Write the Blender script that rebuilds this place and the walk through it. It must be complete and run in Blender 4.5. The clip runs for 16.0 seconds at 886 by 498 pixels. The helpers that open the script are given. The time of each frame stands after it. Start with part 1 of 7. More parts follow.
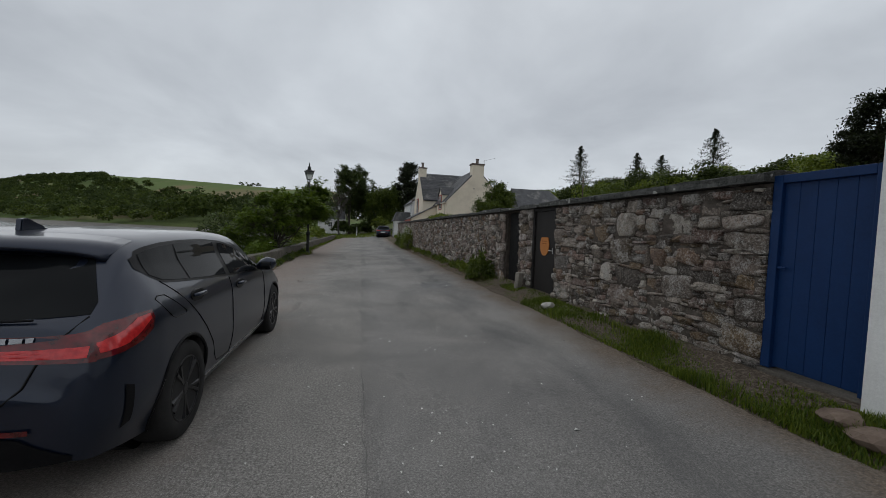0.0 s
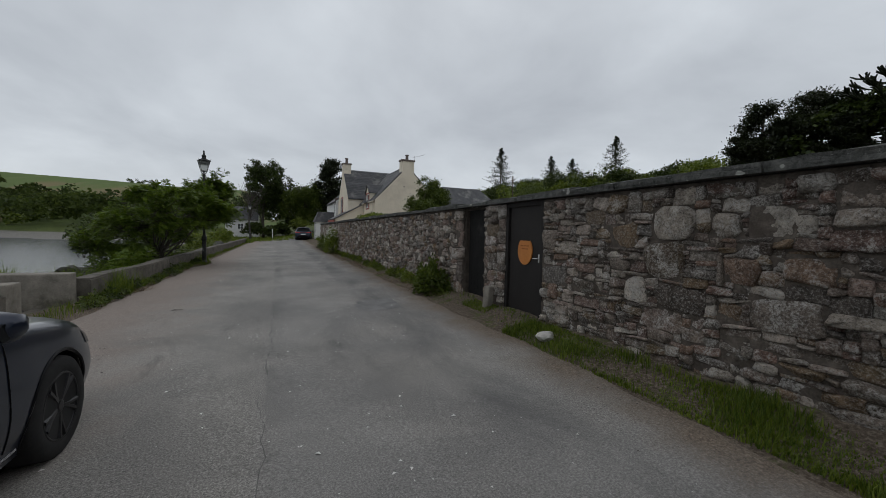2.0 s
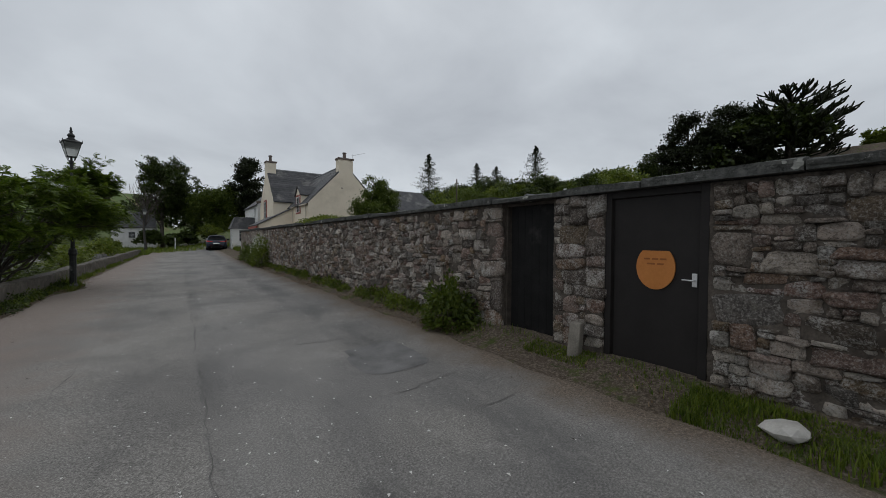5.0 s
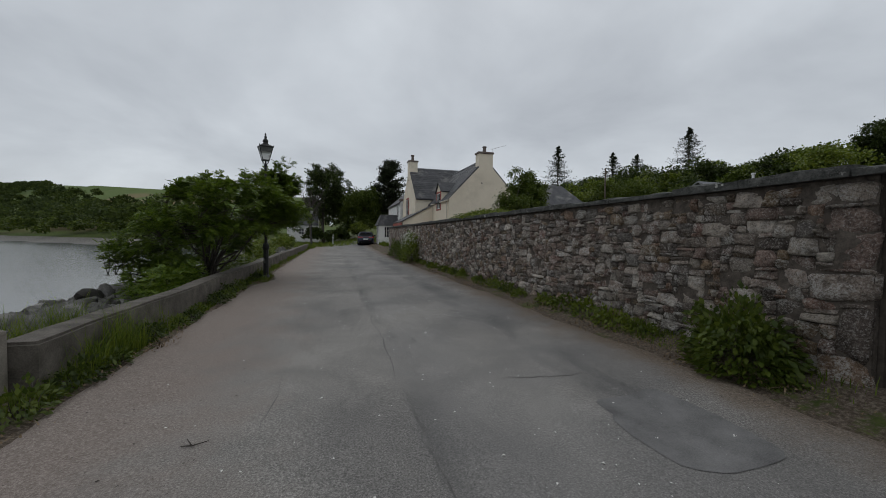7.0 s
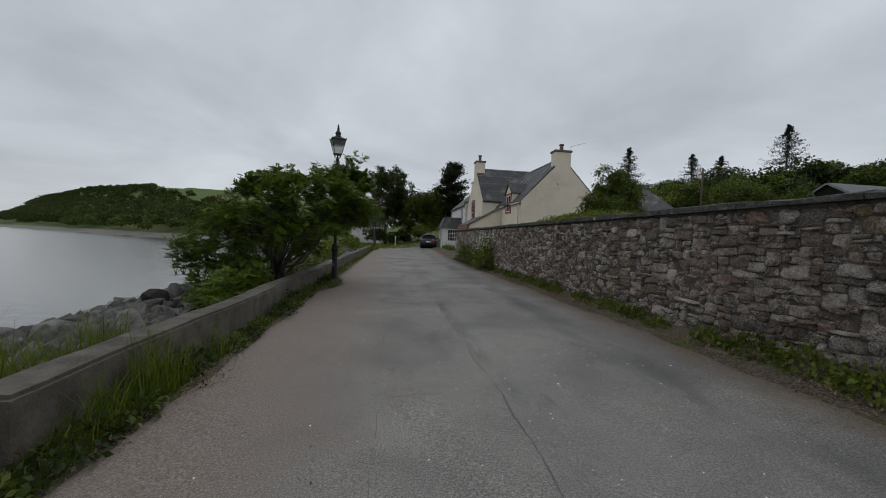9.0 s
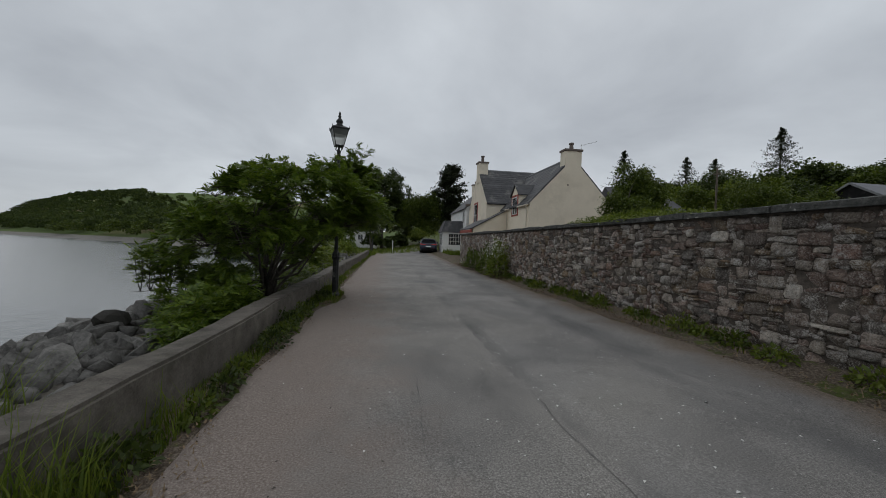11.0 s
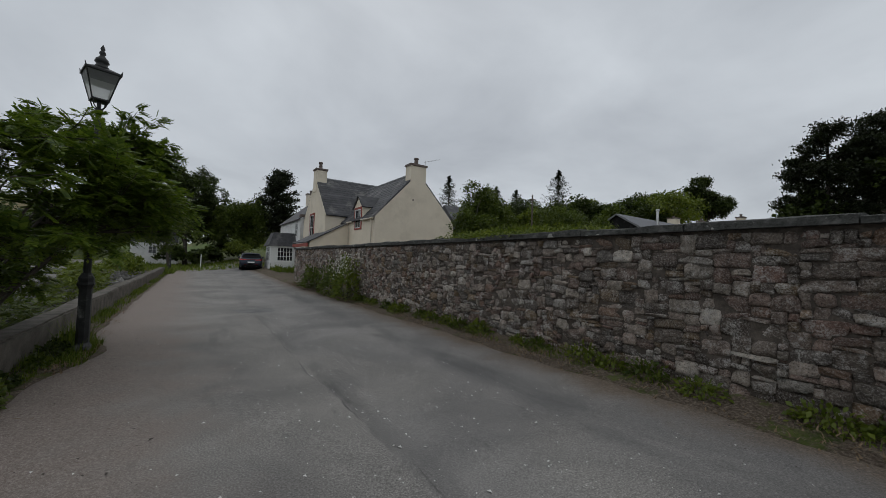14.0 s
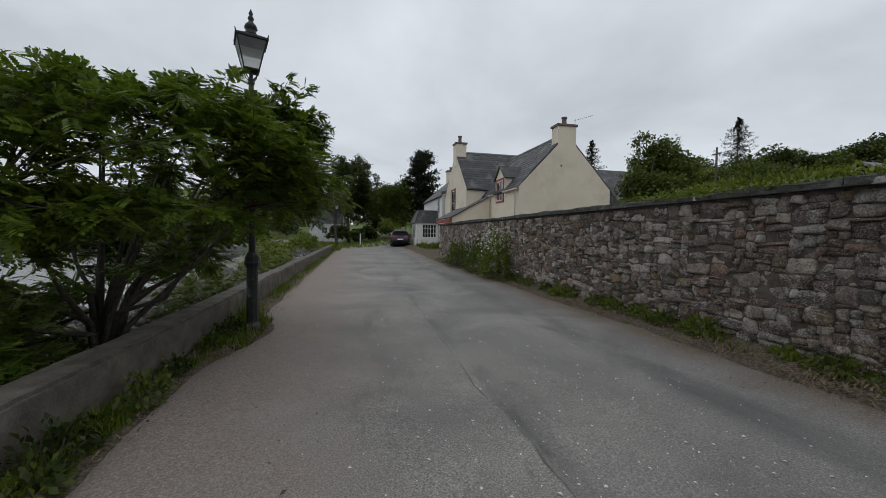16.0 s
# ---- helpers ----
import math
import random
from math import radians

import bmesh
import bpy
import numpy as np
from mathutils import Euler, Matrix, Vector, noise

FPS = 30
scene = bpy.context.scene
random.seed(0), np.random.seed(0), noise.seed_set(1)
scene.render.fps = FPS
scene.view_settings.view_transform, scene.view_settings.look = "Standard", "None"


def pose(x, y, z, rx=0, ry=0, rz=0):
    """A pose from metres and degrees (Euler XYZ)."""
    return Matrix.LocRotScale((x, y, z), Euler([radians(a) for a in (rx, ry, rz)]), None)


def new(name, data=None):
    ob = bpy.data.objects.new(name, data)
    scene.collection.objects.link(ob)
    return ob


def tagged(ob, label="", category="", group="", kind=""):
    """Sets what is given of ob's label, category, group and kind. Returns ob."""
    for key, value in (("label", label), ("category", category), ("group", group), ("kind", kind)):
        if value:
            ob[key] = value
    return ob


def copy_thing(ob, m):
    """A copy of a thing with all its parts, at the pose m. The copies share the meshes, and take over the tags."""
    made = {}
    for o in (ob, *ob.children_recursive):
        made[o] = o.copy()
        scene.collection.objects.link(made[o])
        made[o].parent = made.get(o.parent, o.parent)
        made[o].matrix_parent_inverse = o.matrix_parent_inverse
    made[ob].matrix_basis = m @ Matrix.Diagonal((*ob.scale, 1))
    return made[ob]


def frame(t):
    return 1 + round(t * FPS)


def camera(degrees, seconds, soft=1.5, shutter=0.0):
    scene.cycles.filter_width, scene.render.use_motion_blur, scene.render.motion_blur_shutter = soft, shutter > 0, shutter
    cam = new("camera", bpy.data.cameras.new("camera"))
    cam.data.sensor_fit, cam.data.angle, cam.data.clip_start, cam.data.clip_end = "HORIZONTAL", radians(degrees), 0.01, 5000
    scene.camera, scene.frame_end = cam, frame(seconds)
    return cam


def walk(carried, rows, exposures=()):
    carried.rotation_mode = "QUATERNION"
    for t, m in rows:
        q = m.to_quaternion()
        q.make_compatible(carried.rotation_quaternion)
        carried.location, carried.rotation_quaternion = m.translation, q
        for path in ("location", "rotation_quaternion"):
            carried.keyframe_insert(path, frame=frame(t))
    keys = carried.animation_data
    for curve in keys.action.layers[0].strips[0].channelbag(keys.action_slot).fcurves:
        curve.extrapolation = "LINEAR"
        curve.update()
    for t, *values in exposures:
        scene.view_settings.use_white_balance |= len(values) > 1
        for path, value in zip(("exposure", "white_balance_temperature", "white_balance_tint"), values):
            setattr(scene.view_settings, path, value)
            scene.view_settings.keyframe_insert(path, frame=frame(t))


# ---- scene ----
cam = camera(100.1, 16.0, 0.8)
METRES, EYE, TILT, LEAN, TURN = 15.3, 1.5, 0.0, 0.0, -12.6
ROWS = [
    (0.0, 0.0, 0.0, 0.0, 0.1, -2.7, -2.19),
    (0.5, -0.0052, 0.0384, 0.0024, -0.04, -2.57, -2.24),
    (1.0, -0.0134, 0.0751, 0.0027, -0.65, -2.49, -2.22),
    (1.5, -0.0171, 0.1132, 0.0018, -3.71, -2.34, -1.9),
    (2.0, -0.023, 0.1486, 0.0027, -11.36, -2.34, -1.29),
    (2.5, -0.0312, 0.1829, 0.0036, -20.8, -2.27, -0.89),
    (3.0, -0.0403, 0.2181, 0.0044, -26.72, -2.04, -0.42),
    (5.5, -0.1002, 0.3806, 0.0025, -18.98, -0.8, -0.52),
    (6.0, -0.1174, 0.4119, 0.0022, -11.17, -1.21, -0.69),
    (6.5, -0.1328, 0.4418, 0.0023, -8.26, -1.52, -0.8),
    (7.0, -0.1462, 0.4725, 0.0023, -3.91, -1.97, -0.7),
    (7.5, -0.1612, 0.5004, 0.0019, 1.33, -2.34, -1.1),
    (8.0, -0.1733, 0.5298, 0.0021, 3.88, -2.05, -1.73),
    (8.5, -0.1856, 0.559, 0.0025, 4.71, -1.65, -2.02),
    (9.0, -0.2004, 0.5871, 0.0027, 4.81, -1.62, -2.15),
    (11.5, -0.2652, 0.714, 0.004, 3.06, -0.38, -1.55),
    (12.0, -0.2746, 0.7365, 0.0054, 1.22, 0.53, -1.35),
    (12.5, -0.2786, 0.7607, 0.0062, -1.44, 1.41, -1.02),
    (13.0, -0.2807, 0.7836, 0.0059, -7.23, 1.75, -1.03),
    (13.5, -0.2821, 0.8065, 0.007, -16.89, 1.83, -1.84),
    (14.0, -0.2809, 0.8298, 0.0064, -21.47, 2.21, -1.98),
    (14.5, -0.283, 0.855, 0.0056, -17.47, 1.56, -1.21),
    (15.0, -0.2881, 0.8837, 0.0053, -10.52, -0.06, -0.64),
    (15.5, -0.2896, 0.9141, 0.0033, -4.7, -1.24, -0.55),
    (16.0, -0.2932, 0.9427, 0.0033, -0.73, -2.14, -0.78),
]
walk(cam, [(t, pose(0, 0, EYE, TILT, LEAN, TURN) @ pose(METRES * x, METRES * y, METRES * z, 90 + pitch, roll, yaw)) for t, x, y, z, yaw, pitch, roll in ROWS], [(0.0, 0.0), (7.0, -0.05), (9.0, -0.05), (12.5, -0.15), (14.5, -0.05), (16.0, 0.2)])

# ---- sky and light ----
world = bpy.data.worlds.new("overcast_sky")
scene.world = world
world.use_nodes = True
wt = world.node_tree
wt.nodes.clear()


def wnode(kind, **kw):
    n = wt.nodes.new(kind)
    for k, v in kw.items():
        n.inputs[k.replace("_", " ")].default_value = v
    return n


SUN_EL, SUN_AZ = 52.0, 25.0
sky = wt.nodes.new("ShaderNodeTexSky")
sky.sky_type, sky.sun_disc = "NISHITA", False
sky.sun_elevation, sky.sun_rotation = radians(SUN_EL), radians(SUN_AZ)
bg_sky = wnode("ShaderNodeBackground", Strength=0.06)
wt.links.new(sky.outputs[0], bg_sky.inputs["Color"])
coord = wt.nodes.new("ShaderNodeTexCoord")
split = wt.nodes.new("ShaderNodeSeparateXYZ")
wt.links.new(coord.outputs["Generated"], split.inputs[0])
lift = wt.nodes.new("ShaderNodeMath")
lift.operation = "ADD"
lift.inputs[1].default_value = 0.28
wt.links.new(split.outputs["Z"], lift.inputs[0])
flat = []
for ax in ("X", "Y"):
    d = wt.nodes.new("ShaderNodeMath")
    d.operation = "DIVIDE"
    wt.links.new(split.outputs[ax], d.inputs[0])
    wt.links.new(lift.outputs[0], d.inputs[1])
    flat.append(d)
plane = wt.nodes.new("ShaderNodeCombineXYZ")
for i, d in enumerate(flat):
    wt.links.new(d.outputs[0], plane.inputs[i])
cloud = wnode("ShaderNodeTexNoise", Scale=1.1, Detail=6.0, Roughness=0.52, Distortion=0.3)
wt.links.new(plane.outputs[0], cloud.inputs["Vector"])
ramp = wt.nodes.new("ShaderNodeValToRGB")
ramp.color_ramp.elements[0].position, ramp.color_ramp.elements[0].color = 0.30, (0.45, 0.48, 0.52, 1)
ramp.color_ramp.elements[1].position, ramp.color_ramp.elements[1].color = 0.72, (0.72, 0.765, 0.81, 1)
wt.links.new(cloud.outputs[0], ramp.inputs[0])
bg_cloud = wnode("ShaderNodeBackground", Strength=1.0)
wt.links.new(ramp.outputs[0], bg_cloud.inputs["Color"])
mixer = wnode("ShaderNodeMixShader", Fac=0.9)
wt.links.new(bg_sky.outputs[0], mixer.inputs[1])
wt.links.new(bg_cloud.outputs[0], mixer.inputs[2])
wout = wt.nodes.new("ShaderNodeOutputWorld")
wt.links.new(mixer.outputs[0], wout.inputs[0])

sun = new("sun", bpy.data.lights.new("sun", "SUN"))
sun.data.energy, sun.data.angle, sun.data.color = 0.5, radians(150), (1.0, 0.97, 0.93)
sun.matrix_world = pose(0, 0, 30, 90 - SUN_EL, 0, 180 - SUN_AZ)


# ---- materials ----
def ramp_node(nt, stops):
    r = nt.nodes.new("ShaderNodeValToRGB")
    els = r.color_ramp.elements
    while len(els) < len(stops):
        els.new(0.5)
    for e, (p, c) in zip(els, stops):
        e.position, e.color = p, (*c, 1)
    return r


def noise_node(nt, vec, scale, detail=5.0, rough=0.6, distort=0.0):
    n = nt.nodes.new("ShaderNodeTexNoise")
    n.inputs["Scale"].default_value, n.inputs["Detail"].default_value = scale, detail
    n.inputs["Roughness"].default_value, n.inputs["Distortion"].default_value = rough, distort
    nt.links.new(vec, n.inputs["Vector"])
    return n.outputs[0]


def blend(nt, fac, a, b, how="MIX"):
    m = nt.nodes.new("ShaderNodeMix")
    m.data_type, m.blend_type = "RGBA", how
    for sock, v in ((m.inputs[0], fac), (m.inputs[6], a), (m.inputs[7], b)):
        if isinstance(v, (int, float)):
            sock.default_value = v
        elif isinstance(v, tuple):
            sock.default_value = (*v, 1)
        else:
            nt.links.new(v, sock)
    return m.outputs[2]


def band(nt, value, lo, hi):
    m = nt.nodes.new("ShaderNodeMapRange")
    m.interpolation_type = "SMOOTHSTEP"
    m.inputs[1].default_value, m.inputs[2].default_value = lo, hi
    nt.links.new(value, m.inputs[0])
    return m.outputs[0]


def maths(nt, op, a, b=0.0):
    m = nt.nodes.new("ShaderNodeMath")
    m.operation = op
    for sock, v in zip(m.inputs, (a, b)):
        if isinstance(v, (int, float)):
            sock.default_value = v
        else:
            nt.links.new(v, sock)
    return m.outputs[0]


def shell(name, rough=0.8, metal=0.0, spec=0.5):
    m = bpy.data.materials.new(name)
    m.use_nodes = True
    nt = m.node_tree
    b = nt.nodes["Principled BSDF"]
    b.inputs["Roughness"].default_value, b.inputs["Metallic"].default_value = rough, metal
    b.inputs["Specular IOR Level"].default_value = spec
    g = nt.nodes.new("ShaderNodeNewGeometry")
    return m, nt, b, g


def bump(nt, b, height, strength, dist):
    n = nt.nodes.new("ShaderNodeBump")
    n.inputs["Strength"].default_value, n.inputs["Distance"].default_value = strength, dist
    nt.links.new(height, n.inputs["Height"])
    nt.links.new(n.outputs[0], b.inputs["Normal"])


def surface(name, dark, light, scale=6.0, grain=60.0, rough=0.8, metal=0.0, rise=0.3, depth=0.01, stain=None, spec=0.3, vary=0.0):
    """A worn surface: broad tone, fine grain, optional stains, relief."""
    m, nt, b, g = shell(name, rough, metal, spec)
    pos = g.outputs["Position"]
    broad, fine = noise_node(nt, pos, scale), noise_node(nt, pos, grain, 4.0, 0.7)
    tone = maths(nt, "ADD", maths(nt, "MULTIPLY", broad, 0.6), maths(nt, "MULTIPLY", fine, 0.4))
    r = ramp_node(nt, [(0.34, dark), (0.66, light)])
    nt.links.new(tone, r.inputs[0])
    col = r.outputs[0]
    if stain:
        col = blend(nt, band(nt, noise_node(nt, pos, scale * 0.37, 6.0, 0.65), 0.52, 0.68), col, stain)
    if vary:
        info = nt.nodes.new("ShaderNodeObjectInfo")
        hsv = nt.nodes.new("ShaderNodeHueSaturation")
        nt.links.new(maths(nt, "ADD", maths(nt, "MULTIPLY", info.outputs["Random"], vary), 1 - vary / 2), hsv.inputs["Value"])
        nt.links.new(col, hsv.inputs["Color"])
        col = hsv.outputs[0]
    nt.links.new(col, b.inputs["Base Color"])
    bump(nt, b, tone, rise, depth)
    return m


def stone_material(name, per):
    m, nt, b, g = shell(name, 0.92, 0.0, 0.2)
    pos = g.outputs["Position"]
    if per == "object":
        rnd = nt.nodes.new("ShaderNodeObjectInfo").outputs["Random"]
    else:
        rnd = g.outputs["Random Per Island"]
    base_col = ramp_node(nt, [(0.0, (0.085, 0.070, 0.060)), (0.14, (0.28, 0.235, 0.20)), (0.28, (0.17, 0.108, 0.09)), (0.42, (0.44, 0.39, 0.335)), (0.54, (0.11, 0.096, 0.086)), (0.64, (0.25, 0.18, 0.11)), (0.74, (0.26, 0.165, 0.135)), (0.86, (0.60, 0.55, 0.485)), (0.93, (0.18, 0.168, 0.155)), (1.0, (0.13, 0.10, 0.085))])
    nt.links.new(rnd, base_col.inputs[0])
    grain = noise_node(nt, pos, 48.0, 6.0, 0.85)
    mid = noise_node(nt, pos, 11.0, 8.0, 0.78)
    col = blend(nt, 1.0, base_col.outputs[0], ramp_out(nt, mid, [(0.32, (0.35, 0.34, 0.33)), (0.52, (0.9, 0.88, 0.86)), (0.7, (1.5, 1.47, 1.43))]), "MULTIPLY")
    col = blend(nt, maths(nt, "MULTIPLY", band(nt, grain, 0.5, 0.62), 0.6), col, (0.56, 0.53, 0.49))
    col = blend(nt, maths(nt, "MULTIPLY", band(nt, maths(nt, "SUBTRACT", 1.0, grain), 0.52, 0.62), 0.75), col, (0.045, 0.038, 0.034))
    lichen = maths(nt, "MULTIPLY", band(nt, noise_node(nt, pos, 6.0, 6.0, 0.7), 0.46, 0.60), band(nt, noise_node(nt, pos, 55.0, 5.0, 0.85), 0.44, 0.56))
    pick = maths(nt, "GREATER_THAN", maths(nt, "FRACT", maths(nt, "MULTIPLY", rnd, 17.3)), 0.42)
    col = blend(nt, maths(nt, "MULTIPLY", maths(nt, "MULTIPLY", lichen, pick), 0.85), col, (0.60, 0.575, 0.54))
    moss = band(nt, noise_node(nt, pos, 2.7, 7.0, 0.72), 0.58, 0.70)
    col = blend(nt, maths(nt, "MULTIPLY", moss, 0.4), col, (0.12, 0.09, 0.045))
    nt.links.new(col, b.inputs["Base Color"])
    bump(nt, b, maths(nt, "ADD", mid, maths(nt, "MULTIPLY", grain, 0.6)), 1.0, 0.04)
    return m


def ramp_out(nt, value, stops):
    r = ramp_node(nt, stops)
    nt.links.new(value, r.inputs[0])
    return r.outputs[0]


def leaf_material(name, dark, light, shine=0.45):
    m, nt, b, g = shell(name, shine, 0.0, 0.35)
    col = ramp_out(nt, g.outputs["Random Per Island"], [(0.0, dark), (1.0, light)])
    broad = noise_node(nt, g.outputs["Position"], 1.3, 3.0)
    col = blend(nt, 0.7, col, ramp_out(nt, broad, [(0.3, (0.6, 0.66, 0.6)), (0.7, (1.25, 1.2, 1.0))]), "MULTIPLY")
    nt.links.new(col, b.inputs["Base Color"])
    t = nt.nodes.new("ShaderNodeBsdfTranslucent")
    nt.links.new(col, t.inputs["Color"])
    mx = nt.nodes.new("ShaderNodeMixShader")
    mx.inputs[0].default_value = 0.4
    nt.links.new(b.outputs[0], mx.inputs[1])
    nt.links.new(t.outputs[0], mx.inputs[2])
    nt.links.new(mx.outputs[0], nt.nodes["Material Output"].inputs["Surface"])
    return m


STONE = stone_material("rubble_stone", "object")
STONE_REST = stone_material("rubble_stone_joined", "island")
MORTAR = surface("lime_mortar", (0.036, 0.029, 0.024), (0.16, 0.136, 0.114), 11, 60, 0.95, rise=1.0, depth=0.03, stain=(0.075, 0.06, 0.05))
COPING = surface("coping_stone", (0.022, 0.024, 0.022), (0.115, 0.115, 0.108), 14, 60, 0.92, rise=1.0, depth=0.04, stain=(0.13, 0.13, 0.12))
nt = COPING.node_tree
pos = nt.nodes["Geometry"].outputs["Position"]
b = nt.nodes["Principled BSDF"]
crust = maths(nt, "MAXIMUM", maths(nt, "MULTIPLY", band(nt, noise_node(nt, pos, 5.5, 3.0, 0.5), 0.665, 0.69), 0.9), maths(nt, "MULTIPLY", band(nt, noise_node(nt, pos, 17.0, 6.0, 0.8), 0.60, 0.68), 0.7))
nt.links.new(blend(nt, crust, b.inputs["Base Color"].links[0].from_socket, (0.40, 0.40, 0.37)), b.inputs["Base Color"])
CONCRETE = surface("weathered_concrete", (0.05, 0.044, 0.037), (0.17, 0.152, 0.13), 4, 60, 0.92, rise=0.8, depth=0.015, stain=(0.06, 0.055, 0.042))
BLACK_PAINT = surface("black_paint", (0.006, 0.006, 0.006), (0.014, 0.0135, 0.0135), 5, 40, 0.7, rise=0.25, depth=0.004, stain=(0.035, 0.033, 0.032), spec=0.15)
BLUE_PAINT = surface("blue_paint", (0.004, 0.022, 0.08), (0.006, 0.031, 0.108), 3, 40, 0.5, rise=0.15, depth=0.003, spec=0.2)
GREY_PAINT = surface("dark_brown_paint", (0.015, 0.013, 0.0125), (0.023, 0.0205, 0.0195), 3, 50, 0.6, rise=0.15, depth=0.003, spec=0.2)
DARK_TIMBER = surface("dark_old_timber", (0.03, 0.025, 0.02), (0.085, 0.07, 0.058), 9, 50, 0.85, rise=0.4, depth=0.006)
TIMBER = surface("old_timber", (0.08, 0.065, 0.05), (0.16, 0.13, 0.105), 9, 50, 0.85, rise=0.4, depth=0.006)
PLYWOOD = surface("varnished_plywood", (0.42, 0.155, 0.035), (0.52, 0.20, 0.05), 8, 40, 0.45, rise=0.1, depth=0.002)
STEEL = surface("brushed_steel", (0.55, 0.55, 0.55), (0.68, 0.68, 0.67), 20, 120, 0.35, 1.0, rise=0.05, depth=0.001)
HARLING = surface("cream_harling", (0.70, 0.625, 0.50), (0.80, 0.72, 0.585), 1.2, 40, 0.92, rise=0.4, depth=0.01, stain=(0.66, 0.59, 0.47))
WHITE_WALL = surface("white_roughcast", (0.62, 0.62, 0.60), (0.80, 0.80, 0.78), 2, 45, 0.92, rise=0.6, depth=0.015)
SLATE = surface("slate", (0.035, 0.036, 0.039), (0.085, 0.085, 0.09), 2.2, 22, 0.6, rise=0.3, depth=0.01, stain=(0.16, 0.155, 0.15), vary=0.5)
LEAD = surface("lead_flashing", (0.16, 0.165, 0.17), (0.24, 0.245, 0.25), 6, 40, 0.6, rise=0.2, depth=0.004)
RED_PAINT = surface("red_paint", (0.24, 0.055, 0.04), (0.34, 0.09, 0.065), 8, 40, 0.6, rise=0.1, depth=0.002)
WHITE_PAINT = surface("white_paint", (0.68, 0.68, 0.66), (0.8, 0.8, 0.78), 8, 50, 0.5, rise=0.08, depth=0.002)
POT = surface("chimney_pot", (0.12, 0.10, 0.09), (0.2, 0.16, 0.14), 9, 40, 0.8)
BARK = surface("bark", (0.035, 0.03, 0.025), (0.10, 0.088, 0.075), 12, 60, 0.95, rise=0.7, depth=0.02)
ROCK = surface("shore_rock", (0.05, 0.048, 0.045), (0.20, 0.192, 0.178), 3.0, 22, 0.85, rise=1.0, depth=0.06, stain=(0.27, 0.262, 0.245), vary=1.1)
LEAF_ROWAN = leaf_material("rowan_leaf", (0.046, 0.092, 0.009), (0.165, 0.225, 0.026))
LEAF_DARK = leaf_material("dark_leaf", (0.022, 0.038, 0.008), (0.068, 0.094, 0.018))
LEAF_MID = leaf_material("mid_leaf", (0.045, 0.074, 0.010), (0.128, 0.164, 0.025))
LEAF_BRIGHT = leaf_material("bright_leaf", (0.08, 0.12, 0.013), (0.195, 0.235, 0.034))
NEEDLE = leaf_material("conifer_needle", (0.010, 0.016, 0.006), (0.030, 0.039, 0.014))
GRASS = leaf_material("grass_blade", (0.055, 0.10, 0.009), (0.19, 0.235, 0.028), 0.6)
HILL_LEAF = leaf_material("far_woodland", (0.036, 0.054, 0.016), (0.066, 0.092, 0.025), 0.8)

GLASS, nt, b, g = shell("window_glass", 0.06, 0.0, 0.6)
b.inputs["Base Color"].default_value = (0.02, 0.023, 0.025, 1)

WATER, nt, b, g = shell("sea_water", 0.2, 0.0, 0.5)
b.inputs["Base Color"].default_value = (0.035, 0.045, 0.05, 1)
rip = maths(nt, "ADD", noise_node(nt, g.outputs["Position"], 1.6, 4.0, 0.55), maths(nt, "MULTIPLY", noise_node(nt, g.outputs["Position"], 0.12, 3.0), 1.4))
bump(nt, b, rip, 0.35, 0.07)


# ---- building blocks ----
def mesh_object(name, mesh, material, parent=None, label="", smooth=False):
    if material is not None:
        mesh.materials.append(material)
    if smooth:
        mesh.polygons.foreach_set("use_smooth", [True] * len(mesh.polygons))
    ob = new(name, mesh)
    if parent is not None:
        ob.parent = parent
    if label:
        ob["label"] = label
    return ob


def part(name, bm, material, parent=None, label="", smooth=False):
    mesh = bpy.data.meshes.new(name)
    bmesh.ops.recalc_face_normals(bm, faces=bm.faces)
    bm.to_mesh(mesh)
    bm.free()
    return mesh_object(name, mesh, material, parent, label, smooth)


def base(name, x, y, z, turn=0.0):
    ob = new(name)
    ob.matrix_world = pose(x, y, z, 0, 0, turn)
    ob.empty_display_size = 0.2
    return ob


def box(x0, x1, y0, y1, z0, z1, bevel=0.0, bm=None):
    bm = bm or bmesh.new()
    made = bmesh.ops.create_cube(bm, size=1.0)["verts"]
    for v in made:
        v.co = Vector(((x0 + x1) / 2 + v.co.x * (x1 - x0), (y0 + y1) / 2 + v.co.y * (y1 - y0), (z0 + z1) / 2 + v.co.z * (z1 - z0)))
    if bevel:
        edges = list({e for v in made for e in v.link_edges})
        bmesh.ops.bevel(bm, geom=edges, offset=bevel, segments=2, affect="EDGES", profile=0.6)
    return bm


def prism(outline, depth_axis, lo, hi, bevel=0.0, bm=None):
    """A closed outline (two of x, y, z) pushed along the third axis."""
    bm = bm or bmesh.new()
    put = {"x": lambda a, b2, d: (d, a, b2), "y": lambda a, b2, d: (a, d, b2), "z": lambda a, b2, d: (a, b2, d)}[depth_axis]
    v0 = [bm.verts.new(put(a, c, lo)) for a, c in outline]
    v1 = [bm.verts.new(put(a, c, hi)) for a, c in outline]
    n = len(outline)
    bm.faces.new(v0)
    bm.faces.new(v1[::-1])
    for i in range(n):
        bm.faces.new((v0[i], v0[(i + 1) % n], v1[(i + 1) % n], v1[i]))
    if bevel:
        bmesh.ops.bevel(bm, geom=[e for e in bm.edges], offset=bevel, segments=2, affect="EDGES")
    return bm


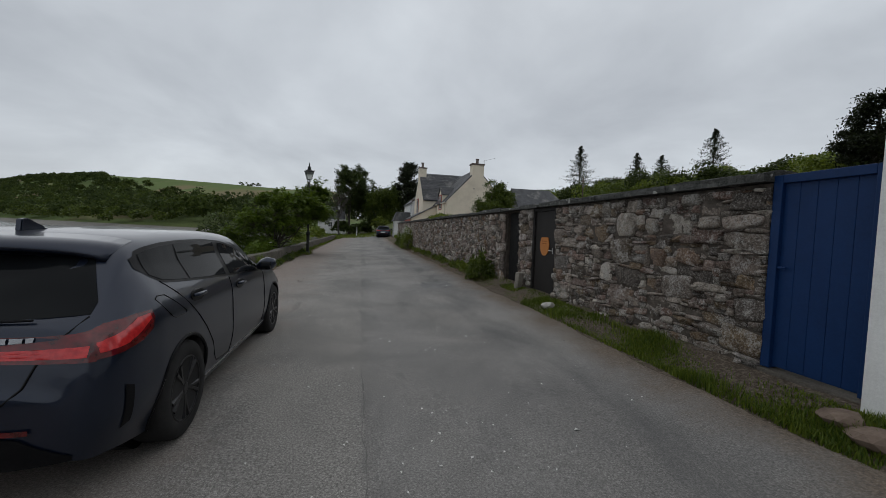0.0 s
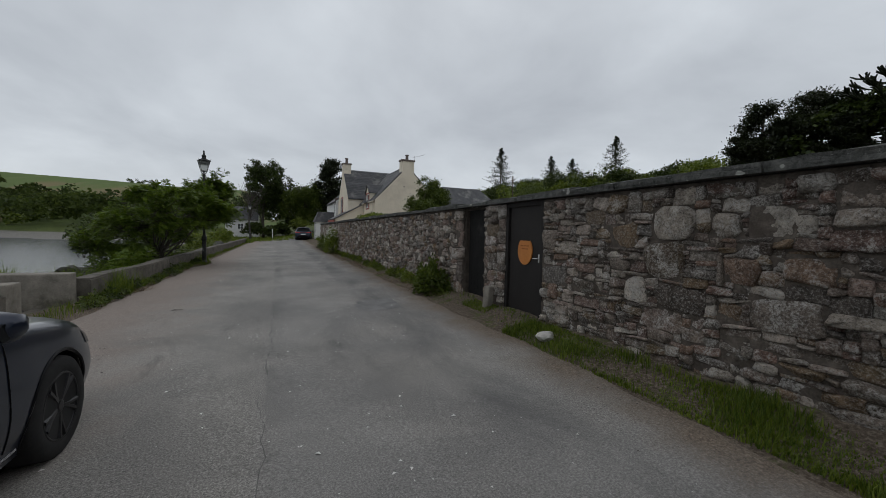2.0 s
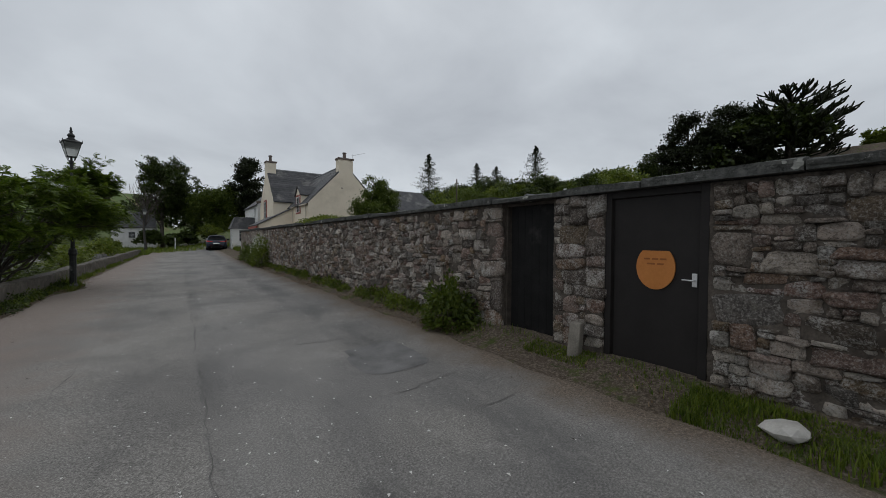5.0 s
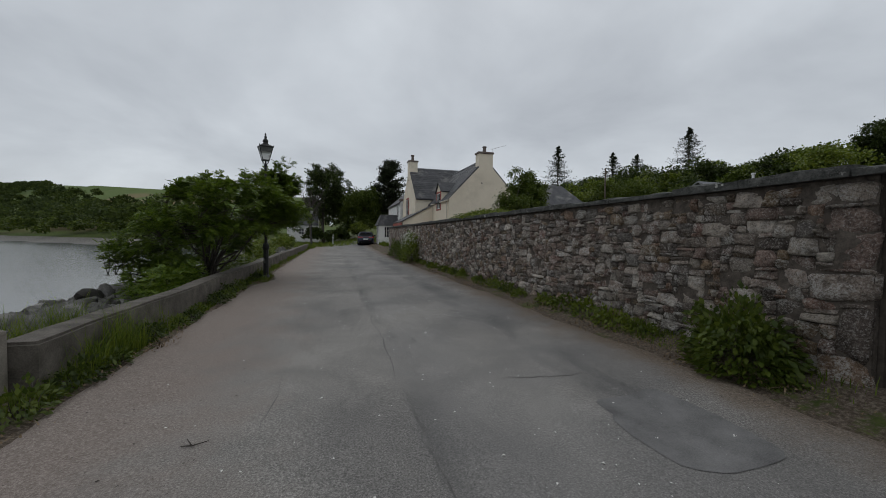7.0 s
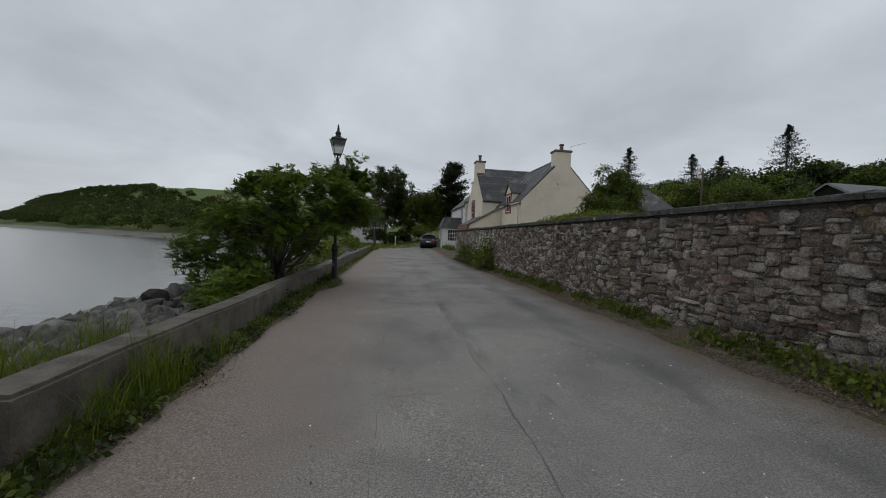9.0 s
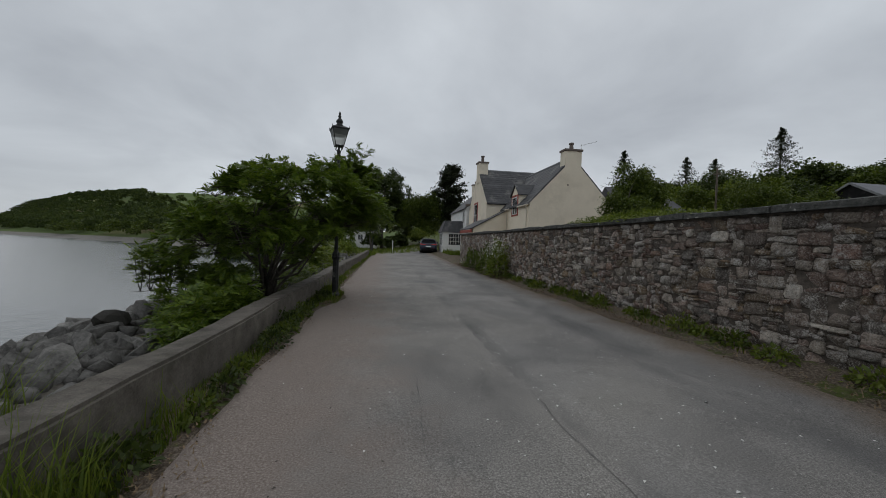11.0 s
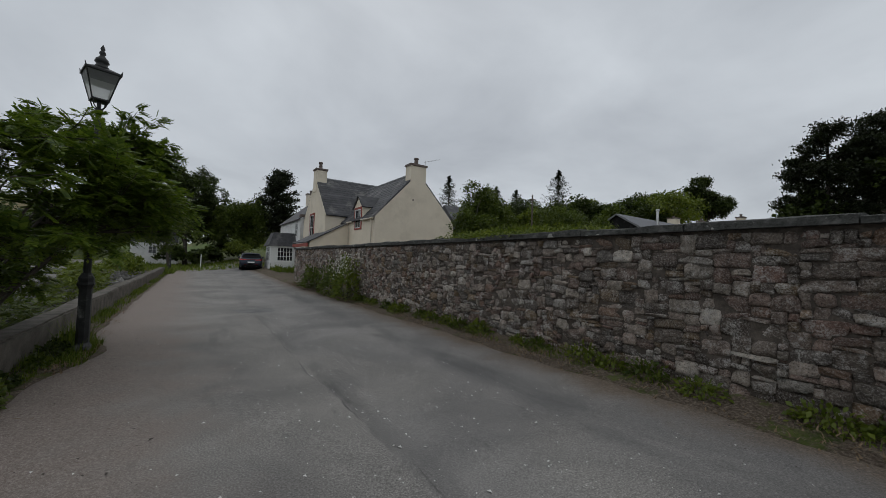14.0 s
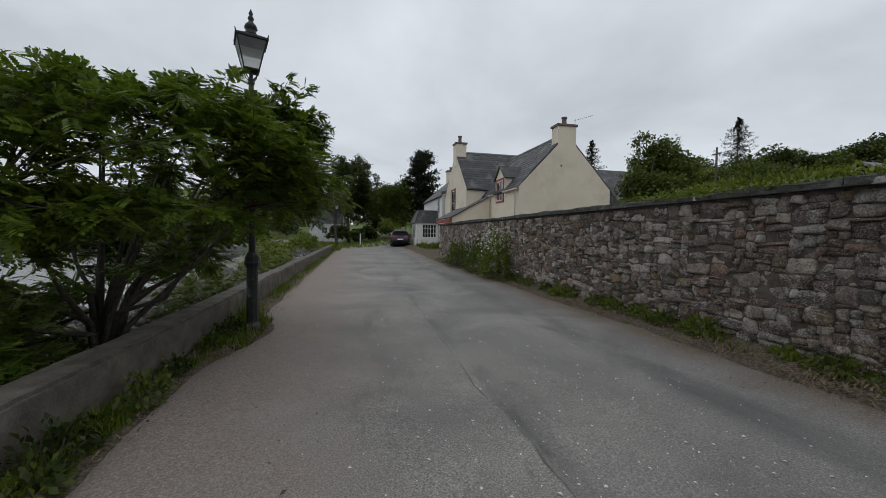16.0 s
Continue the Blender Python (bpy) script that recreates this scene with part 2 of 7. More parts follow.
def tube(points, radii, sides=8, bm=None):
    """A tapered tube along points."""
    bm = bm or bmesh.new()
    rings = []
    for i, p in enumerate(points):
        p = Vector(p)
        a = Vector(points[max(i - 1, 0)])
        c = Vector(points[min(i + 1, len(points) - 1)])
        q = (c - a).to_track_quat("Z", "Y")
        rings.append([bm.verts.new(p + q @ Vector((radii[i] * math.cos(k * math.tau / sides), radii[i] * math.sin(k * math.tau / sides), 0))) for k in range(sides)])
    for r0, r1 in zip(rings, rings[1:]):
        for k in range(sides):
            bm.faces.new((r0[k], r0[(k + 1) % sides], r1[(k + 1) % sides], r1[k]))
    bm.faces.new(rings[0][::-1])
    bm.faces.new(rings[-1])
    return bm


def lathe(profile, sides=16, bm=None, at=(0, 0)):
    """Radius and height pairs turned about a vertical axis."""
    bm = bm or bmesh.new()
    rings = [[bm.verts.new((at[0] + r * math.cos(k * math.tau / sides), at[1] + r * math.sin(k * math.tau / sides), z)) for k in range(sides)] for r, z in profile]
    for r0, r1 in zip(rings, rings[1:]):
        for k in range(sides):
            bm.faces.new((r0[k], r0[(k + 1) % sides], r1[(k + 1) % sides], r1[k]))
    bm.faces.new(rings[0][::-1])
    bm.faces.new(rings[-1])
    return bm


def raw_mesh(name, verts, faces):
    """A mesh from number arrays: faces all of one size."""
    mesh = bpy.data.meshes.new(name)
    faces = np.asarray(faces, dtype=np.int32)
    k = faces.shape[1]
    mesh.vertices.add(len(verts))
    mesh.vertices.foreach_set("co", np.asarray(verts, dtype=np.float32).ravel())
    mesh.loops.add(faces.size)
    mesh.loops.foreach_set("vertex_index", faces.ravel())
    mesh.polygons.add(len(faces))
    mesh.polygons.foreach_set("loop_start", np.arange(0, faces.size, k, dtype=np.int32))
    mesh.polygons.foreach_set("loop_total", np.full(len(faces), k, dtype=np.int32))
    mesh.update(calc_edges=True)
    mesh.validate()
    return mesh


# ---- the lie of the land ----
def smooth(a, lo, hi):
    t = np.clip((a - lo) / (hi - lo), 0, 1)
    return t * t * (3 - 2 * t)


def wall_x(y):
    return 3.905 - 0.0105 * min(y, 36.0)


def shore_y(x):
    return 120 + 0.9 * np.maximum(0, -x - 50)


def land(x, y):
    """Height of the ground."""
    x, y = np.asarray(x, float), np.asarray(y, float)
    z = 0.12 * smooth(x, 1.2, 3.3) + 0.15 * smooth(x, 3.2, 3.9)
    z = z + 0.018 * np.maximum(0, y - 34) * smooth(x, -2.5, 4) * (1 - smooth(y, 60, 90) * 0.3)
    z = z + 0.11 * np.maximum(0, x - 26) * (1 - smooth(x, 250, 500) * 0.5) * smooth(y, -60, 10)
    z = z + 7.5 * smooth(x, 25, 45) * (1 - smooth(np.abs(y - 5), 10, 22))
    z = z + 0.03 * np.maximum(0, y - 80) * smooth(x, -40, 0)
    sea = 0.22 * smooth(-x, 3.75, 4.4) + 2.3 * smooth(-x, 6.0, 13.0) + 2.5 * smooth(-x, 13, 40)
    sea = sea * (1 - smooth(y, 42, 60) * (1 - smooth(-x, 8, 20)))
    inland = y - shore_y(x)
    z = z - sea * (1 - smooth(inland, -14, 4))
    far_off = np.hypot(x, y)
    aside = -x / np.maximum(y, 50)
    hill = np.minimum((0.061 + 0.029 * (1 - smooth(aside, 0.46, 0.80))) * far_off, 66) * smooth(inland, 4, 150) * (1 - 0.85 * smooth(aside, 0.70, 1.0)) + 1.2 * smooth(inland, 0, 6)
    hill = hill + 3 * np.sin(x * 0.013 + 1) * np.cos(y * 0.011) * smooth(inland, 60, 250)
    return z + hill * (1 - smooth(x, -40, -8)) * smooth(inland, -5, 25)


def land_at(x, y):
    return float(land(x, y))


def stretch(lo, hi, step, far_lo, far_hi, grow=1.22):
    a = list(np.arange(lo, hi + 1e-6, step))
    for sign, end in ((-1, far_lo), (1, far_hi)):
        p, d = (lo, step) if sign < 0 else (hi, step)
        while abs(p - end) > 1e-6:
            d *= grow
            d = min(d, 60.0)
            p = max(p - d, end) if sign < 0 else min(p + d, end)
            a.append(p)
    return np.array(sorted(a))


def sheet(name, xs, ys, height, material, keep=None):
    X, Y = np.meshgrid(xs, ys)
    verts = np.stack([X.ravel(), Y.ravel(), height(X, Y).ravel()], 1)
    n, m = len(xs), len(ys)
    i = (np.arange(m - 1)[:, None] * n + np.arange(n - 1)[None, :]).ravel()
    ob = mesh_object(name, raw_mesh(name, verts, np.stack([i, i + 1, i + n + 1, i + n], 1)), material, smooth=True)
    return ob


def road_edges(y):
    """Left and right edge of the carriageway, which bends away behind the houses."""
    bend = np.maximum(0, y - 52)
    return -3.03 + 0.42 * np.exp(-((y - 21.4) / 0.9) ** 2) + 0.03 * np.sin(y * 1.9) + 0.025 * np.sin(y * 4.7) + 0.012 * bend ** 2, 3.28 + 0.035 * np.sin(y * 1.3) + 0.03 * np.sin(y * 5.1) + 0.02 * bend ** 2


GROUND, nt, b, g = shell("grassy_ground", 0.95, 0.0, 0.2)
pos = g.outputs["Position"]
sep = nt.nodes.new("ShaderNodeSeparateXYZ")
nt.links.new(pos, sep.inputs[0])
turf = ramp_out(nt, noise_node(nt, pos, 3.0, 6.0, 0.7), [(0.35, (0.035, 0.055, 0.012)), (0.65, (0.11, 0.13, 0.035))])
far = ramp_out(nt, noise_node(nt, pos, 0.012, 3.0, 0.5), [(0.36, (0.06, 0.075, 0.025)), (0.44, (0.085, 0.125, 0.034)), (0.54, (0.10, 0.14, 0.04)), (0.60, (0.17, 0.14, 0.07))])
col = blend(nt, band(nt, sep.outputs["Y"], 110, 220), turf, far)
dirt = ramp_out(nt, noise_node(nt, pos, 30.0, 6.0, 0.75), [(0.34, (0.05, 0.038, 0.028)), (0.5, (0.115, 0.09, 0.068)), (0.66, (0.24, 0.20, 0.16))])
col = blend(nt, maths(nt, "MAXIMUM", band(nt, noise_node(nt, pos, 2.2, 6.0, 0.75), 0.53, 0.64), band(nt, sep.outputs["Y"], 60, 110)), dirt, col)
shingle = ramp_out(nt, noise_node(nt, pos, 9.0, 6.0, 0.8), [(0.3, (0.10, 0.095, 0.085)), (0.7, (0.3, 0.285, 0.26))])
low = maths(nt, "SUBTRACT", 1.0, band(nt, sep.outputs["Z"], -0.35, -0.05))
col = blend(nt, low, col, shingle)
nt.links.new(col, b.inputs["Base Color"])
bump(nt, b, noise_node(nt, pos, 22.0, 6.0, 0.7), 0.8, 0.05)


def ground_height(X, Y):
    z = land(X, Y)
    left, right = road_edges(Y)
    inside = smooth(X, left + 0.1, left + 0.3) * (1 - smooth(X, right - 0.3, right - 0.1)) * smooth(Y, -19, -18) * (1 - smooth(Y, 76, 78))
    return z - 0.06 * inside + 0.02 * np.sin(X * 7.1 + Y * 3.3) * smooth(np.abs(X - 0.3), 3.1, 3.5) * (1 - smooth(np.abs(X), 8, 10))


gx = stretch(-14, 5, 0.19, -2500, 2500)
gy = stretch(-5, 45, 0.25, -1500, 2500)
tagged(sheet("ground", gx, gy, ground_height, GROUND), "rough grass, soil and shingle ground beside the lane", "ground", kind="structure")

ASPHALT, nt, b, g = shell("worn_asphalt", 0.88, 0.0, 0.3)
pos = g.outputs["Position"]
sep = nt.nodes.new("ShaderNodeSeparateXYZ")
nt.links.new(pos, sep.inputs[0])
chips = noise_node(nt, pos, 70.0, 6.0, 0.85)
broad = noise_node(nt, pos, 0.55, 5.0, 0.6, 0.6)
col = ramp_out(nt, chips, [(0.36, (0.088, 0.084, 0.079)), (0.5, (0.212, 0.202, 0.188)), (0.64, (0.43, 0.41, 0.382))])
fine = ramp_out(nt, chips, [(0.36, (0.12, 0.116, 0.111)), (0.5, (0.212, 0.204, 0.194)), (0.64, (0.36, 0.346, 0.33))])
wear = noise_node(nt, pos, 1.4, 5.0, 0.65)
wander = maths(nt, "ADD", sep.outputs["X"], maths(nt, "MULTIPLY", maths(nt, "SUBTRACT", noise_node(nt, pos, 2.1, 4.0, 0.6), 0.5), 0.16))
laid = maths(nt, "MULTIPLY", band(nt, wander, -0.1, 0.25), band(nt, noise_node(nt, pos, 0.3, 3.0), 0.36, 0.56))
col = blend(nt, laid, col, fine)
col = blend(nt, 0.9, col, ramp_out(nt, broad, [(0.32, (0.70, 0.70, 0.71)), (0.68, (1.2, 1.19, 1.17))]), "MULTIPLY")
squash = nt.nodes.new("ShaderNodeMapping")
squash.inputs["Scale"].default_value = (1.0, 0.30, 1.0)
nt.links.new(pos, squash.inputs[0])
streak = noise_node(nt, squash.outputs[0], 1.5, 7.0, 0.65, 0.6)
# dark tar bleeding beside the joint and along the wheel track
joint = maths(nt, "MULTIPLY", band(nt, wander, 0.03, 0.07), maths(nt, "SUBTRACT", 1.0, band(nt, wander, 0.12, 0.42)))
col = blend(nt, maths(nt, "MULTIPLY", joint, maths(nt, "MULTIPLY", band(nt, streak, 0.42, 0.64), 0.5)), col, (0.11, 0.107, 0.104))
track = maths(nt, "MULTIPLY", band(nt, wander, 1.65, 2.05), maths(nt, "SUBTRACT", 1.0, band(nt, wander, 2.15, 2.6)))
col = blend(nt, maths(nt, "MULTIPLY", track, maths(nt, "MULTIPLY", band(nt, streak, 0.36, 0.62), 0.6)), col, (0.095, 0.094, 0.094))
stain = band(nt, streak, 0.58, 0.72)
col = blend(nt, maths(nt, "MULTIPLY", stain, 0.6), col, (0.09, 0.087, 0.085))
blot = band(nt, noise_node(nt, squash.outputs[0], 3.0, 7.0, 0.72, 0.5), 0.60, 0.72)
col = blend(nt, maths(nt, "MULTIPLY", blot, 0.55), col, (0.075, 0.073, 0.071))
# sandy shore side
edge = maths(nt, "ADD", maths(nt, "MULTIPLY", sep.outputs["X"], -0.7), maths(nt, "MULTIPLY", wear, 1.7))
gravel = ramp_out(nt, noise_node(nt, pos, 62.0, 7.0, 0.85), [(0.34, (0.085, 0.062, 0.051)), (0.5, (0.215, 0.174, 0.149)), (0.68, (0.45, 0.395, 0.355))])
col = blend(nt, maths(nt, "MULTIPLY", band(nt, edge, 1.35, 2.6), 0.9), col, gravel)
redge = maths(nt, "ADD", maths(nt, "MULTIPLY", sep.outputs["X"], 1.2), maths(nt, "MULTIPLY", wear, 1.4))
col = blend(nt, maths(nt, "MULTIPLY", band(nt, redge, 3.65, 4.5), 0.9), col, ramp_out(nt, noise_node(nt, pos, 45.0, 7.0, 0.85), [(0.36, (0.055, 0.04, 0.028)), (0.5, (0.145, 0.108, 0.078)), (0.64, (0.32, 0.26, 0.20))]))
nt.links.new(col, b.inputs["Base Color"])
bump(nt, b, maths(nt, "ADD", chips, maths(nt, "MULTIPLY", streak, 0.8)), 0.5, 0.012)


def road_sheet():
    ys = np.concatenate([np.arange(-20, 45, 0.25), np.arange(45, 80, 1.0)])
    us = np.linspace(0, 1, 33)
    U, Y = np.meshgrid(us, ys)
    left, right = road_edges(Y)
    X = left + (right - left) * U
    Z = land(X, Y) + 0.012 * np.sin(X * 1.7 + Y * 0.6) * np.sin(math.pi * U) + 0.006 - 0.05 * (np.abs(U - 0.5) > 0.499)
    verts = np.stack([X.ravel(), Y.ravel(), Z.ravel()], 1)
    n, m = len(us), len(ys)
    i = (np.arange(m - 1)[:, None] * n + np.arange(n - 1)[None, :]).ravel()
    return mesh_object("road", raw_mesh("road", verts, np.stack([i, i + 1, i + n + 1, i + n], 1)), ASPHALT, smooth=True)


tagged(road_sheet(), "worn grey asphalt lane with a gravelly shore side", "road", kind="structure")

SEA = -1.75
tagged(part("water", box(-2400, -4.0, -1500, 900, SEA - 0.5, SEA), WATER), "calm grey tidal water of the firth", "water", kind="structure")

# ---- garden wall with its doors ----
WALL_TOP, WALL_T = 2.10, 0.45
PANELS = [(2.86, 6.86), (7.88, 8.58), (9.52, 36.0)]


def wall_body(y0, y1):
    bm = bmesh.new()
    x0, x1 = wall_x(y0) + 0.05, wall_x(y1) + 0.05
    prism([(x0, y0), (x1, y1), (x1 + WALL_T - 0.05, y1), (x0 + WALL_T - 0.05, y0)], "z", -0.1, WALL_TOP, bm=bm)
    return bm


bm = bmesh.new()
for y0, y1 in PANELS:
    other = wall_body(y0, y1)
    me = bpy.data.meshes.new("wall_core")
    other.to_mesh(me)
    other.free()
    bm.from_mesh(me)
wall_east = tagged(part("wall_east", bm, MORTAR), "old rubble stone garden wall in lime mortar", "wall", kind="structure")


def coping_run(y0, y1, seed):
    """A run of flat coping slabs with uneven ends."""
    rng = random.Random(seed)
    y, slabs = y0, []
    while y < y1 - 0.05:
        w = min(rng.uniform(0.7, 1.5), y1 - y)
        if y1 - y - w < 0.4:
            w = y1 - y
        x = wall_x(y + w / 2)
        t = rng.uniform(0.085, 0.125)
        bm = box(x - 0.075 - rng.uniform(0, 0.02), x + WALL_T + 0.06, y + 0.006, y + w - 0.006, WALL_TOP + 0.003, WALL_TOP + t)
        bmesh.ops.subdivide_edges(bm, edges=bm.edges[:], cuts=3, use_grid_fill=True)
        for v in bm.verts:
            k = noise.noise(v.co * 3.1) * 0.03 + noise.noise(v.co * 9.0) * 0.02
            v.co += Vector((k, 0, k if v.co.z > WALL_TOP + 0.02 else 0))
            if v.co.z > WALL_TOP + 0.05 and v.co.x < x - 0.03:
                v.co.z -= 0.025
        slabs.append(part("coping_slab", bm, COPING, wall_east))
        y += w


coping_run(2.84, 36.02, 5)


def plank_door(name, y0, y1, z0, z1, recess, paint, planks, label):
    """A ledged plank door standing in an opening of the garden wall."""
    d = base(name, wall_x((y0 + y1) / 2) + recess, (y0 + y1) / 2, z0)
    half, h = (y1 - y0) / 2, z1 - z0
    w = 2 * half / planks
    for i in range(planks):
        part("plank", box(0, 0.04, -half + i * w + 0.0005, -half + (i + 1) * w - 0.0005, 0.02, h, 0.006), paint, d)
    for z in (0.25, h - 0.3):
        part("ledge", box(0.040, 0.07, -half + 0.02, half - 0.02, z, z + 0.14, 0.004), paint, d)
    return tagged(d, label, "door", kind="structure")


def door_frame(name, y0, y1, z0, z1, recess, mat, width=0.08, depth=0.14):
    bm = bmesh.new()
    x = wall_x((y0 + y1) / 2) + recess
    for a, c in ((y0, y0 + width), (y1 - width, y1)):
        box(x, x + depth, a, c, z0, z1, 0.006, bm)
    box(x, x + depth, y0 + width + 0.001, y1 - width - 0.001, z1 - width, z1, 0.006, bm)
    return tagged(part(name, bm, mat), "painted timber door frame in the stone wall", "door frame", kind="structure")


# blue door, with its frame and threshold
door_1 = plank_door("door_1", 2.10, 2.78, 0.30, 2.10, 0.06, BLUE_PAINT, 5, "closed bright blue vertical-plank garden door")
door_frame("door_frame_1", 2.03, 2.85, 0.30, 2.16, 0.02, BLUE_PAINT)
part("handle", tube([(-0.02, 0.30, 0.98), (-0.05, 0.30, 0.98), (-0.05, 0.24, 0.98)], [0.012, 0.012, 0.01]), BLUE_PAINT, door_1)
# dark brown door with sign and lever
door_2 = base("door_2", wall_x(7.36) + 0.07, 7.36, 0.22)
part("leaf", box(0, 0.045, -0.43, 0.43, 0.03, 1.86, 0.004), GREY_PAINT, door_2)
tagged(door_2, "closed dark brown flush garden door", "door", kind="structure")
door_frame("door_frame_2", 6.86, 7.88, 0.14, 2.10, 0.03, GREY_PAINT, 0.075)
lever = part("lever_handle", box(-0.012, 0.0, -0.40, -0.355, 0.90, 1.03, 0.004), STEEL, door_2, "brushed steel lever handle")
part("lever", tube([(-0.012, -0.378, 0.965), (-0.055, -0.378, 0.965), (-0.055, -0.36, 0.965), (-0.055, -0.285, 0.965)], [0.008, 0.008, 0.008, 0.007]), STEEL, lever)
# black plank door
door_3 = plank_door("door_3", 8.65, 9.45, 0.16, 2.06, 0.16, BLACK_PAINT, 6, "closed black weathered plank garden door")
door_frame("door_frame_3", 8.58, 9.52, 0.12, 2.10, 0.10, DARK_TIMBER, 0.045)
for i, (y0, y1) in enumerate(((2.01, 2.86), (6.86, 7.88), (8.58, 9.52))):
    tagged(part("threshold_%d" % (i + 1), box(wall_x(y0) - 0.02, wall_x(y0) + 0.42, y0, y1, 0.02, (0.29, 0.21, 0.15)[i], 0.015), CONCRETE), "worn stone threshold under a garden door", "threshold", kind="structure")
# round wooden sign with a flat top on the brown door
pts = [(0.19 * math.sin(a), 0.19 * math.cos(a)) for a in np.linspace(radians(42), radians(318), 40)]
sign = base("round_sign", wall_x(7.33) + 0.066, 7.34, 1.29)
part("board", prism([(a, c * 1.2) for a, c in pts], "x", -0.018, 0.0), PLYWOOD, sign)
INK = surface("sign_lettering", (0.22, 0.075, 0.018), (0.30, 0.105, 0.028), 20, 60, 0.7)
for z, runs in ((0.085, ((-0.11, -0.05), (-0.03, 0.03), (0.045, 0.11))), (0.035, ((-0.08, 0.0), (0.02, 0.085)))):
    for a0, a1 in runs:
        part("lettering_bar", box(-0.0205, -0.0185, -a1, -a0, z - 0.009, z + 0.009), INK, sign)
tagged(sign, "round orange varnished plywood name sign on the brown door", "sign")

# ---- white building past the blue door ----
tagged(part("wall_white", box(wall_x(0) - 0.17, 9.0, -14.0, 2.0, -0.1, 5.2, 0.02), WHITE_WALL), "white roughcast house wall beside the blue door", "wall", kind="structure")

# ---- sea wall ----
PX, PX_SOUTH = -3.3, -3.67


def parapet(x, y0, y1, name):
    bm = box(x - 0.34, x, y0, y1, -0.9, 0.46)
    bmesh.ops.subdivide_edges(bm, edges=[e for e in bm.edges if abs(e.verts[0].co.y - e.verts[1].co.y) > 1], cuts=int((y1 - y0) * 4))
    for v in bm.verts:
        if v.co.z > 0.4:
            v.co.z += 0.04 * noise.noise(Vector((v.co.x, v.co.y * 0.5, 0))) + 0.012 * noise.noise(v.co * 4)
        v.co.x += 0.015 * noise.noise(Vector((v.co.x * 3, v.co.y * 1.3, v.co.z)))
    bmesh.ops.bevel(bm, geom=[e for e in bm.edges if e.calc_face_angle(0) > 0.8 and e.verts[0].co.z > 0.3 and e.verts[1].co.z > 0.3], offset=0.03, segments=2, affect="EDGES")
    return tagged(part(name, bm, CONCRETE), "low weathered concrete sea wall with a worn top", "wall", kind="structure")


parapet(PX, 11.99, 53.0, "sea_wall_north")
parapet(PX_SOUTH, -14.0, 10.2, "sea_wall_south")
PALE_CONCRETE = surface("pale_concrete", (0.12, 0.108, 0.09), (0.30, 0.275, 0.235), 4, 60, 0.92, rise=0.6, depth=0.012, stain=(0.10, 0.092, 0.072))
tagged(part("sea_wall_return", box(-8.2, -3.5, 11.62, 11.97, -0.9, 0.62, 0.03), PALE_CONCRETE), "concrete return wall beside the shore steps", "wall", kind="structure")
tagged(part("sea_wall_pier", box(-5.2, PX_SOUTH, 10.21, 10.6, -0.9, 0.6, 0.03), PALE_CONCRETE), "low concrete pier beside the shore steps", "wall", kind="structure")
steps = base("shore_steps", PX_SOUTH + 0.36, 11.11, 0)
for i in range(6):
    part("step", box(-0.36 - 0.32 * (i + 1), -0.36 - 0.32 * i, -0.48, 0.48, -1.4, -0.02 - 0.18 * i, 0.01), CONCRETE, steps)
tagged(steps, "weathered concrete steps leading down to the shore", "steps", kind="structure")


# ---- plants ----
def leaf_cloud(points, size, seed, droop=0.3, slim=0.55):
    """Small folded leaves about the points."""
    rng = np.random.default_rng(seed)
    n = len(points)
    a = rng.normal(size=(n, 3))
    a[:, 2] -= droop
    a /= np.linalg.norm(a, axis=1)[:, None]
    up = rng.normal(size=(n, 3)) * 0.6 + np.array([0, 0, 1.0])
    s = np.cross(a, up)
    s /= np.linalg.norm(s, axis=1)[:, None] + 1e-9
    c = np.cross(s, a)
    L = (size * rng.uniform(0.6, 1.3, n))[:, None]
    v = np.stack([points, points + a * L * 0.5 + s * L * slim * 0.5 + c * L * 0.12, points + a * L, points + a * L * 0.5 - s * L * slim * 0.5 + c * L * 0.12], 1).reshape(-1, 3)
    i = np.arange(n)[:, None] * 4
    return v, i + np.arange(4)[None, :]


def crown_points(rng, clumps, per, spread):
    k = rng.normal(size=(len(clumps), per, 3)) * spread
    return (clumps[:, None, :] + k).reshape(-1, 3)


def limb(bm, rng, a, b, r0, r1, bend=0.12, sides=6):
    a, b = Vector(a), Vector(b)
    pts, n = [], 5
    off = Vector((rng.normal(), rng.normal(), rng.normal() * 0.4)) * bend * (b - a).length
    for i in range(n):
        t = i / (n - 1)
        pts.append(a.lerp(b, t) + off * math.sin(t * math.pi))
    tube(pts, [r0 + (r1 - r0) * i / (n - 1) for i in range(n)], sides, bm)


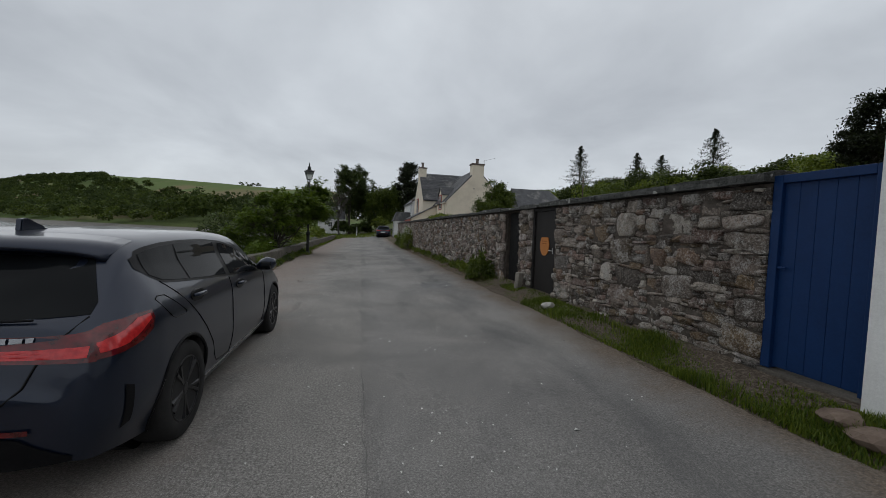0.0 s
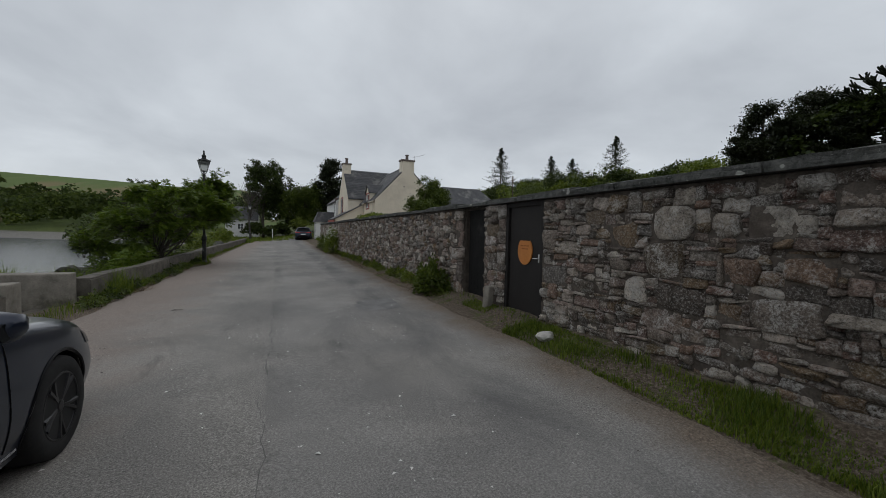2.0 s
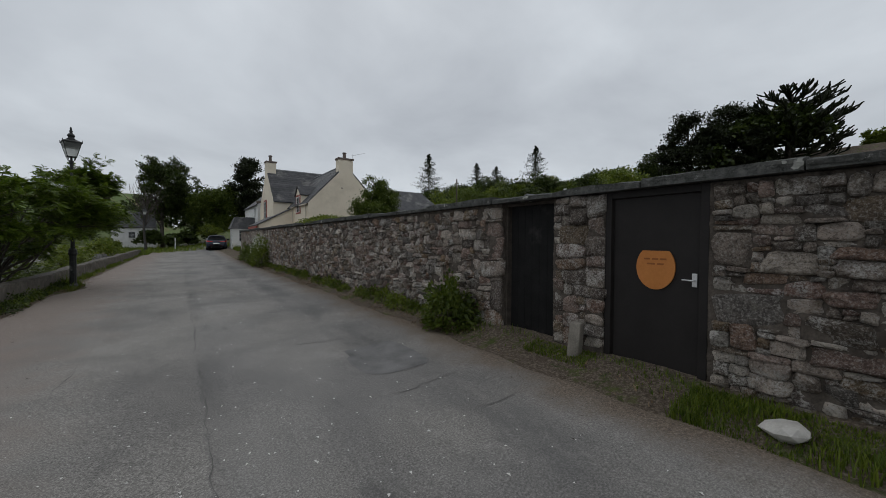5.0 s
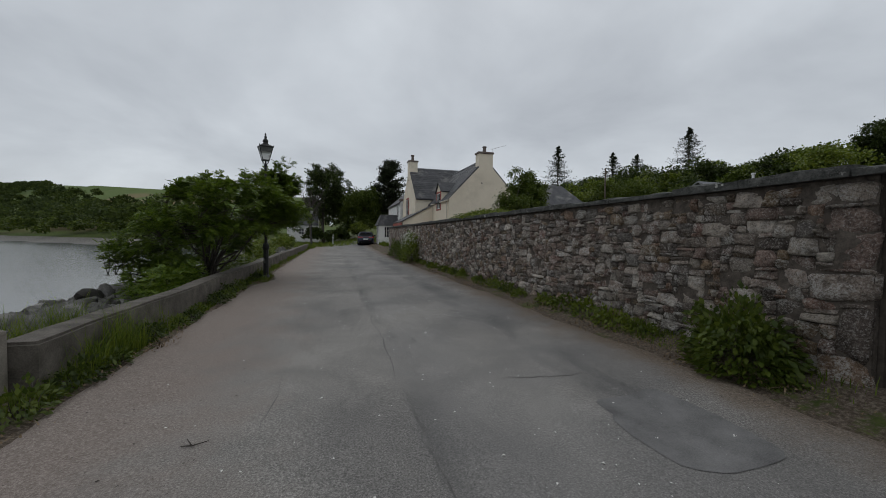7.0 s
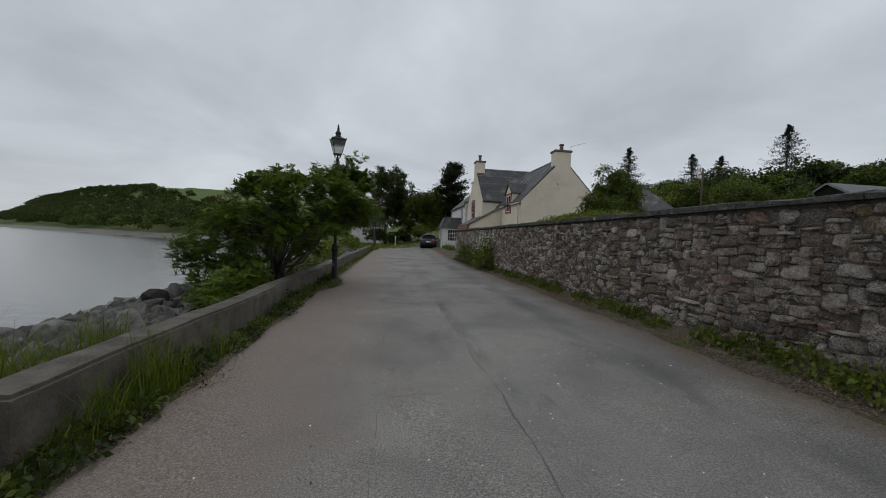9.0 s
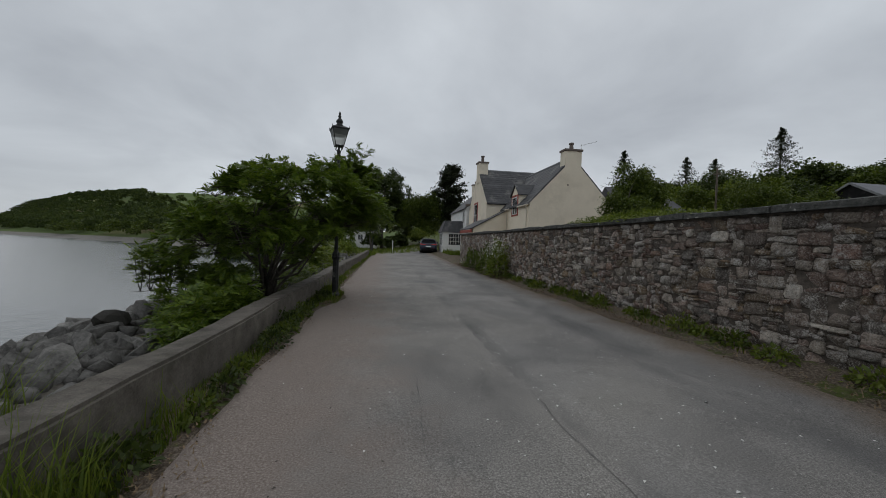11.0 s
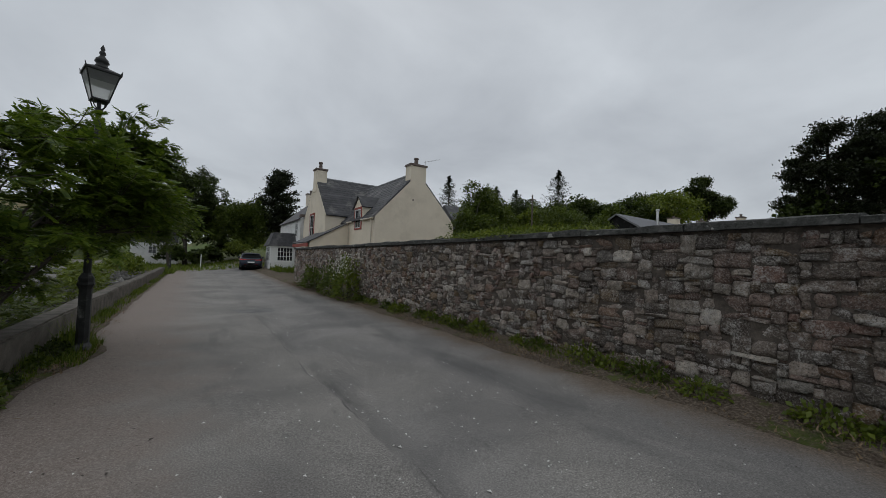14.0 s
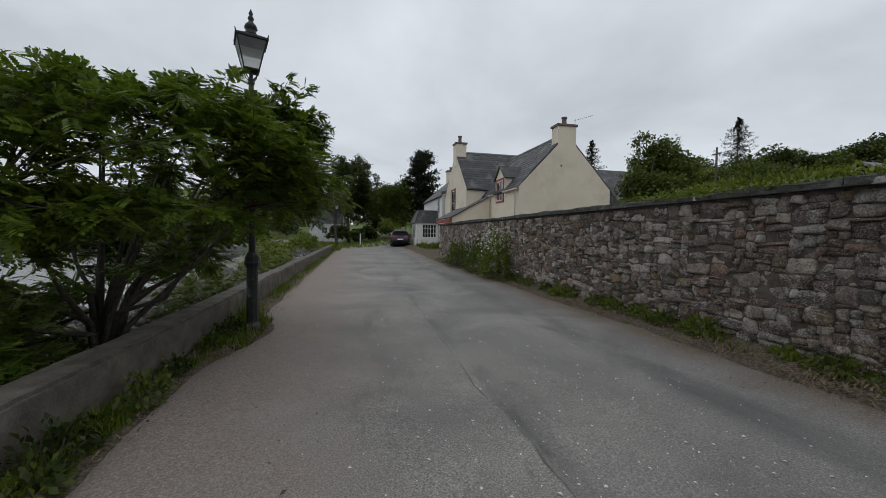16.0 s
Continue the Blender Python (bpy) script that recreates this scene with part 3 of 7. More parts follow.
def make_tree(name, x, y, z, height, radius, trunk_h, leaf, leaf_size, clump_n, per, seed, label, flat=1.0, trunk_r=None, lean=(0, 0)):
    """A broadleaved tree: trunk, limbs and a crown of many leaves in uneven clumps."""
    rng = np.random.default_rng(seed)
    tr = base(name, x, y, z)
    ch = height - trunk_h
    lobe_n = 26 if clump_n > 60 else clump_n
    lobes = rng.normal(size=(lobe_n, 3))
    lobes /= np.linalg.norm(lobes, axis=1)[:, None]
    lobes *= rng.uniform(0.35, 0.80, lobe_n)[:, None]
    size = rng.uniform(0.20, 0.34, lobe_n)
    d = rng.normal(size=(clump_n, 3))
    d /= np.linalg.norm(d, axis=1)[:, None]
    own = rng.integers(0, lobe_n, clump_n)
    cl = (lobes[own] + d * (size[own] * rng.uniform(0.7, 1.0, clump_n))[:, None]) * np.array([radius, radius, ch / 2])
    cl[:, 2] += trunk_h + ch / 2
    cl[:, 0] += lean[0] * (cl[:, 2] / height)
    cl[:, 1] += lean[1] * (cl[:, 2] / height)
    pts = crown_points(rng, cl, per, radius * 0.065 * np.array([1, 1, 0.85]))
    v, f = leaf_cloud(pts, leaf_size, seed + 1)
    mesh_object("crown", raw_mesh("crown", v, f), leaf, tr)
    bm = bmesh.new()
    r = trunk_r or height * 0.022
    mid = (lean[0] * 0.4, lean[1] * 0.4, trunk_h + ch * 0.25)
    limb(bm, rng, (0, 0, -0.3), mid, r, r * 0.6, 0.04, 10)
    for i in rng.choice(clump_n, min(14, clump_n), replace=False):
        limb(bm, rng, mid if rng.random() < 0.6 else (0, 0, trunk_h * 0.8), cl[i], r * 0.42, r * 0.06)
    part("trunk", bm, BARK, tr, "grey-brown bark", smooth=True)
    return tagged(tr, label, "tree")


def conifer(name, x, y, z, height, radius, seed, label):
    """A spire-shaped conifer: whorls of separate drooping boughs with gaps between."""
    rng = np.random.default_rng(seed)
    tr = base(name, x, y, z)
    pts = []
    for k in range(int(height * 5)):
        h = 0.3 + 0.69 * (k + rng.random()) / int(height * 5)
        r = (radius * (1 - h) ** 0.9 + 0.25) * rng.uniform(0.45, 1.15)
        a = rng.uniform(0, math.tau)
        for q in np.linspace(0.05, 1, 12):
            wide = 0.09 * r * (1.2 - q) + 0.08
            for s in range(4):
                pts.append((r * q * math.cos(a) + rng.normal() * wide, r * q * math.sin(a) + rng.normal() * wide, height * h - r * 0.28 * q + r * 0.24 * q ** 3 - abs(rng.normal()) * 0.3))
    v, f = leaf_cloud(np.array(pts), 0.55, seed, 0.5, 0.45)
    mesh_object("crown", raw_mesh("crown", v, f), NEEDLE, tr)
    part("trunk", tube([(0, 0, -0.3), (0, 0, height * 0.98)], [height * 0.016, 0.05]), BARK, tr, "dark bark")
    return tagged(tr, label, "tree")


make_tree("garden_tree", 9.9, 26.9, 0.3, 5.5, 1.95, 0.9, LEAF_MID, 0.12, 420, 75, 12, "bushy dark green garden tree behind the stone wall")
make_tree("broadleaf_tree", -2.2, 76, 0.4, 14.5, 4.2, 3.0, LEAF_DARK, 0.34, 340, 70, 13, "tall dark broadleaved tree at the bend of the lane")
make_tree("broadleaf_tree", 4.5, 74, 1.0, 9.5, 4.5, 1.0, LEAF_MID, 0.32, 340, 70, 14, "round green tree at the bend of the lane")

# ---- house ----
house = base("house", 8.05, 35.2, 0.3)
tagged(house, "cream harled two-storey house with grey slate roofs", "house")
E1, A1, E2, A2 = 4.15, 7.35, 4.7, 7.9  # eaves and ridge heights above the base
part("wall", prism([(0, 0), (6.1, 0), (6.1, E1), (3.05, A1), (0, E1)], "y", 0, 9.4), HARLING, house)
part("front_wing", prism([(6.1, 0), (12.6, 0), (12.6, E2), (9.35, A2), (6.1, E2)], "x", -1.35, 5.0), HARLING, house)
part("lean_to", prism([(-2.75, 0), (-0.003, 0), (-0.003, 4.0), (-2.75, 2.5)], "y", 4.8, 6.09), HARLING, house)


def slope_slab(p, q, r, s, thick):
    """A roof plane through four corners, with thickness."""
    bm = bmesh.new()
    pts = [Vector(a) for a in (p, q, r, s)]
    n = (pts[1] - pts[0]).cross(pts[3] - pts[0]).normalized()
    if n.z < 0:
        n = -n
    lo = [bm.verts.new(a + n * 0.004) for a in pts]
    hi = [bm.verts.new(a + n * thick) for a in pts]
    bm.faces.new(lo)
    bm.faces.new(hi)
    for i in range(4):
        bm.faces.new((lo[i], lo[(i + 1) % 4], hi[(i + 1) % 4], hi[i]))
    return bm


def gable_roof(parent, x0, x1, y0, y1, eave, ridge, axis, over=0.12):
    """Two slated planes; axis names the ridge's direction."""
    for side in (0, 1):
        if axis == "y":
            xm = (x0 + x1) / 2
            xe = x0 if side == 0 else x1
            k = (ridge - eave) / abs(xm - xe)
            xe2 = xe - over if side == 0 else xe + over
            bm = slope_slab((xe2, y0, eave - k * over), (xe2, y1, eave - k * over), (xm, y1, ridge), (xm, y0, ridge), 0.09)
        else:
            ym = (y0 + y1) / 2
            ye = y0 if side == 0 else y1
            k = (ridge - eave) / abs(ym - ye)
            ye2 = ye - over if side == 0 else ye + over
            bm = slope_slab((x0, ye2, eave - k * over), (x1, ye2, eave - k * over), (x1, ym, ridge), (x0, ym, ridge), 0.09)
        part("roof", bm, SLATE, parent, "grey slate")


gable_roof(house, 0, 6.1, 0.02, 9.4, E1, A1, "y")
gable_roof(house, -1.33, 5.0, 6.1, 12.6, E2, A2, "x")
part("lean_to_roof", slope_slab((-2.9, 4.7, 2.42), (-2.9, 9.2, 2.42), (-0.003, 9.2, 4.0), (-0.003, 4.7, 4.0), 0.08), SLATE, house)


def chimney(parent, x0, x1, y0, y1, z0, z1, pot):
    c = part("chimney", box(x0, x1, y0, y1, z0, z1, 0.01), HARLING, parent)
    part("cap", box(x0 - 0.07, x1 + 0.07, y0 - 0.07, y1 + 0.07, z1, z1 + 0.14, 0.02), POT, c)
    part("pot", lathe([(0.15, z1 + 0.14), (0.13, z1 + 0.14 + pot * 0.8), (0.17, z1 + 0.14 + pot * 0.82), (0.17, z1 + 0.14 + pot)], 12, at=((x0 + x1) / 2, (y0 + y1) / 2)), POT, c)


chimney(house, 2.45, 3.65, -0.003, 0.75, 6.4, 7.85, 0.5)
chimney(house, -1.4, -0.55, 8.9, 9.8, 6.8, 8.6, 0.6)

# ---- street lamps ----
IRON = surface("black_iron", (0.012, 0.013, 0.013), (0.03, 0.031, 0.03), 10, 60, 0.45, rise=0.3, depth=0.004)
LAMP_POST = surface("flaking_lamp_paint", (0.014, 0.015, 0.015), (0.035, 0.036, 0.036), 8, 50, 0.55, rise=0.5, depth=0.006, stain=(0.2, 0.2, 0.19))
MILK = surface("milky_lamp_glass", (0.60, 0.62, 0.60), (0.72, 0.73, 0.70), 6, 40, 0.25)
nt = MILK.node_tree
glow = nt.nodes.new("ShaderNodeBsdfTranslucent")
glow.inputs["Color"].default_value = (0.85, 0.86, 0.82, 1)
mx = nt.nodes.new("ShaderNodeMixShader")
mx.inputs[0].default_value = 0.75
nt.links.new(nt.nodes["Principled BSDF"].outputs[0], mx.inputs[1])
clear = nt.nodes.new("ShaderNodeBsdfTransparent")
half = nt.nodes.new("ShaderNodeMixShader")
half.inputs[0].default_value = 0.55
nt.links.new(glow.outputs[0], half.inputs[1])
nt.links.new(clear.outputs[0], half.inputs[2])
nt.links.new(half.outputs[0], mx.inputs[2])
nt.links.new(mx.outputs[0], nt.nodes["Material Output"].inputs["Surface"])
WHITE_ENAMEL = surface("grey_reflector", (0.20, 0.21, 0.20), (0.28, 0.285, 0.28), 8, 40, 0.4)


def frustum(bm, r0, r1, z0, z1):
    """A square frustum."""
    lo = [bm.verts.new((sx * r0, sy * r0, z0)) for sx, sy in ((-1, -1), (1, -1), (1, 1), (-1, 1))]
    hi = [bm.verts.new((sx * r1, sy * r1, z1)) for sx, sy in ((-1, -1), (1, -1), (1, 1), (-1, 1))]
    bm.faces.new(lo[::-1])
    bm.faces.new(hi)
    for i in range(4):
        bm.faces.new((lo[i], lo[(i + 1) % 4], hi[(i + 1) % 4], hi[i]))
    return bm


def street_lamp(x, y, z, turn):
    lamp = base("street_lamp", x, y, z, turn)
    part("base_column", lathe([(0.115, 0), (0.115, 0.07), (0.085, 0.12), (0.08, 0.98), (0.1, 1.03), (0.115, 1.06), (0.1, 1.1), (0.1, 1.16), (0.062, 1.24)], 8), LAMP_POST, lamp, "flaking black paint")
    part("post", lathe([(0.05, 1.23), (0.045, 2.3), (0.058, 2.32), (0.058, 2.37), (0.042, 2.4), (0.036, 3.86), (0.05, 3.88), (0.05, 3.94), (0.028, 3.97), (0.028, 4.08)], 12), IRON, lamp)
    for k in range(4):
        a = k * math.pi / 2 + math.pi / 4
        c, s = math.cos(a), math.sin(a)
        part("bracket", tube([(0.03 * c, 0.03 * s, 3.93), (0.10 * c, 0.10 * s, 3.99), (0.135 * c, 0.135 * s, 4.09)], [0.009, 0.009, 0.009], 6), IRON, lamp)
    head = part("lantern_base", box(-0.115, 0.115, -0.115, 0.115, 4.07, 4.10, 0.006), IRON, lamp)
    frame_bm = bmesh.new()
    for sx, sy in ((-1, -1), (1, -1), (1, 1), (-1, 1)):
        tube([(sx * 0.105, sy * 0.105, 4.10), (sx * 0.20, sy * 0.20, 4.52)], [0.011, 0.011], 6, frame_bm)
    part("lantern_frame", frame_bm, IRON, head)
    for k in range(4):
        q = Matrix.Rotation(k * math.pi / 2, 3, "Z")
        bm = bmesh.new()
        lo = [q @ Vector(v) for v in ((-0.10, -0.108, 4.105), (0.10, -0.108, 4.105), (0.19, -0.197, 4.51), (-0.19, -0.197, 4.51))]
        vs = [bm.verts.new(v) for v in lo]
        bm.faces.new(vs)
        bmesh.ops.solidify(bm, geom=bm.faces[:], thickness=0.004)
        part("pane", bm, MILK, head, "pale frosted pane")
        bm = bmesh.new()
        vs = [bm.verts.new(q @ Vector(v)) for v in ((-0.150, -0.169, 4.365), (0.150, -0.169, 4.365), (0.192, -0.204, 4.512), (-0.192, -0.204, 4.512))]
        bm.faces.new(vs)
        bmesh.ops.solidify(bm, geom=bm.faces[:], thickness=0.003)
        part("shade_band", bm, WHITE_ENAMEL, head, "grey upper band of the pane")
    roof_bm = box(-0.225, 0.225, -0.225, 0.225, 4.515, 4.55, 0.006)
    for sx, sy in ((-1, -1), (1, -1), (1, 1), (-1, 1)):
        tube([(sx * 0.21, sy * 0.21, 4.54), (sx * 0.225, sy * 0.225, 4.60)], [0.014, 0.004], 6, roof_bm)
    frustum(roof_bm, 0.215, 0.10, 4.551, 4.62)
    part("lantern_roof", roof_bm, IRON, lamp)
    part("finial", lathe([(0.10, 4.62), (0.105, 4.64), (0.075, 4.67), (0.075, 4.71), (0.095, 4.73), (0.08, 4.78), (0.045, 4.82), (0.03, 4.85), (0.045, 4.875), (0.04, 4.90), (0.02, 4.93), (0.032, 4.955), (0.02, 4.99), (0.004, 5.03)], 14), IRON, lamp, smooth=True)
    lamp.scale = (1, 1, 0.975)
    return tagged(lamp, "black iron street lamp post with a square lantern", "street lamp", "street lamps on the sea wall")


street_lamp(-2.79, 21.36, 0.04, 18)
street_lamp(-3.0, 53.6, 0.0, 5)

# ---- rowan over the sea wall ----


def pinnate_leaves(tips, ways, per, length, seed, pairs=6):
    """Sprays of pinnate leaves at twig tips: each leaf a row of paired leaflets."""
    rng = np.random.default_rng(seed)
    n = len(tips) * per
    o = np.repeat(tips, per, 0) + rng.normal(size=(n, 3)) * 0.035
    a = np.repeat(ways, per, 0) * 0.55 + rng.normal(size=(n, 3)) * np.array([0.8, 0.8, 0.4])
    a[:, 2] += 0.08
    a /= np.linalg.norm(a, axis=1)[:, None]
    s = np.cross(a, np.array([0, 0, 1.0]) + rng.normal(size=(n, 3)) * 0.28)
    s /= np.linalg.norm(s, axis=1)[:, None] + 1e-9
    up = np.cross(s, a)
    L = length * rng.uniform(0.65, 1.25, n)
    verts = []
    for i in range(pairs + 1):
        t = 0.25 + 0.75 * i / pairs
        p = o + a * (L * t)[:, None] - np.array([0, 0, 1.0]) * (L * 0.26 * t * t)[:, None]
        size = (L * 0.33 * (1 - 0.25 * abs(t - 0.55)))[:, None]
        for side in ((1, -1) if i < pairs else (0,)):
            d = (s * side * 0.9 + a * 0.5 if side else a) - up * 0.15
            w = np.cross(up, d)
            verts.append(np.stack([p, p + d * size * 0.45 + w * size * 0.23, p + d * size - up * size * 0.12, p + d * size * 0.45 - w * size * 0.23], 1))
    v = np.concatenate(verts, 0).reshape(-1, 3)
    k = np.arange(len(v) // 4)[:, None] * 4
    return v, k + np.arange(4)[None, :]


def rowan(x, y, z, seed):
    rng = np.random.default_rng(seed)
    tr = base("rowan_tree", x, y, z)
    ends = [(-2.3, -1.6, 1.2), (-1.9, -0.3, 2.3), (-0.9, -1.2, 2.9), (-0.1, 0.2, 3.2), (0.9, -0.8, 3.1), (1.7, 0.5, 3.0), (0.3, 1.4, 3.0), (-1.4, 1.2, 2.6), (1.9, -0.5, 1.9), (-0.6, -2.2, 1.7), (-2.6, 0.6, 1.5), (1.0, 1.5, 2.1), (0.3, -2.0, 1.9), (1.5, 1.0, 3.3), (2.3, 0.9, 2.6), (1.2, 0.2, 3.3), (0.4, -0.6, 3.2), (1.9, 1.6, 3.6), (2.4, 1.7, 2.9)]
    bm = bmesh.new()
    nodes, tips, ways = [], [], []
    for i, e in enumerate(ends):
        e = Vector((e[0] * 0.88, e[1] * 0.88, e[2] * 0.94 + 0.33 * min(0.0, e[0])))
        start = Vector((rng.uniform(-0.09, 0.09), rng.uniform(-0.08, 0.08), -0.4))
        knee = start.lerp(e, 0.48) + Vector((0, 0, 0.3)) * rng.random() - Vector((e.x, e.y, 0)) * 0.10 * rng.random()
        fork = Vector((e.x * 0.10 + rng.normal() * 0.05, e.y * 0.10 + rng.normal() * 0.05, rng.uniform(0.25, 0.75)))
        pts = [start, fork, knee, knee.lerp(e, 0.5) + Vector((0, 0, 0.12)), e]
        tube(pts, [0.042, 0.036, 0.024, 0.013, 0.003], 7, bm)
        for t in np.linspace(0.35, 1, 12):
            k = t * 4
            j = min(int(k), 3)
            nodes.append(np.array(pts[j].lerp(pts[j + 1], k - j)))
    nodes = np.array(nodes)
    while len(tips) < 1750:
        d = rng.normal(size=3)
        d /= np.linalg.norm(d)
        p = d * rng.uniform(0.55, 1.0) ** 0.5 * np.array([2.75, 2.45, 1.4]) * rng.uniform(0.82, 1.08)
        p[0] += 0.15
        p[2] += 1.98 + (0.48 if p[0] < 0 else 0.2) * p[0] - 0.16 * max(0, np.hypot(p[0] + 0.2, p[1]) - 0.7)
        if rng.random() < 0.12:
            p = np.array([1.8, 1.7, 3.45]) + d * rng.random() ** 0.4 * np.array([0.85, 0.45, 0.75])
        if p[2] < 0.35 or (p[2] < 0.9 and p[0] > 0.3) or (p[0] > 1.0 and p[2] < 1.5):
            continue
        if p[2] < 1.25 and rng.random() < 0.3 or p[0] < -1.1 and p[2] < 1.0 and rng.random() < 0.5 or p[0] < -1.9 and p[2] < 1.0:
            continue
        reach = (p[1] + 5.8) / 6.85
        if p[1] < 1.15 and abs(p[0] - 3.05 + 1.63 * reach) < 0.13 and p[2] > 1.5 + 2.4 * reach:
            continue
        tier = math.sin(p[2] * 5.2 + p[0] * 1.1 + p[1] * 0.8)
        if tier < -0.25 and rng.random() < 0.85:
            continue
        q = nodes[np.argmin(((nodes - p) ** 2).sum(1) + 0.6 * np.maximum(0, nodes[:, 2] - p[2]))]
        w = p - q
        ln = np.linalg.norm(w)
        if ln > 1.7:
            continue
        limb(bm, rng, q, p, 0.011, 0.004, 0.07, 4)
        for t in (0.55, 0.8, 1.0) if ln > 0.45 else (0.75, 1.0):
            tips.append(q + w * t)
            u = w / (ln + 1e-6) + np.array([p[0], p[1], 0]) * 0.15
            ways.append(u / np.linalg.norm(u))
    v, f = pinnate_leaves(np.array(tips), np.array(ways), 11, 0.185, seed + 3)
    mesh_object("crown", raw_mesh("crown", v, f), LEAF_ROWAN, tr)
    # bare reaching twigs low on the water side
    for k in range(6):
        a = Vector((-1.3 + rng.normal() * 0.25, -1.0 + rng.normal() * 0.5, 0.75 + 0.2 * rng.random()))
        e = a + Vector((-0.6 * rng.uniform(0.4, 1.2), -0.6 * rng.uniform(0.2, 1.3), rng.normal() * 0.2 + 0.05))
        limb(bm, rng, a, e, 0.005, 0.0015, 0.2, 4)
    part("trunk", bm, BARK, tr, "several thin dark stems", smooth=True)
    return tagged(tr, "many-stemmed rowan leaning over the concrete sea wall", "tree")


rowan(-4.25, 20.45, 0.05, 11)

# ---- parked hatchback ----
CAR_PAINT, nt, b, g = shell("grey_car_paint", 0.28, 0.45, 0.4)
flake = noise_node(nt, g.outputs["Position"], 900, 2.0)
nt.links.new(ramp_out(nt, flake, [(0.3, (0.007, 0.011, 0.024)), (0.7, (0.013, 0.020, 0.040))]), b.inputs["Base Color"])
b.inputs["Coat Weight"].default_value, b.inputs["Coat Roughness"].default_value = 0.55, 0.03
CAR_GLASS, nt, b, g = shell("tinted_car_glass", 0.04, 0.0, 0.07)
b.inputs["Base Color"].default_value = (0.008, 0.009, 0.010, 1)
CAR_BLACK = surface("black_trim", (0.005, 0.005, 0.006), (0.010, 0.010, 0.011), 20, 90, 0.3, rise=0.05, depth=0.001, spec=0.08)
RUBBER = surface("tyre_rubber", (0.010, 0.010, 0.010), (0.022, 0.021, 0.021), 14, 80, 0.85, rise=0.3, depth=0.003)
ALLOY = surface("dark_alloy", (0.012, 0.012, 0.013), (0.022, 0.022, 0.024), 30, 90, 0.3, 0.5, rise=0.05, depth=0.001)
CHROME = surface("bright_badge_metal", (0.25, 0.25, 0.26), (0.36, 0.36, 0.37), 20, 90, 0.25, 0.9, rise=0.02, depth=0.001)
RED_LENS, nt, b, g = shell("red_lens", 0.12, 0.0, 0.6)
lens = noise_node(nt, g.outputs["Position"], 14.0, 3.0)
nt.links.new(ramp_out(nt, lens, [(0.35, (0.05, 0.002, 0.003)), (0.65, (0.15, 0.006, 0.009))]), b.inputs["Base Color"])
b.inputs["Coat Weight"].default_value = 0.3
RED_BRIGHT, nt, b, g = shell("bright_red_lens", 0.15, 0.0, 0.6)
lens = noise_node(nt, g.outputs["Position"], 30.0, 3.0)
nt.links.new(ramp_out(nt, lens, [(0.35, (0.42, 0.012, 0.016)), (0.65, (0.62, 0.03, 0.03))]), b.inputs["Base Color"])
b.inputs["Coat Weight"].default_value = 0.3

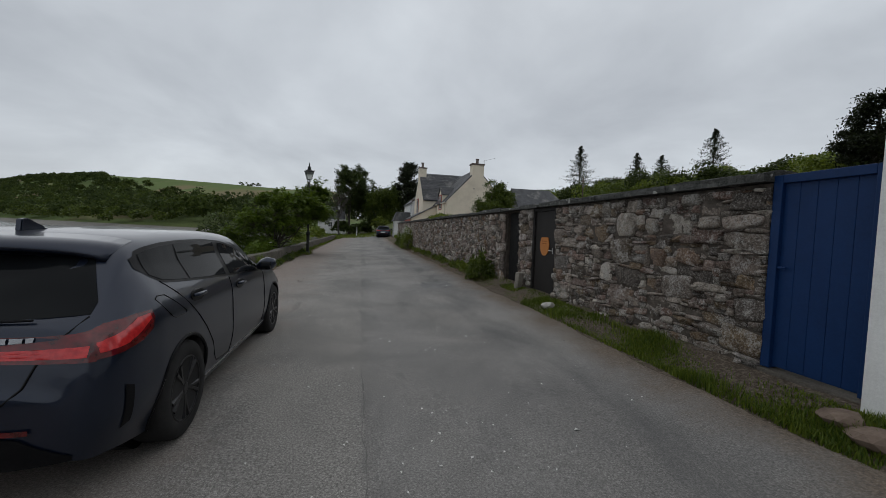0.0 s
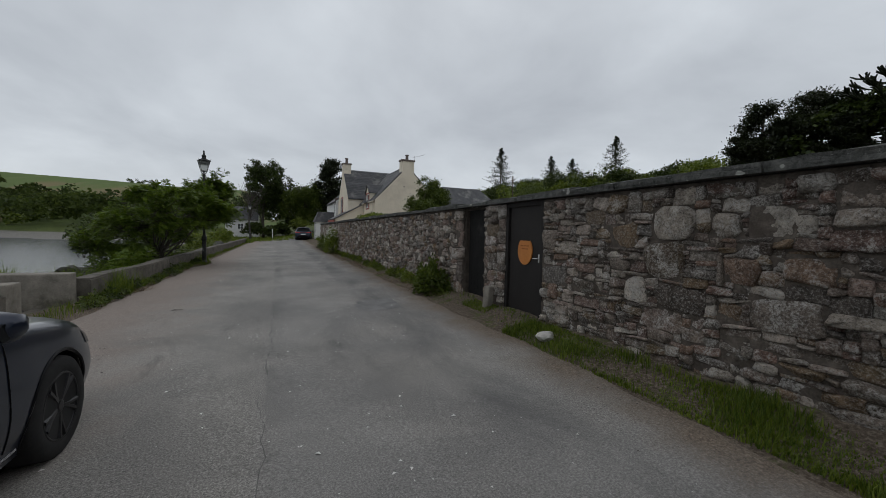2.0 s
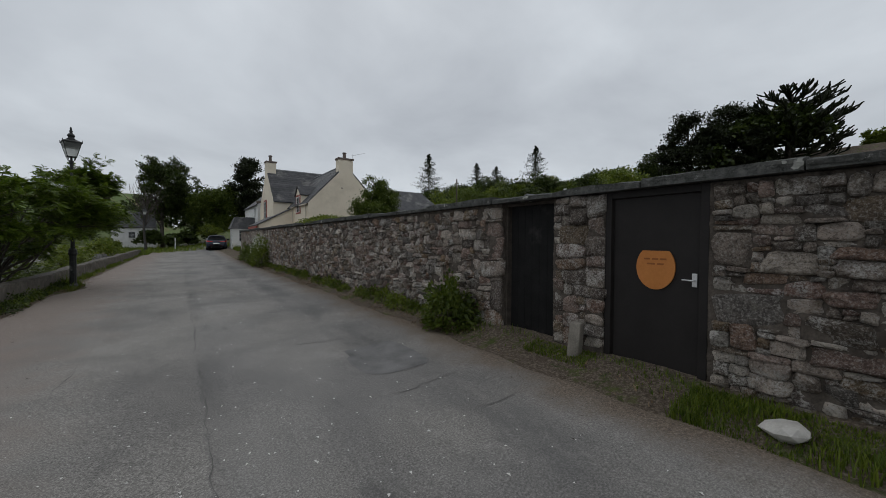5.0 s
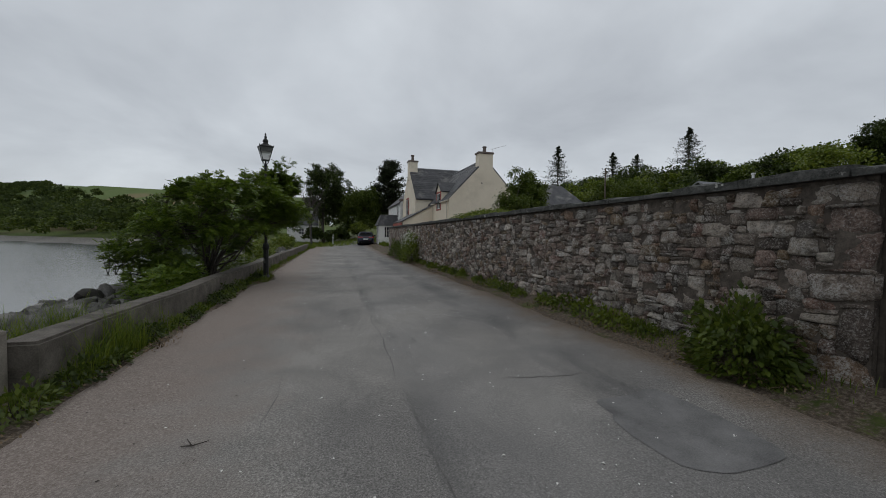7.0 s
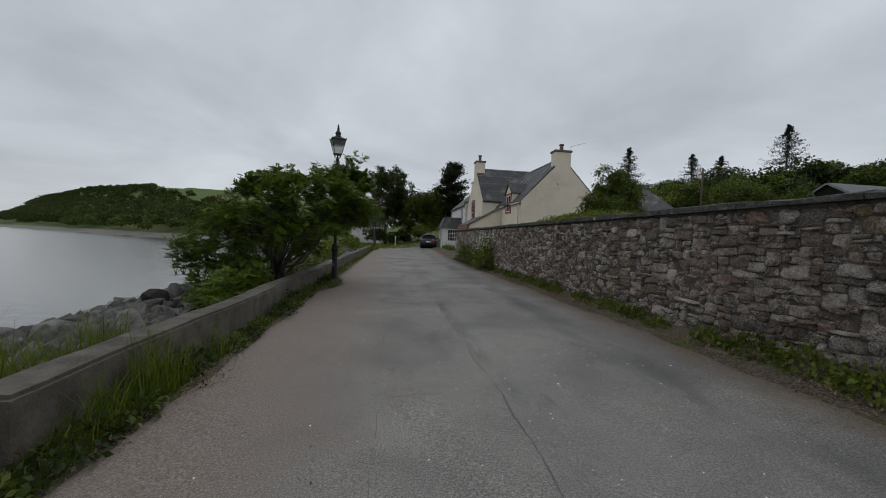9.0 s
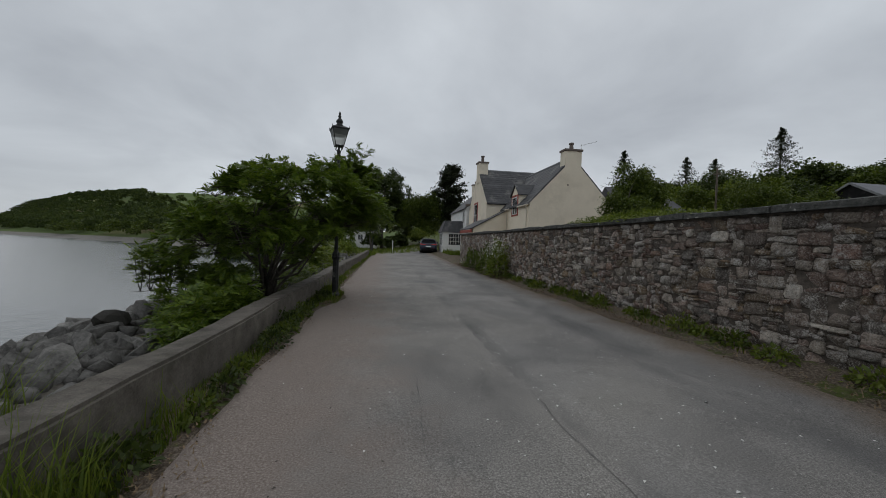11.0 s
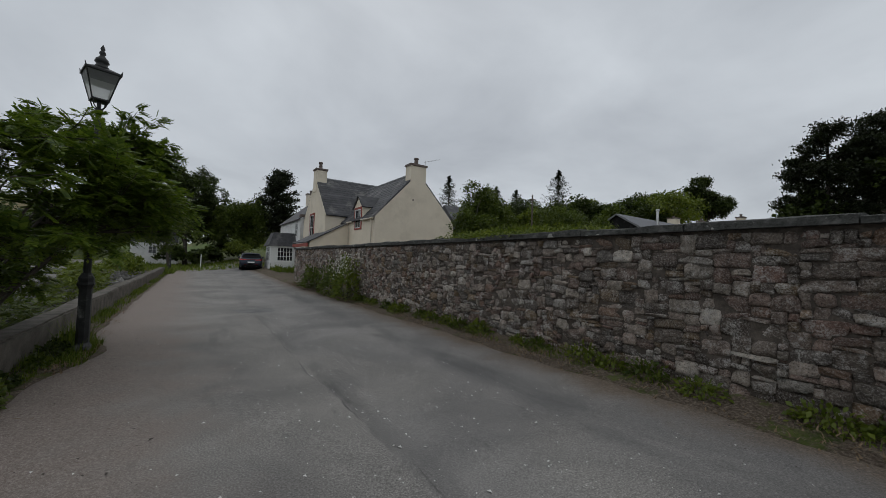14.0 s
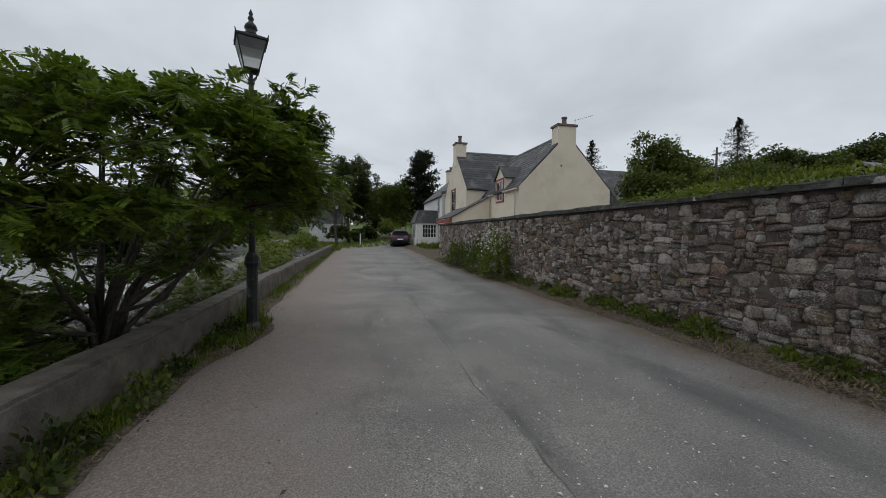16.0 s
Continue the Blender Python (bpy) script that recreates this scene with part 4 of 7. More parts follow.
# sections of the body from rear to front: station, then half widths and heights from sill to centreline
SECT = [
    (-0.025, (0.16, 0.20, 0.22, 0.21, 0.18, 0.12, 0.0), (0.47, 0.49, 0.52, 0.545, 0.56, 0.565, 0.57)),
    (-0.018, (0.44, 0.52, 0.55, 0.54, 0.48, 0.36, 0.0), (0.39, 0.46, 0.52, 0.58, 0.62, 0.64, 0.65)),
    (0.00, (0.60, 0.68, 0.71, 0.70, 0.64, 0.48, 0.0), (0.34, 0.44, 0.52, 0.60, 0.65, 0.68, 0.69)),
    (0.06, (0.72, 0.79, 0.81, 0.80, 0.74, 0.56, 0.0), (0.28, 0.44, 0.58, 0.74, 0.86, 0.91, 0.92)),
    (0.20, (0.79, 0.855, 0.865, 0.845, 0.75, 0.58, 0.0), (0.26, 0.45, 0.64, 0.88, 1.00, 1.05, 1.06)),
    (0.42, (0.81, 0.885, 0.892, 0.87, 0.745, 0.60, 0.0), (0.22, 0.45, 0.66, 0.95, 1.16, 1.27, 1.29)),
    (0.62, (0.82, 0.893, 0.898, 0.875, 0.74, 0.60, 0.0), (0.20, 0.45, 0.67, 0.955, 1.20, 1.36, 1.39)),
    (0.95, (0.83, 0.895, 0.90, 0.875, 0.745, 0.61, 0.0), (0.20, 0.45, 0.67, 0.95, 1.20, 1.39, 1.42)),
    (1.45, (0.83, 0.888, 0.893, 0.87, 0.755, 0.62, 0.0), (0.20, 0.43, 0.66, 0.94, 1.20, 1.40, 1.434)),
    (2.00, (0.83, 0.887, 0.892, 0.87, 0.76, 0.62, 0.0), (0.20, 0.43, 0.66, 0.93, 1.19, 1.39, 1.43)),
    (2.45, (0.83, 0.888, 0.893, 0.87, 0.76, 0.60, 0.0), (0.20, 0.43, 0.66, 0.925, 1.16, 1.34, 1.385)),
    (2.90, (0.83, 0.89, 0.895, 0.865, 0.765, 0.58, 0.0), (0.20, 0.43, 0.66, 0.915, 1.04, 1.14, 1.18)),
    (3.22, (0.83, 0.895, 0.898, 0.86, 0.76, 0.56, 0.0), (0.20, 0.44, 0.66, 0.89, 0.955, 0.985, 1.00)),
    (3.70, (0.82, 0.885, 0.885, 0.835, 0.73, 0.52, 0.0), (0.20, 0.44, 0.64, 0.82, 0.88, 0.91, 0.92)),
    (4.05, (0.77, 0.83, 0.82, 0.765, 0.66, 0.47, 0.0), (0.21, 0.42, 0.59, 0.73, 0.79, 0.82, 0.83)),
    (4.25, (0.64, 0.70, 0.69, 0.64, 0.54, 0.38, 0.0), (0.24, 0.41, 0.54, 0.64, 0.69, 0.71, 0.72)),
    (4.32, (0.48, 0.53, 0.53, 0.49, 0.4, 0.28, 0.0), (0.30, 0.41, 0.49, 0.55, 0.58, 0.60, 0.61)),
    (4.34, (0.12, 0.15, 0.15, 0.14, 0.1, 0.07, 0.0), (0.43, 0.45, 0.46, 0.47, 0.48, 0.485, 0.49)),
]


def spline(vals, t):
    """Smooth interpolation of rows along their index."""
    vals = np.asarray(vals, float)
    i = np.clip(np.floor(t).astype(int), 0, len(vals) - 2)
    f = (t - i)[:, None]
    p0, p1, p2, p3 = vals[np.maximum(i - 1, 0)], vals[i], vals[i + 1], vals[np.minimum(i + 2, len(vals) - 1)]
    return 0.5 * (2 * p1 + (p2 - p0) * f + (2 * p0 - 5 * p1 + 4 * p2 - p3) * f * f + (3 * p1 - p0 - 3 * p2 + p3) * f ** 3)


CAR_U, CAR_V = 260, 90
us = np.linspace(0, len(SECT) - 1, CAR_U)
sec_y = spline([[s[0]] for s in SECT], us)[:, 0]
sec_x = spline(spline([s[1] for s in SECT], us).T, np.linspace(0, 6, CAR_V)).T
sec_z = spline(spline([s[2] for s in SECT], us).T, np.linspace(0, 6, CAR_V)).T
sec_x = np.maximum(sec_x, 0)
sec_x[:, -1] = 0


def side_x(y, z):
    """How far out the body's flank lies at a station and height."""
    i = int(np.argmin(np.abs(sec_y - y)))
    return float(np.interp(z, sec_z[i], sec_x[i]))


def rear_y(x, z):
    """How far aft the tail lies at a half width and height."""
    best, out = 9.0, 0.0
    d = (sec_x[:130] - abs(x)) ** 2 + (sec_z[:130] - z) ** 2
    k = np.unravel_index(np.argmin(d), d.shape)
    return float(sec_y[k[0]])


def top_z(y, x):
    i = int(np.argmin(np.abs(sec_y - y)))
    return float(np.interp(-abs(x), -sec_x[i][40:], sec_z[i][40:]))


def patch(name, rows, parent, material, label="", thick=0.012):
    """A thin shaped panel through a grid of points."""
    bm = bmesh.new()
    vs = [[bm.verts.new(p) for p in row] for row in rows]
    for r0, r1 in zip(vs, vs[1:]):
        for a in range(len(r0) - 1):
            bm.faces.new((r0[a], r0[a + 1], r1[a + 1], r1[a]))
    ob = part(name, bm, material, parent, label, smooth=True)
    return ob


def side_patch(name, parent, side, y0, y1, low, high, material, out=0.005, label="", n=22, m=9):
    """A panel lying on the flank, between two height curves."""
    rows = []
    for y in np.linspace(y0, y1, n):
        zl, zh = float(np.interp(y, *low)), float(np.interp(y, *high))
        rows.append([(side * (side_x(y, z) + out), y, z) for z in np.linspace(zl, max(zh, zl + 0.001), m)])
    return patch(name, rows, parent, material, label)


def rear_patch(name, parent, x0, x1, low, high, material, out=0.006, label="", n=24, m=8):
    rows = []
    for x in np.linspace(x0, x1, n):
        zl, zh = float(np.interp(x, *low)), float(np.interp(x, *high))
        rows.append([(x, rear_y(x, z) - out, z) for z in np.linspace(zl, zh, m)])
    return patch(name, rows, parent, material, label)


AXLES, WHEEL_R = (0.79, 3.46), 0.325


def car_body(car):
    verts, faces = [], []
    n = CAR_V * 2 - 1
    for i in range(CAR_U):
        row = [(-sec_x[i][k], sec_y[i], sec_z[i][k]) for k in range(CAR_V)] + [(sec_x[i][k], sec_y[i], sec_z[i][k]) for k in range(CAR_V - 2, -1, -1)]
        verts += row
    for i in range(CAR_U - 1):
        for k in range(n - 1):
            kk = min(k, n - 2 - k)
            yc, zc = (sec_y[i] + sec_y[i + 1]) / 2, (sec_z[i][kk] + sec_z[i][kk + 1]) / 2
            if any((yc - a) ** 2 + (zc - 0.34) ** 2 < 0.365 ** 2 for a in AXLES) and sec_x[i][kk] > 0.6:
                continue
            faces.append((i * n + k, i * n + k + 1, (i + 1) * n + k + 1, (i + 1) * n + k))
    mesh_object("body", raw_mesh("body", verts, faces), CAR_PAINT, car, smooth=True)
    part("underbody", box(-0.62, 0.62, 0.25, 4.0, 0.20, 0.62, 0.03), CAR_BLACK, car)
    for a in AXLES:
        part("wheel_well", lathe([(0.37, -0.66), (0.37, 0.66)], 24), CAR_BLACK, car).matrix_local = pose(0, a, 0.34, 0, 90, 0)


def wheel(car, side, y):
    w = part("wheel", lathe([(0.215, -0.10), (0.23, -0.11), (0.30, -0.112), (0.326, -0.095), (0.333, -0.07), (0.333, 0.07), (0.326, 0.095), (0.30, 0.112), (0.23, 0.11), (0.215, 0.10)], 40), RUBBER, car, "black low-profile tyre", smooth=True)
    w.matrix_local = pose(side * 0.785, y, 0.333, 0, 90, 0)
    rim = part("rim", lathe([(0.225, -0.10), (0.225, 0.106), (0.21, 0.108), (0.205, 0.09), (0.19, 0.02), (0.19, -0.10)], 40), ALLOY, w, "dark alloy", smooth=True)
    for k in range(5):
        for off in (-0.16, 0.16):
            a = k * math.tau / 5
            a2 = a + off
            s = side
            part("spoke", tube([(0.045 * math.cos(a), 0.045 * math.sin(a), s * 0.085), (0.12 * math.cos(a + off * 0.6), 0.12 * math.sin(a + off * 0.6), s * 0.095), (0.208 * math.cos(a2), 0.208 * math.sin(a2), s * 0.10)], [0.02, 0.015, 0.018], 6), ALLOY, w)
    part("hub", lathe([(0.05, side * 0.07), (0.05, side * 0.098), (0.03, side * 0.105)], 16), ALLOY, w)
    part("brake_disc", lathe([(0.15, side * 0.0), (0.15, side * 0.02)], 24), CAR_BLACK, w)


def hatchback(x, y, z, turn):
    car = base("parked_car", x, y, z, turn)
    car_body(car)
    for side in (-1, 1):
        for a in AXLES:
            wheel(car, side, a)
            ring = [(side * (side_x(a + 0.366 * math.cos(t), max(0.34 + 0.366 * math.sin(t), 0.2)) - 0.004), a + 0.366 * math.cos(t), 0.34 + 0.366 * math.sin(t)) for t in np.linspace(-0.36, math.pi + 0.36, 30)]
            part("arch_lip", tube(ring, [0.013] * 30, 6), CAR_BLACK, car)
        roof_line = ([0.50, 0.56, 0.66, 0.85, 1.1, 1.5, 1.9, 2.2, 2.45, 2.7, 2.85], [1.24, 1.285, 1.305, 1.325, 1.335, 1.335, 1.305, 1.245, 1.165, 1.05, 0.965])
        belt = ([0.48, 0.56, 0.66, 0.9, 1.2, 2.0, 2.85], [1.225, 1.16, 1.115, 1.09, 1.065, 1.01, 0.955])
        surround_hi = (roof_line[0], [v + 0.022 for v in roof_line[1]])
        surround_lo = (belt[0], [v - 0.018 for v in belt[1]])
        side_patch("window_surround", car, side, 0.475, 2.87, surround_lo, surround_hi, CAR_BLACK, 0.003, "gloss black window surround", 60, 12)
        side_patch("quarter_window", car, side, 0.56, 0.98, belt, roof_line, CAR_GLASS, 0.007)
        side_patch("rear_side_window", car, side, 1.01, 1.70, belt, roof_line, CAR_GLASS, 0.007)
        side_patch("front_side_window", car, side, 1.80, 2.80, belt, roof_line, CAR_GLASS, 0.007, n=40)
        for yy, z0, z1 in ((1.76, 0.24, 1.0), (2.93, 0.30, 0.94)):
            pts = [(side * (side_x(yy + (0.10 * (1.0 - q) if yy < 1 else 0), q) + 0.0015), yy + (0.10 * (1.0 - q) if yy < 1 else 0), q) for q in np.linspace(z0, z1, 12)]
            part("door_gap", tube(pts, [0.004] * 12, 5), CAR_BLACK, car)
        shut = ((0.62, 1.11), (0.74, 1.02), (0.87, 0.91), (1.0, 0.80), (1.13, 0.68), (1.25, 0.53), (1.33, 0.39), (1.43, 0.31), (1.76, 0.28))
        part("door_gap", tube([(side * (side_x(q, z) + 0.0015), q, z) for q, z in shut], [0.0045] * len(shut), 5), CAR_BLACK, car)
        pts = [(side * (side_x(q, 0.26) + 0.002), q, 0.26) for q in np.linspace(1.2, 3.05, 16)]
        part("sill_trim", tube(pts, [0.012] * 16, 6), CHROME if side > 0 else CAR_BLACK, car)
        for yy, hz in ((1.01, 0.955), (2.0, 0.90)):
            c = side_x(yy, hz)
            cup = part("door_handle", prism([(yy + 0.115 * math.cos(t), hz + 0.045 * math.sin(t)) for t in np.linspace(0, math.tau, 20, endpoint=False)], "x", side * (c - 0.015), side * (c + 0.010)), CAR_BLACK, car)
            part("grip", tube([(side * (c + 0.012), yy - 0.09, hz + 0.012), (side * (c + 0.03), yy - 0.06, hz + 0.012), (side * (c + 0.034), yy + 0.06, hz + 0.01), (side * (c + 0.012), yy + 0.09, hz + 0.008)], [0.012, 0.016, 0.016, 0.012], 8), CAR_PAINT, cup, smooth=True)
        mirror = part("mirror", tube([(side * 0.86, 2.70, 0.99), (side * 0.93, 2.70, 1.02), (side * 0.98, 2.705, 1.035), (side * 1.04, 2.70, 1.03), (side * 1.06, 2.69, 1.02)], [0.03, 0.07, 0.082, 0.07, 0.03], 12), CAR_PAINT, car, smooth=True)
        part("mirror_glass", tube([(side * 0.93, 2.635, 1.02), (side * 1.03, 2.632, 1.022)], [0.048, 0.045], 10), CAR_GLASS, mirror)
        # rear lamps: flank and tail pieces
        side_patch("tail_light", car, side, 0.03, 0.40, ([0.03, 0.15, 0.28, 0.37, 0.40], [0.79, 0.80, 0.825, 0.87, 0.93]), ([0.03, 0.15, 0.28, 0.40], [0.90, 0.955, 0.975, 0.975]), RED_LENS, 0.008, "red rear lamp", 26)
        side_patch("lamp_bar", car, side, 0.05, 0.37, ([0.05, 0.18, 0.28, 0.37], [0.82, 0.835, 0.88, 0.93]), ([0.05, 0.18, 0.28, 0.37], [0.865, 0.905, 0.955, 0.96]), RED_BRIGHT, 0.012, "glossy bright red lamp bar")
        rear_patch("boot_light", car, *sorted((side * 0.28, side * 0.79)), ([-0.8, -0.28, 0.28, 0.8], [0.785, 0.80, 0.80, 0.785]), ([-0.8, -0.6, -0.28, 0.28, 0.6, 0.8], [0.93, 0.895, 0.87, 0.87, 0.895, 0.93]), RED_LENS, 0.010, "red rear lamp")
        rear_patch("boot_light_bar", car, *sorted((side * 0.32, side * 0.76)), ([-0.8, -0.28, 0.28, 0.8], [0.81, 0.815, 0.815, 0.81]), ([-0.8, -0.28, 0.28, 0.8], [0.865, 0.85, 0.85, 0.865]), RED_BRIGHT, 0.014, "glossy bright red lamp bar")
        if side > 0:
            flap = [(0.47, 1.02), (0.50, 1.035), (0.58, 1.03), (0.68, 0.965), (0.79, 0.885), (0.78, 0.87), (0.64, 0.87), (0.60, 0.885), (0.53, 0.95), (0.47, 1.02)]
            part("fuel_flap_gap", tube([(side_x(q, z) + 0.0012, q, z) for q, z in flap], [0.0035] * len(flap), 5), CAR_BLACK, car, "seam of the fuel flap")
        side_patch("bumper_vent", car, side, 0.16, 0.21, ([0.16, 0.21], [0.38, 0.40]), ([0.16, 0.21], [0.62, 0.60]), CAR_BLACK, 0.006, n=4)
        side_patch("head_light", car, side, 3.92, 4.12, ([3.92, 4.12], [0.64, 0.60]), ([3.92, 4.12], [0.74, 0.66]), CAR_GLASS, 0.006, n=10)
    rear_patch("rear_window", car, -0.70, 0.70, ([-0.70, 0, 0.70], [1.0, 0.96, 1.0]), ([-0.70, -0.58, 0, 0.58, 0.70], [1.06, 1.27, 1.29, 1.27, 1.06]), CAR_GLASS, 0.006, "dark rear window")
    rear_patch("diffuser", car, -0.70, 0.70, ([-0.7, 0.7], [0.30, 0.30]), ([-0.7, -0.5, 0.5, 0.7], [0.325, 0.455, 0.455, 0.325]), CAR_BLACK, 0.01, "black lower bumper")
    for side in (-1, 1):
        gap = [(side * x, rear_y(x, z) - 0.003, z) for x, z in ((0.70, 0.99), (0.66, 0.93), (0.60, 0.86), (0.56, 0.78), (0.52, 0.68), (0.44, 0.60), (0.30, 0.575), (0.05, 0.57))]
        part("boot_gap", tube(gap, [0.005] * 8, 5), CAR_BLACK, car)
        rear_patch("reflector", car, *sorted((side * 0.30, side * 0.56)), ([-1, 1], [0.465, 0.465]), ([-1, 1], [0.49, 0.49]), RED_LENS, 0.012, "red reflector", n=6, m=3)
    rear_patch("number_plate", car, -0.26, 0.26, ([-0.26, 0.26], [0.60, 0.60]), ([-0.26, 0.26], [0.69, 0.69]), WHITE_PAINT, 0.012)
    for i, (x0, w) in enumerate(((0.36, 0.03), (0.40, 0.03), (0.44, 0.055), (0.505, 0.03))):
        rear_patch("badge_bar", car, x0, x0 + w, ([0, 1], [0.885, 0.885]), ([0, 1], [0.91, 0.91]), CHROME, 0.010, n=3, m=3)
    bm = bmesh.new()
    rings = []
    for x in np.linspace(-0.63, 0.63, 21):
        k = (x / 0.63) ** 2
        ye, ze = 0.29 + 0.10 * k, 1.345 - 0.035 * k - 0.03 * k ** 4
        yr = 0.66
        zr = top_z(yr, x) + 0.004
        rings.append([bm.verts.new(p) for p in ((x, yr, zr), (x, (yr + ye) / 2, (zr + ze) / 2 + 0.012), (x, ye, ze), (x, ye + 0.01, ze - 0.03), (x, (yr + ye) / 2, (zr + ze) / 2 - 0.05), (x, yr, zr - 0.05))])
    for r0, r1 in zip(rings, rings[1:]):
        for k in range(6):
            bm.faces.new((r0[k], r0[(k + 1) % 6], r1[(k + 1) % 6], r1[k]))
    bm.faces.new(rings[0])
    bm.faces.new(rings[-1][::-1])
    part("roof_spoiler", bm, CAR_PAINT, car, smooth=True)
    fin = prism([(0.70, 1.40), (0.92, 1.415), (0.86, 1.43), (0.76, 1.485), (0.71, 1.48)], "x", -0.018, 0.018, 0.006)
    part("aerial_fin", fin, CAR_PAINT, car)
    rows = [[(x * w, yy, top_z(yy, x * w) + 0.006) for x in np.linspace(-1, 1, 13)] for yy, w in zip(np.linspace(2.36, 3.12, 14), np.linspace(0.56, 0.70, 14))]
    patch("windscreen", rows, car, CAR_GLASS)
    part("rear_wiper", tube([(-0.02, rear_y(0, 0.97) - 0.02, 0.97), (0.5, rear_y(0.5, 0.985) - 0.022, 0.985)], [0.012, 0.006], 6), CAR_BLACK, car)
    for xx in (-0.42, 0.42):
        part("exhaust_tip", tube([(xx, 0.03, 0.31), (xx, 0.25, 0.31)], [0.045, 0.045], 14), CHROME, car)
    return tagged(car, "dark grey five-door hatchback parked on the shore side", "car")


hatchback(-2.06, 2.10, 0.0, 0.0)


# ---- house: roofs, windows, gutters ----
GUTTER = surface("cream_gutter", (0.5, 0.45, 0.36), (0.6, 0.54, 0.44), 8, 40, 0.5, rise=0.05, depth=0.001)


def window(parent, axis, face, a0, a1, z0, z1, out, surround=None, bars=(2, 3), frame_mat=None):
    """A sash window let into a wall face; axis is the direction the wall faces (x or y), out its sign."""
    def slab(lo, hi, p, q, r, s, bev=0.006):
        d0, d1 = sorted((face + out * lo, face + out * hi))
        return box(d0, d1, p, q, r, s, bev) if axis == "x" else box(p, q, d0, d1, r, s, bev)
    w = part("window", slab(-0.06, 0.012, a0, a1, z0, z1), GLASS, parent)
    fm = frame_mat or WHITE_PAINT
    t = 0.05
    for p, q, r, s in ((a0, a0 + t, z0, z1), (a1 - t, a1, z0, z1), (a0 + t + 0.001, a1 - t - 0.001, z0, z0 + t), (a0 + t + 0.001, a1 - t - 0.001, z1 - t, z1)):
        part("frame", slab(0.013, 0.045, p, q, r, s), fm, w)
    for i in range(1, bars[0]):
        c = a0 + (a1 - a0) * i / bars[0]
        part("bar", slab(0.013, 0.035, c - 0.018, c + 0.018, z0 + t + 0.001, z1 - t - 0.001, 0), fm, w)
    for i in range(1, bars[1]):
        c = z0 + (z1 - z0) * i / bars[1]
        part("bar", slab(0.013, 0.032, a0 + t + 0.001, a1 - t - 0.001, c - 0.018, c + 0.018, 0), fm, w)
    if surround:
        for p, q, r, s in ((a0 - 0.15, a0 - 0.002, z0 - 0.12, z1 + 0.15), (a1 + 0.002, a1 + 0.15, z0 - 0.12, z1 + 0.15), (a0, a1, z1 + 0.002, z1 + 0.15), (a0, a1, z0 - 0.12, z0 - 0.002)):
            part("surround", slab(0.0, 0.05, p, q, r, s), surround, w)
    return w


window(house, "x", -1.35, 9.2, 10.3, 2.9, 4.9, -1, RED_PAINT, (2, 2))
window(house, "x", 0.0, 2.35, 3.4, 3.55, 4.85, -1, RED_PAINT, (2, 2))
window(house, "x", 0.0, 2.3, 3.4, 0.8, 2.2, -1, RED_PAINT, (2, 2))
part("dormer", prism([(2.05, E1 - 0.4), (3.7, E1 - 0.4), (3.7, 5.0), (2.875, 5.75), (2.05, 5.0)], "x", -0.004, 1.7), HARLING, house)
for s, e in ((-1, 1.95), (1, 3.8)):
    part("dormer_roof", slope_slab((-0.12, e, 4.92), (1.9, e, 4.92), (1.9, 2.875, 5.78), (-0.12, 2.875, 5.78), 0.07), SLATE, house)
part("gutter", tube([(-0.16, 0.0, E1 - 0.12), (-0.16, 2.0, E1 - 0.12)], [0.06, 0.06], 8), GUTTER, house)
part("gutter", tube([(-0.16, 3.75, E1 - 0.12), (-0.16, 4.75, E1 - 0.12)], [0.06, 0.06], 8), GUTTER, house)
part("downpipe", tube([(-0.14, 0.35, E1 - 0.15), (-0.08, 0.35, E1 - 0.5), (-0.08, 0.35, 0.1)], [0.04, 0.04, 0.04], 8), GUTTER, house)
part("downpipe", tube([(-0.14, 4.55, E1 - 0.15), (-0.08, 4.55, E1 - 0.5), (-0.08, 4.55, 0.1)], [0.04, 0.04, 0.04], 8), GUTTER, house)
part("fascia", box(-2.93, -2.86, 4.7, 9.2, 2.16, 2.4, 0.01), RED_PAINT, house)
part("ridge_tiles", tube([(3.05, 0.8, A1 + 0.1), (3.05, 9.3, A1 + 0.1)], [0.11, 0.11], 8), LEAD, house)
part("ridge_tiles", tube([(-0.5, 9.35, A2 + 0.1), (5.0, 9.35, A2 + 0.1)], [0.11, 0.11], 8), LEAD, house)
part("kneeler", box(-1.75, -1.34, 12.2, 12.75, E2 + 0.3, E2 + 0.5, 0.02), POT, house)
part("vent", lathe([(0.06, 0), (0.06, 0.03)], 10), POT, house).matrix_local = pose(2.7, -0.002, 5.5, 90, 0, 0)
aerial = bmesh.new()
tube([(3.75, 0.3, 7.9), (3.75, 0.3, 8.45)], [0.02, 0.015], 5, aerial)
tube([(3.6, 0.25, 8.3), (4.7, -0.05, 8.62)], [0.012, 0.012], 5, aerial)
for k in range(5):
    c = Vector((3.7, 0.22, 8.33)).lerp(Vector((4.65, -0.03, 8.6)), k / 4)
    tube([c + Vector((0.05, 0.2, 0)), c - Vector((0.05, 0.2, 0))], [0.008, 0.008], 4, aerial)
part("tv_aerial", aerial, STEEL, house)


